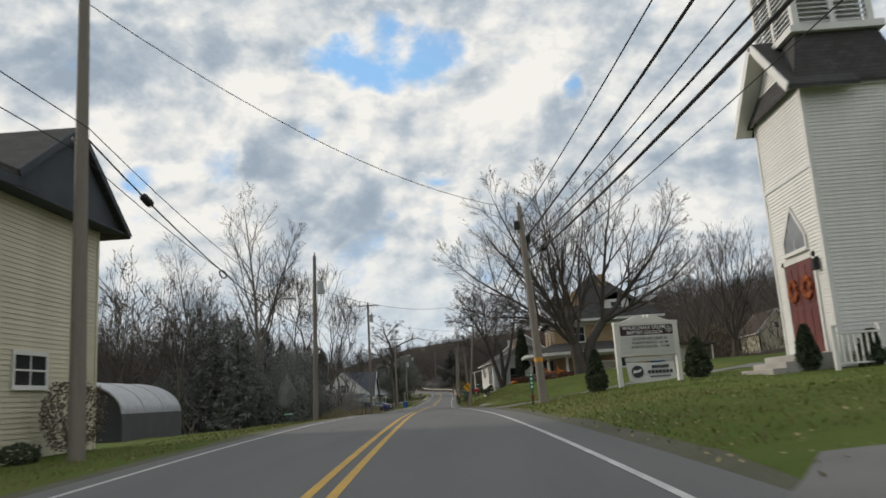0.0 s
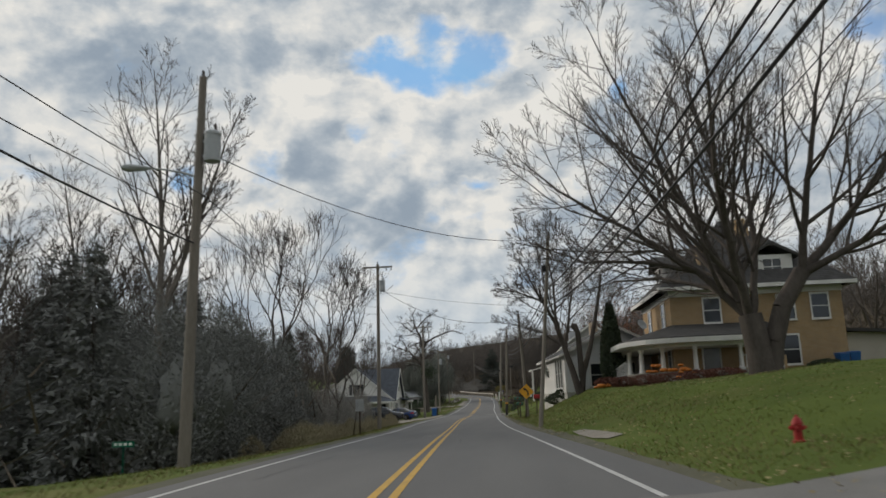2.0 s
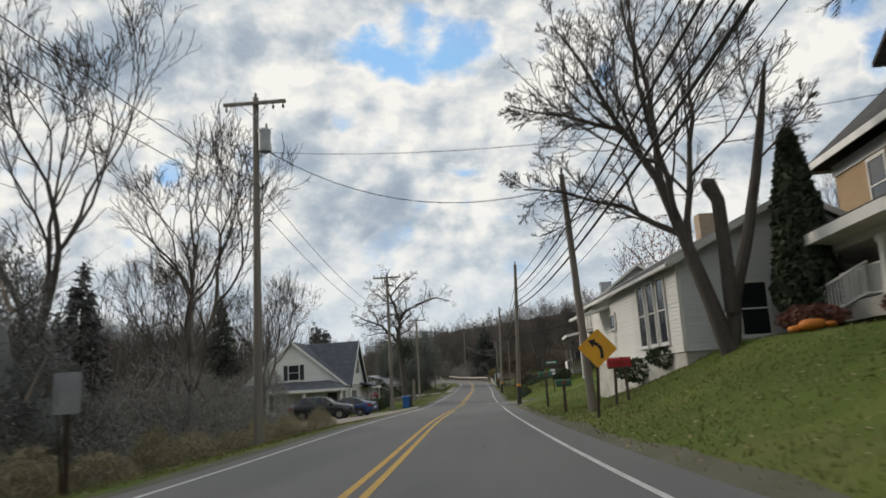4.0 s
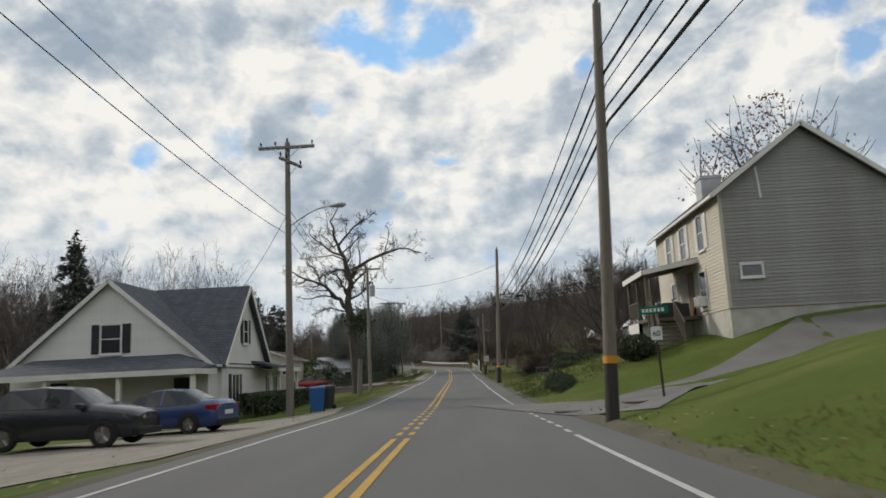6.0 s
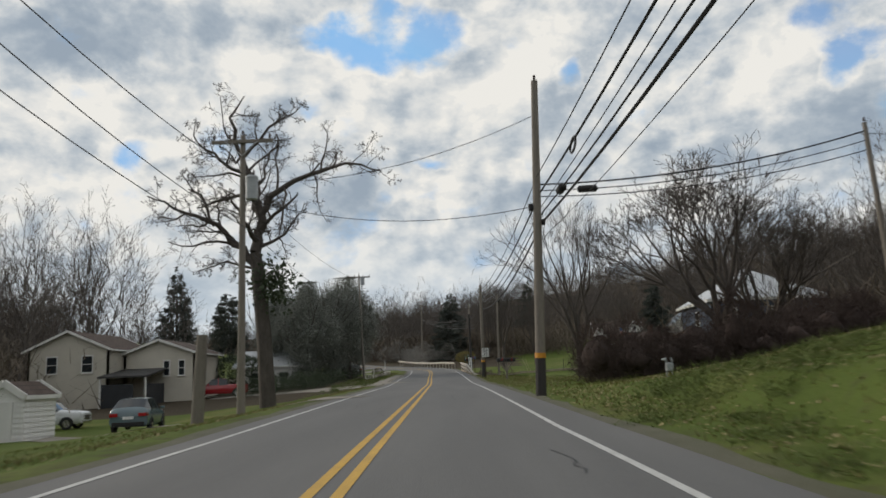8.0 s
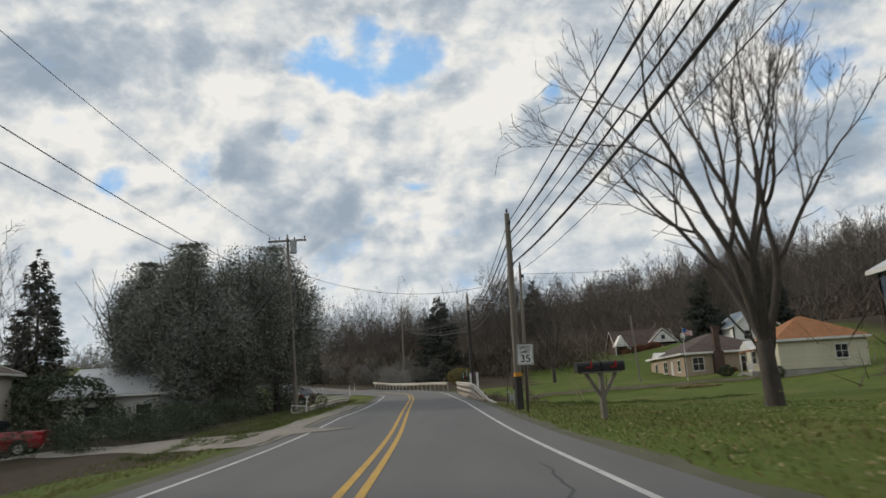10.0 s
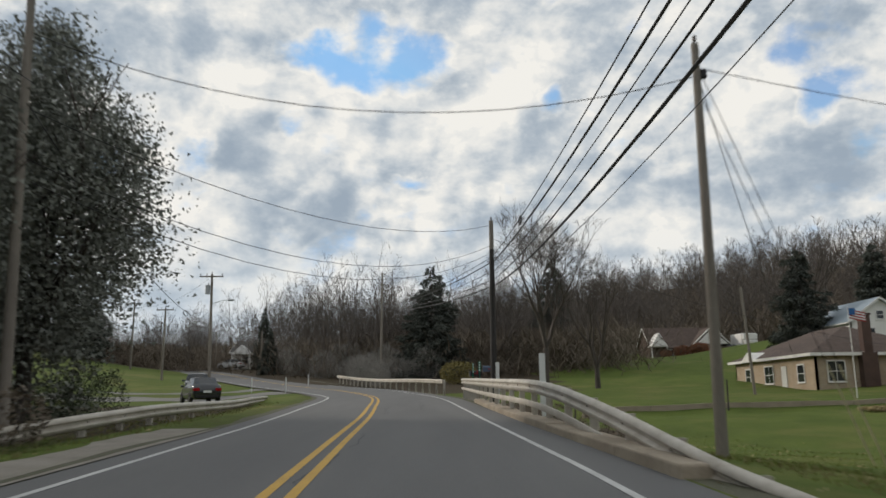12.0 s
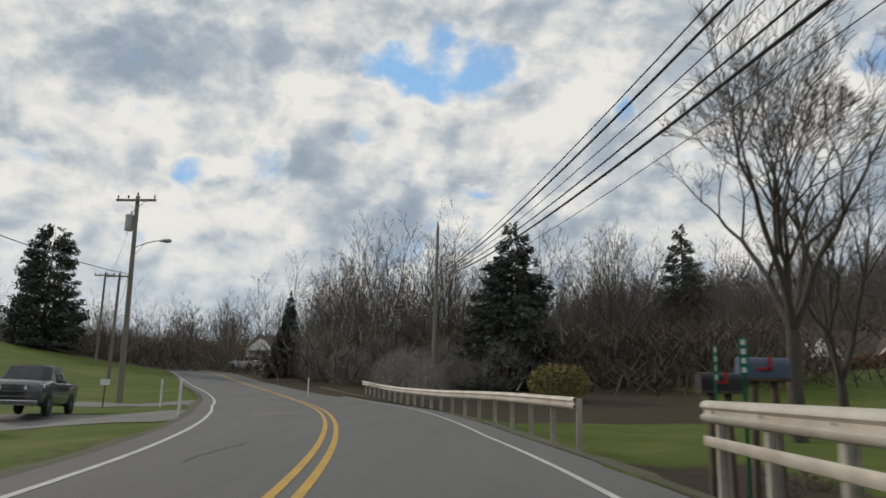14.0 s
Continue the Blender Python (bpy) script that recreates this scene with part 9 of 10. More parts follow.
def mailbox(x, y, colour, lab, h=1.0, turn=90, size=1.0, post="wood_pole", v_post=False, double=False, twin_post=False):
    z = gz(x, y)
    m = thing("mailbox", pose(x, y, z, 0, 0, turn) @ Matrix.Scale(size, 4), lab, "mailbox", "mailboxes")
    if v_post:
        part("post", Build().box(-0.06, -0.06, -0.2, 0.06, 0.06, 0.5), post, m)
        for sx in (-1, 1):
            part("brace", Build().beam((0, 0, 0.45), (sx * 0.36, 0, h - 0.02), 0.07, 0.07, (0, 1, 0)), post, m)
        part("post_top", Build().box(-0.05, -0.05, 0.45, 0.05, 0.05, h - 0.02), post, m)
    elif twin_post:
        for sx in (-0.16, 0.16):
            part("post", Build().beam((sx, 0, -0.2), (sx * 0.7, 0, h), 0.09, 0.06), post, m)
    else:
        part("post", Build().box(-0.05, -0.05, -0.2, 0.05, 0.05, h), post, m)
    part("board", Build().box(-0.5 if double else -0.28, -0.1, h - 0.02, 0.5 if double else 0.28, 0.1, h + 0.015), post, m)
    for sx in ((-0.3, 0.3) if double else (0,)):
        ring = [(sx - 0.09 * 1.0, 0, 0)]
        out = [(-0.28, -0.11), (-0.28, 0.11)]
        pts = [(sx - 0.27, -0.1, h + 0.015), (sx - 0.27, 0.1, h + 0.015)] + [(sx - 0.27, 0.1 * math.cos(a), h + 0.15 + 0.1 * math.sin(a)) for a in np.linspace(0, math.pi, 9)]
        body = part("body", Build().prism(pts, (0, 0, 0), (0.54, 0, 0)), colour, m, smooth=True)
        front = [(p[0] - 0.004, p[1] * 1.05, h + 0.015 + (p[2] - h - 0.015) * 1.03) for p in pts]
        part("door", Build().prism(front, (0, 0, 0), (-0.015, 0, 0)), colour, body)
        part("flag", Build().box(sx - 0.1, -0.125, h + 0.1, sx + 0.05, -0.115, h + 0.13).box(sx + 0.02, -0.125, h + 0.1, sx + 0.06, -0.115, h + 0.26), "red_paint", body, "red mailbox flag")
    return m


M["red_paint"] = surf("red_paint", (0.38, 0.02, 0.02), (0.24, 0.015, 0.015), 2.0, 0.5)
M["green_paint"] = surf("dull_green_paint", (0.05, 0.13, 0.085), (0.03, 0.085, 0.06), 2.0, 0.6)
mailbox(4.65, 92.9, "green_paint", "dull green mailbox on a dark post", 0.95, 0, 1.0, "rust_steel")
mailbox(6.0, 88.0, "red_paint", "dark red mailbox on a pair of posts", 0.85, 0, 1.25, "rust_steel", twin_post=True)
mailbox(4.55, 102.6, "green_paint", "dark mailbox on a post beside a yard", 1.3, 0, 1.1, "rust_steel")
mailbox(3.95, 139.1, "black", "wide black mailbox on two weathered posts", 0.72, 0, 1.15, "wood_pole", twin_post=True)
mailbox(3.05, 191.9, "black", "pair of black mailboxes on a forked wooden post", 1.05, 12, 1.2, "wood_pole", v_post=True, double=True)
mailbox(0.55, 253.4, "black", "large dark mailbox behind the guardrail", 1.7, 10, 1.35, "rust_steel", twin_post=True)
mailbox(1.5, 253.9, "siding_blue", "large dark blue mailbox behind the guardrail", 1.6, 0, 1.6, "rust_steel", twin_post=True)


def hydrant(x, y):
    h = thing("fire_hydrant", pose(x, y, gz(x, y)) @ Matrix.Scale(0.66, 4), "red fire hydrant on a lawn", "fire hydrant")
    part("barrel", Build().lathe([(0.17, -0.1), (0.17, 0.05), (0.12, 0.07), (0.115, 0.45), (0.15, 0.46), (0.15, 0.5), (0.13, 0.55), (0.09, 0.63), (0.04, 0.67), (0.035, 0.72), (0.0, 0.725)], 14), "red_paint", h, smooth=True)
    for d in ((1, 0), (-1, 0), (0, -1)):
        r = 0.06 if d[0] else 0.08
        part("outlet", Build().tube((d[0] * 0.1, d[1] * 0.1, 0.38), (d[0] * 0.2, d[1] * 0.2, 0.38), r, r, 10).tube((d[0] * 0.2, d[1] * 0.2, 0.38), (d[0] * 0.23, d[1] * 0.23, 0.38), r * 0.5, r * 0.5, 6), "red_paint", h)


hydrant(9.05, 44.8)


def gas_meter(x, y, s=1.0, lab="grey gas meter on a lawn"):
    g = thing("gas_meter", pose(x, y, gz(x, y)) @ Matrix.Scale(s, 4), lab, "gas meter")
    part("body", Build().box(-0.15, -0.12, 0.25, 0.15, 0.12, 0.55).lathe([(0.1, 0), (0.1, 0.05)], 12, (0, 0, 0.55)), "grey_paint", g, bevel=0.04)
    for x0 in (-0.12, 0.12):
        part("pipe", Build().tube((x0, 0, -0.1), (x0, 0, 0.8), 0.03, 0.03, 8), "grey_paint", g)
    part("regulator", Build().lathe([(0.02, -0.02), (0.11, 0), (0.11, 0.04), (0.04, 0.09)], 12, (-0.2, 0, 0.7)), "grey_paint", g)


gas_meter(4.9, 153.9, 0.58)
gas_meter(1.88, 208.6, 0.8, "weathered grey gas meter at the lawn edge")


def church_sign():
    x, y = 13.2, 33.1
    z = 0.95
    s = thing("church_sign", pose(x, y, z, 0, 0, 14), "white framed church notice board with a scalloped top", "sign")
    W = 2.75
    for sx in (-W / 2, W / 2):
        part("post", Build().box(sx - 0.09, -0.09, -0.3, sx + 0.09, 0.09, 2.55), "white_trim", s, bevel=0.01)
    part("cabinet", Build().box(-W / 2 + 0.09, -0.1, 1.15, W / 2 - 0.09, 0.1, 2.5), "white_trim", s, bevel=0.01)
    crown = [(-W / 2 - 0.1, 0, 2.5), (W / 2 + 0.1, 0, 2.5), (W / 2 + 0.1, 0, 2.6), (W / 2 - 0.3, 0, 2.62), (0.75, 0, 2.72), (0.42, 0, 2.86), (0.2, 0, 2.9), (0.12, 0, 2.8), (0.08, 0, 2.74), (0, 0, 2.9),
             (-0.08, 0, 2.74), (-0.12, 0, 2.8), (-0.2, 0, 2.9), (-0.42, 0, 2.86), (-0.75, 0, 2.72), (-W / 2 + 0.3, 0, 2.62), (-W / 2 - 0.1, 0, 2.6)]
    part("crown", Build().prism(crown, (0, -0.12, 0), (0, 0.12, 0)), "white_trim", s)
    head = part("head_panel", Build().box(-W / 2 + 0.16, -0.112, 2.02, W / 2 - 0.16, -0.1, 2.44), "plum", s, "dark maroon name panel")
    writing("WALKCHALK SALEM", 0.21, "sign_white", head, (-0.12, -0.116, 2.33), depth=0.003, squeeze=1.02)
    writing("BAPTIST CHURCH", 0.2, "sign_white", head, (-0.1, -0.116, 2.13), depth=0.003, squeeze=1.02)
    ring = Build()
    for k in range(20):
        a0, a1 = 6.283 * k / 20, 6.283 * (k + 1) / 20
        ring.beam((1.02 + 0.13 * math.cos(a0), -0.118, 2.23 + 0.13 * math.sin(a0)), (1.02 + 0.13 * math.cos(a1), -0.118, 2.23 + 0.13 * math.sin(a1)), 0.006, 0.018)
    part("emblem", ring.box(0.92, -0.12, 2.22, 1.12, -0.114, 2.24).box(1.01, -0.12, 2.13, 1.03, -0.114, 2.33), "sign_white", head)
    letters = part("letter_board", Build().box(-W / 2 + 0.16, -0.112, 1.22, W / 2 - 0.16, -0.1, 1.98), "letter_board", s)
    for k in range(5):
        part("track", Build().box(-W / 2 + 0.16, -0.118, 1.22 + k * 0.18, W / 2 - 0.16, -0.112, 1.23 + k * 0.18), "siding_pale", letters)
    for text, zz in (("INDOOR AND DRIVE IN", 1.86), ("SUNDAY SERVICE  10 AM", 1.69), ("SUNDAY SCHOOL   11 AM", 1.52)):
        writing(text, 0.155, "black", letters, (0.1, -0.12, zz), depth=0.002, squeeze=0.95)
    ban = part("banner", Build().prism([(-0.98, -0.06, 0.12), (-0.3, -0.09, 0.05), (0.4, -0.1, 0.07), (1.2, -0.06, 0.16), (1.12, -0.05, 0.88), (0.2, -0.08, 0.84), (-1.08, -0.05, 0.9)], (0, 0, 0), (0, 0.004, 0)), "sign_white", s, "white vinyl banner with a round dark emblem")
    disc = Build().prism([(-0.62 + 0.27 * math.cos(6.283 * k / 24), -0.125, 0.5 + 0.25 * math.sin(6.283 * k / 24)) for k in range(24)], (0, 0, 0), (0, -0.004, 0))
    part("emblem", disc, "ink", ban)
    part("emblem", Build().prism([(-0.85, -0.132, 0.42), (-0.5, -0.132, 0.48), (-0.4, -0.132, 0.62), (-0.62, -0.132, 0.55), (-0.8, -0.132, 0.56)], (0, 0, 0), (0, -0.003, 0)), "sign_white", ban)
    for zz, x0, x1, hh in ((0.67, 0.05, 0.85, 0.13), (0.46, -0.15, 1.02, 0.13), (0.27, -0.05, 0.9, 0.06)):
        n = 7
        for k in range(n):
            a = x0 + (x1 - x0) * k / n
            part("word_bar", Build().box(a, -0.128, zz - hh / 2, a + (x1 - x0) / n * 0.8, -0.122, zz + hh / 2), "ink", ban)
    low = part("low_panel", Build().box(-W / 2 + 0.3, -0.05, 0.92, W / 2 - 0.3, 0.0, 1.1), "letter_board", s)


M["plum"] = surf("dark_maroon_panel", (0.05, 0.02, 0.028), (0.035, 0.014, 0.02), 2.0, 0.4)
M["letter_board"] = surf("pale_letter_board", (0.56, 0.57, 0.55), (0.46, 0.47, 0.45), 1.5, 0.5)
M["ink"] = surf("dark_ink", (0.045, 0.05, 0.06), (0.03, 0.033, 0.04), 3.0, 0.6)
M["yellow_leaf"] = surf("yellowish_leaf", (0.20, 0.17, 0.06), (0.11, 0.09, 0.035), 1.0, 0.85, vary=0.6, island=True)
church_sign()
cone_bush(11.0, 33.6, 0.55, 1.75, "small clipped arborvitae beside a notice board", 31)
cone_bush(15.6, 34.4, 0.7, 1.7, "small clipped arborvitae beside a notice board", 32)
cone_bush(15.6, 23.1, 0.4, 1.3, "small conical shrub beside church steps", 33)
cone_bush(16.9, 21.9, 0.55, 0.95, "low conical shrub beside a ramp", 34)
cone_bush(11.4, 86.8, 1.1, 6.0, "tall dense dark arborvitae at a house corner", 35, 9000, 0.13)
shrub(10.6, 84.8, 0.9, 0.7, "low rusty mum bed before a porch", 36, 1600, 0.06, "mum", "flower_bed", category="flowers")
shrub(13.5, 77.3, 1.5, 0.6, "low rusty mum bed before a porch", 37, 2000, 0.06, "mum", "flower_bed", category="flowers")
shrub(16.6, 77.6, 1.2, 0.55, "low rusty mum bed before a porch", 38, 1600, 0.06, "mum", "flower_bed", category="flowers")
shrub(11.0, 79.9, 0.9, 0.7, "dark red mum bed before a porch", 50, 1800, 0.05, "mum", "flower_bed", category="flowers")
shrub(12.1, 78.3, 1.0, 0.7, "dark red mum bed before a porch", 51, 1800, 0.05, "mum", "flower_bed", category="flowers")
shrub(15.1, 77.2, 1.0, 0.6, "dark red mum bed before a porch", 52, 1800, 0.05, "mum", "flower_bed", category="flowers")
shrub(23.5, 80.0, 1.2, 0.8, "dark shrub under a brick wall", 39, 1500, 0.08)
shrub(7.9, 93.8, 1.2, 1.0, "dark clipped shrub beside a house", 40, 1800, 0.08)
shrub(8.3, 90.6, 1.0, 0.9, "dark clipped shrub beside a house", 41, 1600, 0.08)
shrub(7.6, 133.6, 0.95, 1.1, "rough dark bush on a bank", 42, 2600, 0.09)
shrub(6.4, 143.2, 1.5, 0.55, "low dark evergreen ground bush on a bank", 43, 3200, 0.06, deep=1.2)
shrub(5.3, 141.4, 0.8, 0.45, "low dark evergreen ground bush on a bank", 53, 1600, 0.055, deep=1.3)
shrub(-5.3, 20.9, 0.75, 2.1, "tangled bare bush beside a cream wall", 44, 2600, 0.045, "brush", deep=1.2)
shrub(-5.4, 18.6, 0.5, 0.55, "small dark bush beside a cream wall", 45, 900, 0.05)
shrub(-23.6, 214.8, 3.2, 4.0, "large rounded dark bush in a yard", 46, 6000, 0.11)
shrub(-9.3, 218.5, 0.7, 1.1, "dry weeds beside a lattice panel", 47, 500, 0.06, "brush")
shrub(0.6, 292, 2.2, 2.6, "pale yellowish bush below woods", 48, 2600, 0.12, "yellow_leaf")


def pumpkins():
    rng = random.Random(8)
    prof = [(0.02, 0.0), (0.55, 0.02), (0.9, 0.2), (1.0, 0.45), (0.92, 0.68), (0.6, 0.84), (0.2, 0.82), (0.03, 0.78)]
    n = 20
    vs, fs = [], []
    for r, h in prof:
        for k in range(n):
            q = r * (1 - 0.09 * (k % 2))
            vs.append((q * math.cos(6.283 * k / n), q * math.sin(6.283 * k / n), h))
    fs = [(i * n + k, i * n + (k + 1) % n, (i + 1) * n + (k + 1) % n, (i + 1) * n + k) for i in range(len(prof) - 1) for k in range(n)]
    me = Build().add(vs, fs).mesh("body")
    me.materials.append(M["pumpkin"])
    me.shade_smooth()
    spots = [(10.0, 84.2), (10.3, 84.0), (10.6, 83.8), (10.1, 83.6), (13.3, 78.4, 2.55), (13.7, 78.2, 2.55), (14.2, 78.0, 2.4), (14.7, 78.1, 2.55), (12.9, 78.9, 2.55), (15.0, 77.9, 2.4), (12.6, 79.5, 2.55), (14.0, 77.6, 2.1), (12.75, 79.1, 2.55), (13.05, 78.75, 2.85), (12.9, 79.3, 2.9), (13.9, 78.45, 2.55), (14.5, 78.4, 2.55), (14.3, 78.3, 2.85), (10.5, 84.4), (9.8, 83.9)]
    for s in spots:
        r = rng.uniform(0.16, 0.32)
        p = thing("pumpkin", pose(s[0], s[1], s[2] if len(s) > 2 else gz(s[0], s[1]) + 0.02, 0, 0, rng.uniform(0, 360)) @ Matrix.Scale(r, 4), "round orange pumpkin by the porch", "pumpkin", "porch pumpkins")
        part("body", me, None, p)
        part("stem", Build().tube((0, 0, 0.75), (0.1, 0.05, 1.05), 0.09, 0.06, 6), "brown_wood", p)


M["pumpkin"] = surf("pumpkin_skin", (0.62, 0.22, 0.03), (0.45, 0.14, 0.02), 1.5, 0.5)
pumpkins()


def bins():
    for x, y, mat_name, t in ((-6.05, 131.3, "bin_blue", 10), (-6.1, 133.4, "bin_dark", -15), (24.3, 79.7, "bin_blue", 5), (25.1, 79.9, "bin_blue", -8)):
        w = thing("wheelie_bin", pose(x, y, gz(x, y), 0, 0, t), "blue wheeled refuse bin" if mat_name == "bin_blue" else "dark wheeled refuse bin", "bin", "bins")
        part("body", Build().add([(-0.24, -0.27, 0.08), (0.24, -0.27, 0.08), (0.24, 0.27, 0.08), (-0.24, 0.27, 0.08), (-0.31, -0.36, 0.98), (0.31, -0.36, 0.98), (0.31, 0.36, 0.98), (-0.31, 0.36, 0.98)],
                                 [(0, 3, 2, 1), (4, 5, 6, 7), (0, 1, 5, 4), (1, 2, 6, 5), (2, 3, 7, 6), (3, 0, 4, 7)]), mat_name, w, bevel=0.03)
        part("lid", Build().add([(-0.33, -0.39, 0.99), (0.33, -0.39, 0.99), (0.33, 0.4, 0.99), (-0.33, 0.4, 0.99), (-0.3, -0.34, 1.05), (0.3, -0.34, 1.05), (0.3, 0.38, 1.09), (-0.3, 0.38, 1.09)],
                                [(0, 3, 2, 1), (4, 5, 6, 7), (0, 1, 5, 4), (1, 2, 6, 5), (2, 3, 7, 6), (3, 0, 4, 7)]), mat_name, w, bevel=0.02)
        for sx in (-0.27, 0.27):
            part("wheel", Build().tube((sx - 0.03, 0.3, 0.12), (sx + 0.03, 0.3, 0.12), 0.12, 0.12, 14), "rubber", w)


M["bin_blue"] = surf("blue_bin_plastic", (0.02, 0.115, 0.33), (0.014, 0.085, 0.25), 2.0, 0.5)
M["bin_dark"] = surf("dark_bin_plastic", (0.03, 0.034, 0.04), None, 2.0, 0.5)
bins()


def hedge_row():
    rng = np.random.default_rng(77)
    h = thing("clipped_hedge", pose(0, 0, 0), "dark clipped hedge before a white house", "hedge")
    n = 16000
    # a long boxy hedge that follows the house front
    u = rng.random(n)
    x = -9.9 - 0.5 * u + rng.uniform(-0.55, 0.55, n)
    y = 135.2 + 11.5 * u
    z = np.array([gz(a, b) for a, b in zip(x[::200], y[::200])]).mean() + rng.random(n) ** 0.6 * 1.0
    edge = rng.random(n) < 0.75
    side_ = np.where(rng.random(n) < 0.5, -0.58, 0.58)
    x = np.where(edge, -9.9 - 0.5 * u + side_ + rng.normal(0, 0.05, n), x)
    v, f = leaf_arrays(rng, np.stack([x, y, z], 1), 0.09)
    part("foliage", fast_mesh("foliage", v, f, "arbor"), None, h)
    b = Build()
    for k in range(14):
        b.tube((-9.95 - 0.035 * k, 135.4 + 0.8 * k, -1.1), (-9.95 - 0.035 * k, 135.5 + 0.8 * k, -0.1), 0.04, 0.02, 5)
    part("stem", b, "bark", h)


hedge_row()


def quonset():
    q = thing("arched_shed", pose(-14.6, 37.6, -0.75, 0, 0, 2), "dark arched metal shed with a pale curved roof", "shed")
    r, L, wall, rise = 3.0, 8.4, 1.85, 1.75
    n = 18
    out = [(r * math.cos(math.pi * k / n), 0.0, wall + rise * math.sin(math.pi * k / n)) for k in range(n + 1)]
    ins = [((r - 0.06) * math.cos(math.pi * k / n), 0.0, wall + (rise - 0.06) * math.sin(math.pi * k / n)) for k in range(n + 1)]
    part("roof", Build().prism(out + ins[::-1], (0, 0, 0), (0, L, 0)), "metal", q, "pale rounded metal roof", smooth=True)
    for k in range(4):
        part("rib", Build().prism([(p[0] * 1.006, 0, p[2] * 1.006) for p in out] + [(p[0] * 0.999, 0, p[2] * 0.999) for p in out[::-1]], (0, k * L / 3 - 0.02, 0), (0, k * L / 3 + 0.02, 0)), "metal", q)
    for sx in (-1, 1):
        part("side_wall", Build().box(sx * r - 0.04, 0, -0.8, sx * r + 0.04, L, wall), "shed_grey", q, "dark grey metal side wall")
    # near-black sheet added for the shadow inside the open end
    part("end_wall", Build().prism(ins + [(-r + 0.06, 0, -0.8), (r - 0.06, 0, -0.8)], (0, 0.3, 0), (0, 0.4, 0)), "open_end_shade", q, "near-black sheet for the shadow in the open end")


M["shed_grey"] = surf("dark_grey_sheet_metal", (0.10, 0.105, 0.11), (0.07, 0.075, 0.08), 1.0, 0.6)
# colour of the shadow in the shed's open end
M["open_end_shade"] = surf("near_black_end_shade", (0.05, 0.052, 0.055), (0.035, 0.036, 0.038), 1.0, 0.7)

quonset()


def small_shed():
    s = thing("white_shed", pose(-24.6, 175.6, gz(-24.6, 175.6) - 0.05, 0, 0, -8) @ Matrix.Scale(1.8, 4), "small white gabled garden shed", "shed")
    siding(s, (-0.65, 0), (0.65, 0), 0, 1.35, "siding_white", 0.15, peak=1.75)
    siding(s, (0.65, 0), (0.65, 1.4), 0, 1.35, "siding_white", 0.15)
    siding(s, (0.65, 1.4), (-0.65, 1.4), 0, 1.35, "siding_white", 0.3, peak=1.75, boards=False)
    siding(s, (-0.65, 1.4), (-0.65, 0), 0, 1.35, "siding_white", 0.3, boards=False)
    gable_roof(s, -0.65, 0.65, 0, 1.4, 1.35, 1.75, "roof_brown", 0.08, "y", 0.06)
    part("door", Build().box(-0.3, -0.05, 0.05, 0.3, -0.03, 1.2), "white_trim", s)


small_shed()


def lawn_wall():
    w = thing("lawn_wall", pose(0, 0, 0), "long low concrete wall holding up a lawn", "wall")
    xs = np.linspace(6.5, 36, 16)
    for a, b in zip(xs, xs[1:]):
        za, zb = [gz(x, 250.8) + 0.05 for x in (a, b)]
        base = min(gz(a, 249.6), gz(b, 249.6)) - 0.4
        part("block", Build().prism([(a + 0.008, 250.0, base), (b - 0.008, 250.0, base), (b - 0.008, 250.0, zb), (a + 0.008, 250.0, za)], (0, 0, 0), (0, 0.3, 0)), "bridge_concrete", w)
    for x, y, h in ((14.7, 249.4, 1.9), (5.9, 249.2, 1.3)):
        s = thing("lawn_stake", pose(x, y, gz(x, y) - 0.1), "thin dark stake in a lawn", "stake")
        part("shaft", Build().tube((0, 0, 0), (0.03, 0, h), 0.05, 0.045, 7), "tar_pole", s)
    shrub(23.0, 246.6, 2.4, 0.3, "flat pile of dry leaves on a lawn", 161, 1500, 0.09, "dead_leaf", "leaf_pile", category="leaves", deep=1.0)


def lattice_panel():
    x, y = -9.95, 215.9
    l = thing("lattice_panel", pose(x, y, gz(x, y), 0, 6, 15) @ Matrix.Scale(0.85, 4), "white lattice panel beside a guardrail end", "lattice")
    part("post", Build().box(0.42, -0.04, -0.2, 0.5, 0.04, 1.15), "white_trim", l)
    part("rim", Build().box(-0.55, -0.02, 0.0, 0.42, 0.02, 0.05).box(-0.55, -0.02, 0.5, 0.42, 0.02, 0.55).box(-0.55, -0.02, 0.05, -0.5, 0.02, 0.5), "white_trim", l)
    for k in range(9):
        x0 = -0.5 + k * 0.1
        for sx in (1, -1):
            a = (x0, 0.004 * sx, 0.05 if sx > 0 else 0.5)
            b = (min(x0 + 0.4, 0.42), 0.004 * sx, a[2] + sx * (min(x0 + 0.4, 0.42) - x0) * 1.12)
            part("slat", Build().beam(a, b, 0.006, 0.03, (0, 1, 0)), "white_trim", l)


lattice_panel()


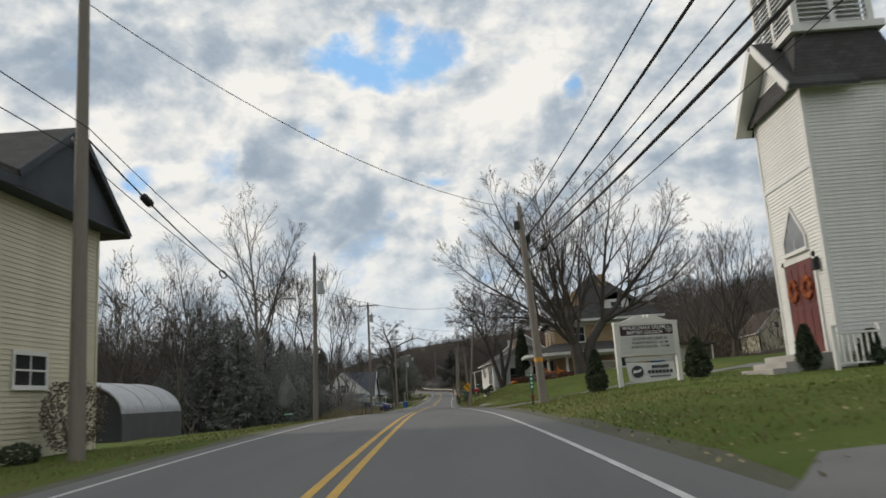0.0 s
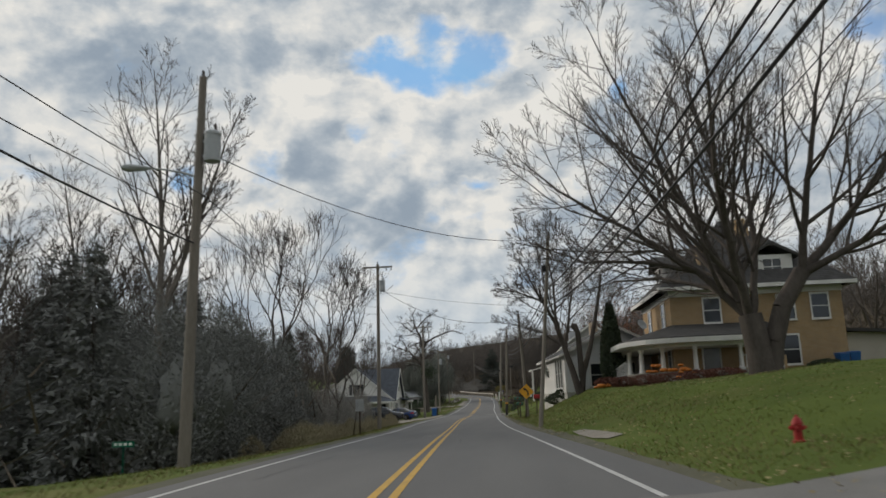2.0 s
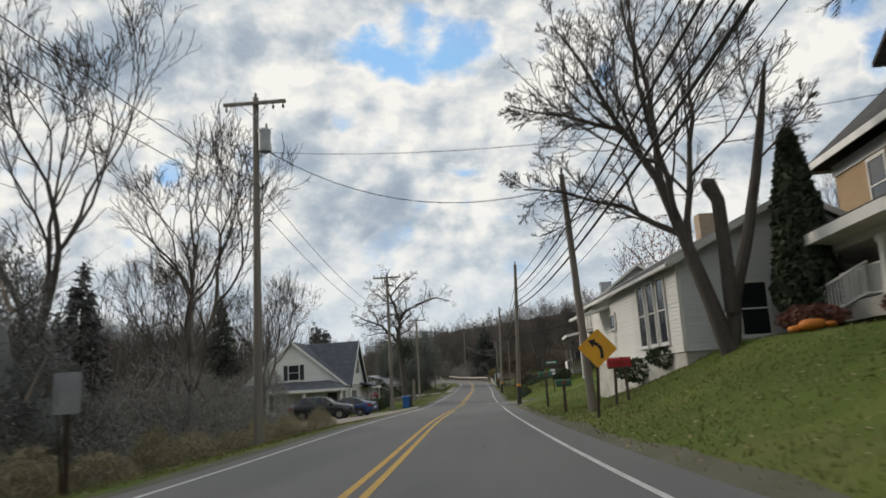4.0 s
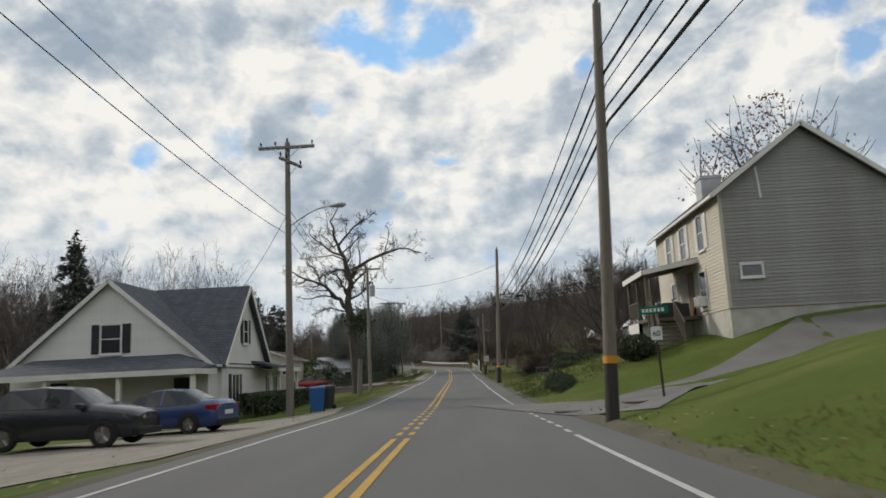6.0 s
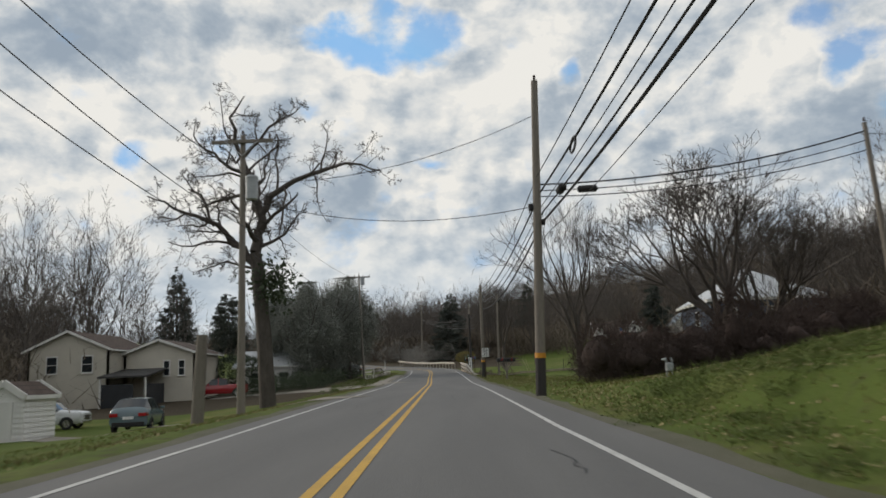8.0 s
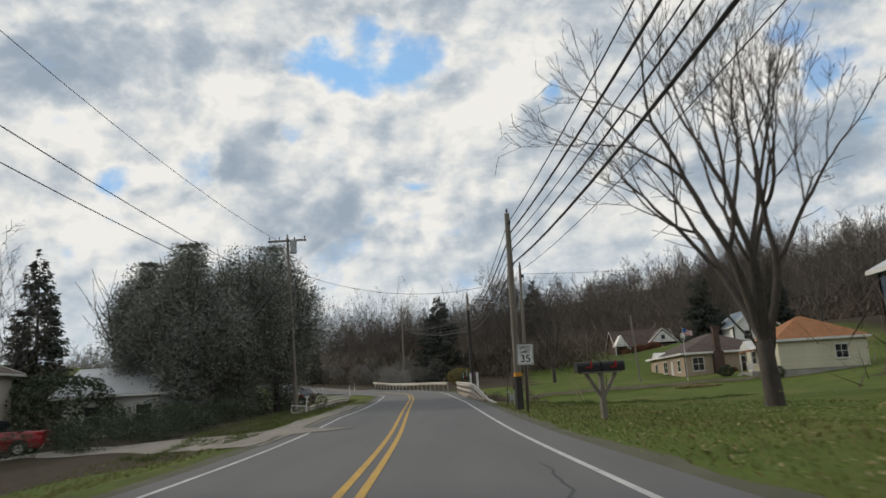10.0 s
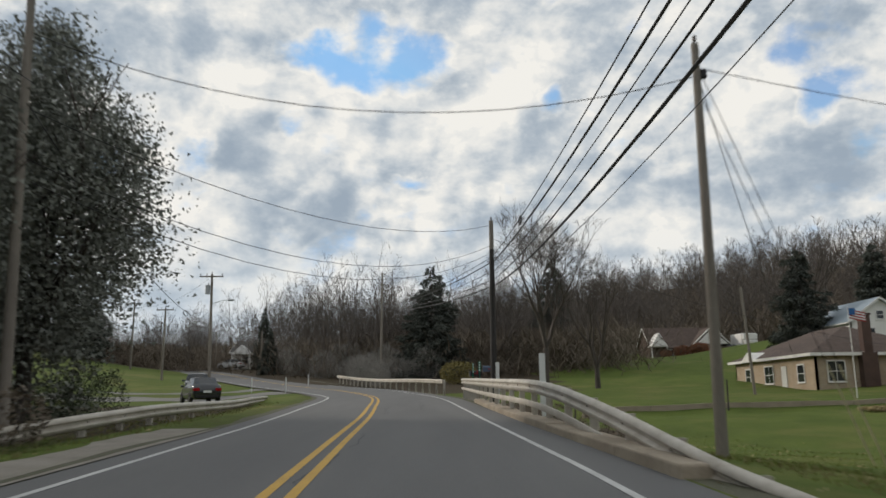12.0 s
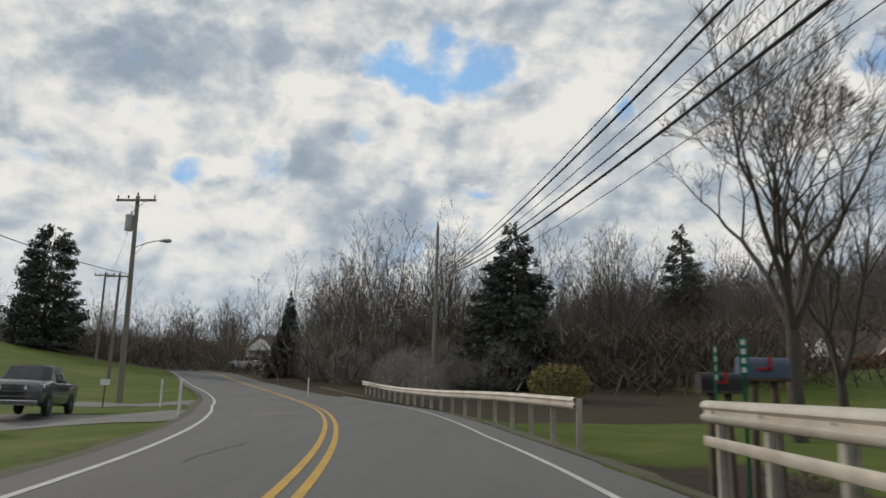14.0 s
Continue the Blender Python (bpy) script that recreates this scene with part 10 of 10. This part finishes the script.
def flag_pole():
    x, y = 24.0, 252.8
    f = thing("flag_pole", pose(x, y, gz(x, y)), "white pole with a small striped flag on a lawn", "flag")
    part("pole", Build().tube((0, 0, -0.1), (0, 0, 5.6), 0.035, 0.025, 8), "white_trim", f)
    for k in range(7):
        pts = [(0.03 + 1.0 * u, 0.08 * math.sin(u * 5), 5.5 - 0.085 * k - 0.28 * u) for u in np.linspace(0, 1, 8)]
        b = Build()
        for p, q in zip(pts, pts[1:]):
            b.add([p, q, (q[0], q[1], q[2] - 0.085), (p[0], p[1], p[2] - 0.085), (p[0], p[1] + 0.006, p[2]), (q[0], q[1] + 0.006, q[2]), (q[0], q[1] + 0.006, q[2] - 0.085), (p[0], p[1] + 0.006, p[2] - 0.085)], [(0, 1, 2, 3), (4, 7, 6, 5)])
        part("stripe", b, "sign_white" if k % 2 else "red_paint", f)
    part("canton", Build().box(0.03, -0.03, 5.1, 0.42, -0.02, 5.5), "bin_blue", f)


flag_pole()


# ------------------------------------------------------------------ guardrails
def guardrail(name_label, pts, rub=False, end_down=False, post_gap=1.9, height=0.72, wall_from=None):
    """A W-beam rail that follows a line of (x, y, ground z)."""
    g = thing("guardrail", pose(0, 0, 0), name_label, "guardrail", "guardrails")
    P = [Vector(p) for p in pts]
    fine = []
    for k in range(len(P) - 1):
        for u in np.linspace(0, 1, 7)[: 7 if k == len(P) - 2 else 6]:
            p0, p1, p2, p3 = P[max(k - 1, 0)], P[k], P[k + 1], P[min(k + 2, len(P) - 1)]
            fine.append(0.5 * ((2 * p1) + (p2 - p0) * u + (2 * p0 - 5 * p1 + 4 * p2 - p3) * u * u + (3 * p1 - p0 - 3 * p2 + p3) * u**3))
    toward = -1 if fine[len(fine) // 2].x > float(road_x(fine[len(fine) // 2].y)) else 1
    prof = [(0.0, -0.155), (0.045, -0.135), (0.075, -0.09), (0.075, -0.06), (0.02, -0.02), (0.02, 0.02), (0.075, 0.06), (0.075, 0.09), (0.045, 0.135), (0.0, 0.155)]
    prof = prof + [(o - 0.008, h) for o, h in reversed(prof)]

    def sweep(shape, lift, name, material):
        n, vs, fs = len(shape), [], []
        for k, p in enumerate(fine):
            d = (fine[min(k + 1, len(fine) - 1)] - fine[max(k - 1, 0)])
            d.z = 0
            d.normalize()
            s = Vector((d.y, -d.x, 0))
            s = s if s.x * toward > 0 else -s
            for o, h in shape:
                vs.append(p + s * o + Vector((0, 0, lift + h)))
        for k in range(len(fine) - 1):
            for j in range(n):
                fs.append((k * n + j, k * n + (j + 1) % n, (k + 1) * n + (j + 1) % n, (k + 1) * n + j))
        fs += [tuple(range(n)), tuple(range((len(fine) - 1) * n, len(fine) * n))]
        return part(name, Build().add(vs, fs), material, g, smooth=True)

    sweep(prof, height - 0.155, "rail_beam", "rail_metal")
    if rub:
        sweep([(0.0, -0.07), (0.03, -0.07), (0.04, -0.05), (0.04, 0.05), (0.03, 0.07), (0.0, 0.07)], height - 0.56, "rub_rail", "rail_metal")
    total, last = 0.0, 0.0
    for k in range(1, len(fine)):
        step = (fine[k] - fine[k - 1]).length
        while last <= total + step:
            p = fine[k - 1].lerp(fine[k], (last - total) / step)
            ground_z = min(p.z, gz(p.x, p.y))
            sx = -toward
            part("rail_post", Build().box(p.x + sx * 0.02, p.y - 0.05, ground_z - 0.2, p.x + sx * 0.035, p.y + 0.05, p.z + height - 0.02).box(p.x + sx * 0.14, p.y - 0.05, ground_z - 0.2, p.x + sx * 0.155, p.y + 0.05, p.z + height - 0.02).box(p.x + sx * 0.035, p.y - 0.006, ground_z - 0.2, p.x + sx * 0.14, p.y + 0.006, p.z + height - 0.02), "rail_metal", g)
            part("bolt", Build().tube((p.x - sx * 0.02, p.y, p.z + height - 0.155), (p.x - sx * 0.035, p.y, p.z + height - 0.155), 0.02, 0.015, 8), "rust_steel", g)
            last += post_gap
        total += step
    return g, fine


M["rail_metal"] = surf("weathered_galvanised_rail", (0.60, 0.57, 0.51), (0.33, 0.295, 0.245), 1.6, 0.55, 0.2, 20.0, metal=0.25, grain=16.0, grain_amount=0.4)


def rz(y, up=0.0):
    return float(road_z(y)) + up


RAIL_UP = ((210.5, -0.8), (212.5, -0.57), (214, -0.41), (216.2, -0.18), (218.6, 0.03), (220.7, 0.16), (224, 0.25), (231, 0.26), (240, 0.24), (250.7, 0.2))
RAIL_X = (1.4, 0.95, 0.82, 0.69, 0.53, 0.43, 0.29, 0.0, -0.25, -0.4)
guardrail("weathered double guardrail along a bridge, its end sloping down", [(x, y, rz(y, up)) for x, (y, up) in zip(RAIL_X, RAIL_UP)], rub=True)
guardrail("weathered guardrail round the bend", [(-1.45, 259, rz(259, 0.12)), (-3.5, 266, rz(266, 0.15)), (-6.5, 275, rz(275, 0.1)), (-9.9, 285.5, rz(285.5, 0.1)), (-13.4, 296, rz(296, 0.1))])
guardrail("weathered guardrail before a yard", [(x, y, rz(y, up - 0.72)) for x, y, up in ((-9.6, 217.2, 0.22), (-9.1, 219.7, 0.35), (-9.05, 222, 0.4), (-9.1, 226, 0.43), (-9.5, 234, 0.29), (-10.2, 240, 0.23), (-11.1, 246, 0.12), (-12.1, 252, 0.0))], rub=True)


def bridge_wall():
    w = thing("bridge_kerb", pose(0, 0, 0), "crumbling concrete kerb wall under the guardrail", "kerb wall")
    ys = [213 + k * 2.4 for k in range(11)]
    for k in range(10):
        y0, y1 = ys[k] + 0.01, ys[k + 1] - 0.01
        x0, x1 = [float(np.interp(y, [213, 222, 231, 240], [0.62, 0.2, -0.1, -0.35])) for y in (y0, y1)]
        pts = [(x0 - 0.12, y0, rz(y0, -0.02)), (x1 - 0.12, y1, rz(y1, -0.02)), (x1 + 0.35, y1, rz(y1, -0.02)), (x0 + 0.35, y0, rz(y0, -0.02))]
        part("block", Build().prism([(p[0], p[1], p[2] - 2.2) for p in pts], (0, 0, 0), (0, 0, 2.2 + 0.17 - 0.01 * (k % 3))), "bridge_concrete", w, bevel=0.03)


M["bridge_concrete"] = surf("stained_bridge_concrete", (0.40, 0.34, 0.26), (0.20, 0.165, 0.125), 0.9, 0.9, 0.6, 12.0, grain=16.0, grain_amount=0.4)
bridge_wall()
lawn_wall()


def marker_posts():
    for x, y, h in ((0.85, 225.4, 1.75), (0.75, 238.9, 1.75)):
        m = thing("marker_post", pose(x, y, rz(y, -0.3)), "narrow white roadside marker post", "marker")
        part("blade", plate(0.16, 1.4, 0.03, 0.012), "sign_white", m).location = (0, 0, h - 0.5)
        part("foot", Build().box(-0.05, -0.02, -1.2, 0.05, 0.02, h - 1.0), "sign_white", m)
    for x, y in ((-12.9, 262), (-17.5, 271), (-15.5, 288)):
        m = thing("delineator", pose(x, y, gz(x, y)), "slim white roadside marker", "marker", "roadside markers")
        part("stake", Build().box(-0.04, -0.015, -0.2, 0.04, 0.015, 1.15).box(-0.045, -0.02, 0.95, 0.045, 0.02, 1.1), "sign_white", m)
    x, y = -22.6, 276
    m = thing("drive_sign", pose(x, y, gz(x, y)), "small pale sign by a driveway", "sign")
    part("post", post_mesh(1.2, 0.025), "rust_steel", m)
    part("plate", plate(0.5, 0.3), "sign_white", m).location = (0, -0.02, 1.2)


marker_posts()

# ------------------------------------------------------------------ parked vehicles
def paint(name, c, rough=0.25):
    m = surf(name, c, tuple(v * 0.8 for v in c), 0.8, rough, grain=60.0, grain_amount=0.1, specular=0.6)
    m.node_tree.nodes["Principled BSDF"].inputs["Coat Weight"].default_value = 0.5
    return m


SHAPES = {
    # x, half width, sill, shoulder, half width at the top, top; then where glass starts and ends
    "sedan": ([(2.30, .62, .36, .60, .45, .64), (2.14, .82, .22, .68, .62, .74), (1.55, .89, .19, .79, .70, .86), (0.98, .90, .19, .86, .74, .96), (0.22, .90, .19, .90, .60, 1.38), (-0.30, .90, .19, .92, .60, 1.43), (-0.38, .90, .19, .92, .60, 1.43),
               (-1.00, .90, .19, .94, .58, 1.39), (-1.68, .89, .19, .96, .68, 1.07), (-2.16, .86, .24, .95, .66, 1.03), (-2.32, .76, .36, .80, .58, .88)], 3, 8, (1.38, -1.36), 0.32),
    "suv": ([(2.30, .66, .42, .82, .5, .86), (2.14, .86, .28, .9, .66, .96), (1.5, .93, .25, 1.0, .74, 1.08), (1.0, .94, .25, 1.06, .78, 1.16), (0.38, .94, .25, 1.08, .68, 1.60), (-0.30, .94, .25, 1.10, .69, 1.67), (-0.38, .94, .25, 1.10, .69, 1.67),
             (-1.35, .94, .25, 1.13, .67, 1.63), (-2.02, .92, .28, 1.14, .72, 1.22), (-2.24, .90, .32, 1.0, .72, 1.10), (-2.32, .8, .45, .85, .62, .95)], 3, 8, (1.4, -1.36), 0.36),
    "pickup": ([(2.85, .78, .5, 1.0, .6, 1.04), (2.72, .93, .4, 1.1, .76, 1.15), (1.9, .98, .36, 1.18, .82, 1.25), (1.25, .99, .36, 1.22, .84, 1.3), (0.72, .99, .36, 1.22, .72, 1.80), (0.12, .99, .36, 1.22, .73, 1.86), (0.04, .99, .36, 1.22, .73, 1.86),
                (-0.72, .99, .36, 1.22, .71, 1.82), (-0.86, .99, .36, 1.22, .88, 1.26), (-2.75, .98, .4, 1.22, .93, 1.24), (-2.88, .92, .5, 1.2, .86, 1.22)], 3, 8, (1.85, -1.75), 0.4),
}


def vehicle(kind, x, y, heading, material, name, label, category, rear_red=True, size=1.0, z=None):
    rows, g0, g1, axles, rad = SHAPES[kind]
    z = gz(x, y) + 0.02 if z is None else z
    c = thing(name, pose(x, y, z, 0, 0, heading) @ Matrix.Scale(size, 4), label, category, "parked vehicles")
    rings = []
    for px, hw, zb, zs, ht, zt in rows:
        half = [(0, zb), (hw * 0.88, zb), (hw, zb + 0.14), (hw * 1.005, (zb + zs) / 2 + 0.05), (hw * 0.985, zs - 0.05), (hw * 0.955, zs), (ht, zt), (ht * 0.6, zt + 0.035), (0, zt + 0.045)]
        rings.append([(px, -yy, zz) for yy, zz in half] + [(px, yy, zz) for yy, zz in reversed(half[1:-1])])
    n = len(rings[0])
    body, glass_b = Build(), Build()
    verts = [p for r in rings for p in r]
    solid, panes = [], []
    side_j = (5, n - 6)
    for i in range(len(rings) - 1):
        for j in range(n):
            q = (i * n + j, i * n + (j + 1) % n, (i + 1) * n + (j + 1) % n, (i + 1) * n + j)
            inside = g0 <= i < g1
            is_side = j in side_j and inside and i != 5
            is_screen = j in (6, 7, n - 8, n - 7) and (i == g0 or (i == g1 - 1))
            (panes if is_side or is_screen else solid).append(q)
    solid += [tuple(range(n)), tuple(range((len(rings) - 1) * n, len(rings) * n))]
    part("body", Build().add(verts, solid), material, c, smooth=True)
    for q in panes:
        pts = [Vector(verts[k]) for k in q]
        mid = sum(pts, Vector()) / 4
        nrm = (pts[1] - pts[0]).cross(pts[3] - pts[0])
        if nrm.length < 1e-6:
            continue
        part("window", Build().add([mid + (p - mid) * 0.985 for p in pts], [(0, 1, 2, 3)]), "car_glass", c, "dark car window glass")
    hw = rows[3][1]
    tyre_me = Build()
    prof = [(rad * 0.62, -0.1), (rad * 0.93, -0.105), (rad, -0.07), (rad, 0.07), (rad * 0.93, 0.105), (rad * 0.62, 0.1)]
    nn = 22
    vs = [(r * math.cos(6.283 * k / nn), o, r * math.sin(6.283 * k / nn)) for r, o in prof for k in range(nn)]
    fs = [(i * nn + k, i * nn + (k + 1) % nn, ((i + 1) % len(prof)) * nn + (k + 1) % nn, ((i + 1) % len(prof)) * nn + k) for i in range(len(prof)) for k in range(nn)]
    for ax in axles:
        for s in (-1, 1):
            cy = s * (hw - 0.085)
            arch = Build().prism([(ax + (rad + 0.07) * math.cos(a), s * (hw + 0.004), rad + (rad + 0.07) * math.sin(a)) for a in np.linspace(-0.15, math.pi + 0.15, 16)], (0, 0, 0), (0, -s * 0.2, 0))
            part("wheel_arch", arch, "rubber", c)
            w = part("tyre", Build().add([(vx + ax, vy + cy + s * 0.02, vz + rad) for vx, vy, vz in vs], fs), "rubber", c, smooth=True)
            rim = Build().tube((ax, cy + s * 0.02, rad), (ax, cy + s * 0.105, rad), rad * 0.16, rad * 0.14, 10)
            for k in range(5):
                a = 6.283 * k / 5 + 0.3
                rim.beam((ax, cy + s * 0.1, rad), (ax + rad * 0.6 * math.cos(a), cy + s * 0.11, rad + rad * 0.6 * math.sin(a)), 0.03, rad * 0.17, (0, 1, 0))
            rim.prism([(ax + rad * 0.64 * math.cos(a), cy + s * 0.085, rad + rad * 0.64 * math.sin(a)) for a in np.linspace(0, 6.283, 20)[:-1]], (0, 0, 0), (0, s * 0.006, 0))
            part("rim", rim, "chrome", w, "silver alloy rim")
    f, r0 = rows[1], rows[-2]
    for s in (-1, 1):
        part("headlight", Build().add([(rows[0][0] - 0.02, s * 0.38, f[3] - 0.16), (f[0] - 0.12, s * (f[1] + 0.012), f[3] - 0.13), (f[0] - 0.22, s * (f[1] + 0.012), f[3] + 0.0), (rows[0][0] - 0.05, s * 0.42, f[3] - 0.02)], [(0, 1, 2, 3)]).add(
            [(rows[0][0] + 0.03, s * 0.36, f[3] - 0.17), (f[0] + 0.02, s * f[1] * 0.93, f[3] - 0.14), (f[0] - 0.0, s * f[1] * 0.93, f[3] - 0.01), (rows[0][0] + 0.0, s * 0.4, f[3] - 0.02)], [(0, 1, 2, 3)]), "clear_lens", c)
        part("tail_light", Build().box(r0[0] - 0.13, s * r0[1] * 0.98 - 0.0 if s < 0 else s * r0[1] * 0.55, r0[3] - 0.2, r0[0] + 0.16, s * r0[1] * 0.55 if s < 0 else s * r0[1] * 0.98 + 0.0, r0[3] - 0.03).box(r0[0] - 0.02, s * r0[1] * 1.012 - 0.01, r0[3] - 0.19, r0[0] + 0.22, s * r0[1] * 1.012 + 0.01, r0[3] - 0.04), "red_lens", c, bevel=0.02)
        part("mirror", Build().box(rows[3][0] - 0.28, s * hw - 0.02 if s > 0 else s * hw - 0.2, rows[3][3] + 0.0, rows[3][0] - 0.12, s * hw + 0.2 if s > 0 else s * hw + 0.02, rows[3][3] + 0.16), material, c, bevel=0.03)
    part("number_plate", Build().box(rows[-1][0] - 0.035, -0.26, rows[-1][2] + 0.22, rows[-1][0] + 0.03, 0.26, rows[-1][2] + 0.36), "sign_white", c)
    shine = "chrome" if kind == "pickup" else "rubber"
    part("bumper", Build().box(rows[0][0] - 0.25, -f[1] * 0.9, rows[0][2] - 0.12, rows[0][0] + 0.03, f[1] * 0.9, rows[0][2] + 0.06), shine, c, bevel=0.03)
    part("bumper", Build().box(rows[-1][0] - 0.03, -f[1] * 0.9, rows[-1][2] - 0.12, rows[-1][0] + 0.3, f[1] * 0.9, rows[-1][2] + 0.08), shine, c, bevel=0.03)
    part("grille", Build().box(rows[0][0] - 0.03, -0.4, rows[0][2] + 0.1, rows[0][0] + 0.02, 0.4, rows[0][3] - 0.06), "black", c, bevel=0.01)
    if kind == "pickup":
        part("bed_floor", Build().box(-2.7, -0.8, 1.255, -0.95, 0.8, 1.285), "rubber", c, "dark truck bed cover")
        for q in range(2):
            part("grille_bar", Build().box(rows[0][0] + 0.0, -0.62, 0.66 + q * 0.18, rows[0][0] + 0.045, 0.62, 0.71 + q * 0.18), "chrome", c)
    else:
        part("beltline", Build().beam((rows[g0][0] - 0.1, -hw * 0.965, rows[4][3] + 0.005), (rows[g1][0] + 0.25, -hw * 0.965, rows[7][3] + 0.0), 0.015, 0.025).beam((rows[g0][0] - 0.1, hw * 0.965, rows[4][3] + 0.005), (rows[g1][0] + 0.25, hw * 0.965, rows[7][3]), 0.015, 0.025), "chrome", c)
    return c


M.update(
    car_glass=glass_mat("car_glass", (0.018, 0.022, 0.026), 0.04),
    car_blue=paint("blue_car_paint", (0.012, 0.04, 0.15)),
    car_dark=paint("near_black_car_paint", (0.016, 0.019, 0.026)),
    car_teal=paint("grey_green_car_paint", (0.10, 0.15, 0.17)),
    car_white=paint("white_car_paint", (0.62, 0.63, 0.64)),
    car_red=paint("red_car_paint", (0.30, 0.012, 0.018)),
    car_silver=paint("silver_car_paint", (0.42, 0.44, 0.46)),
    car_grey=paint("dark_grey_car_paint", (0.055, 0.065, 0.072)),
)
vehicle("sedan", -10.0, 125.3, 172, "car_blue", "sedan", "blue four-door sedan parked before a white house", "car")
vehicle("suv", -10.9, 120.9, 0, "car_dark", "suv", "near-black sport utility parked on gravel", "car")
vehicle("suv", -16.7, 174.0, 100, "car_teal", "suv", "grey-green hatchback utility parked on a drive", "car", size=0.96)
vehicle("pickup", -26.2, 182.6, 5, "car_white", "pickup_truck", "white pickup truck behind a garden shed", "truck", size=0.9)
vehicle("pickup", -23.2, 207.8, 192, "car_red", "pickup_truck", "red pickup truck in a yard", "truck", size=0.92)
vehicle("suv", -17.8, 257.6, 118, "car_dark", "suv", "dark blue-black sport utility on a driveway", "car")
vehicle("pickup", -21.2, 268.0, -72, "car_grey", "pickup_truck", "dark grey pickup truck facing the road", "truck")
vehicle("suv", -38.4, 343.5, 165, "car_white", "suv", "white sport utility by the far road", "car", z=7.35)
vehicle("sedan", -53.0, 369, 60, "car_white", "sedan", "white car by the far road", "car", z=9.2)
vehicle("suv", 48.5, 336, 10, "car_dark", "suv", "dark vehicle beside a camper", "car")


def camper():
    c = thing("camper_van", pose(51.2, 338, gz(51.2, 338), 0, 0, 5), "boxy white camper beside a house", "camper")
    part("box_body", Build().box(-1.3, -2.6, 0.6, 1.3, 1.6, 3.3).box(-1.25, -3.2, 2.2, 1.25, -2.6, 3.2), "white_trim", c, bevel=0.12)
    part("cab", Build().box(-1.1, -3.6, 0.5, 1.1, -2.6, 2.1), "white_trim", c, bevel=0.15)
    part("window", Build().box(-0.5, -2.66, 1.5, 0.5, -2.6, 2.1), "car_glass", c)
    for x in (-1.1, 1.1):
        for y in (-3.0, 0.9):
            part("wheel", Build().tube((x - 0.12, y, 0.38), (x + 0.12, y, 0.38), 0.38, 0.38, 16), "rubber", c)


camper()
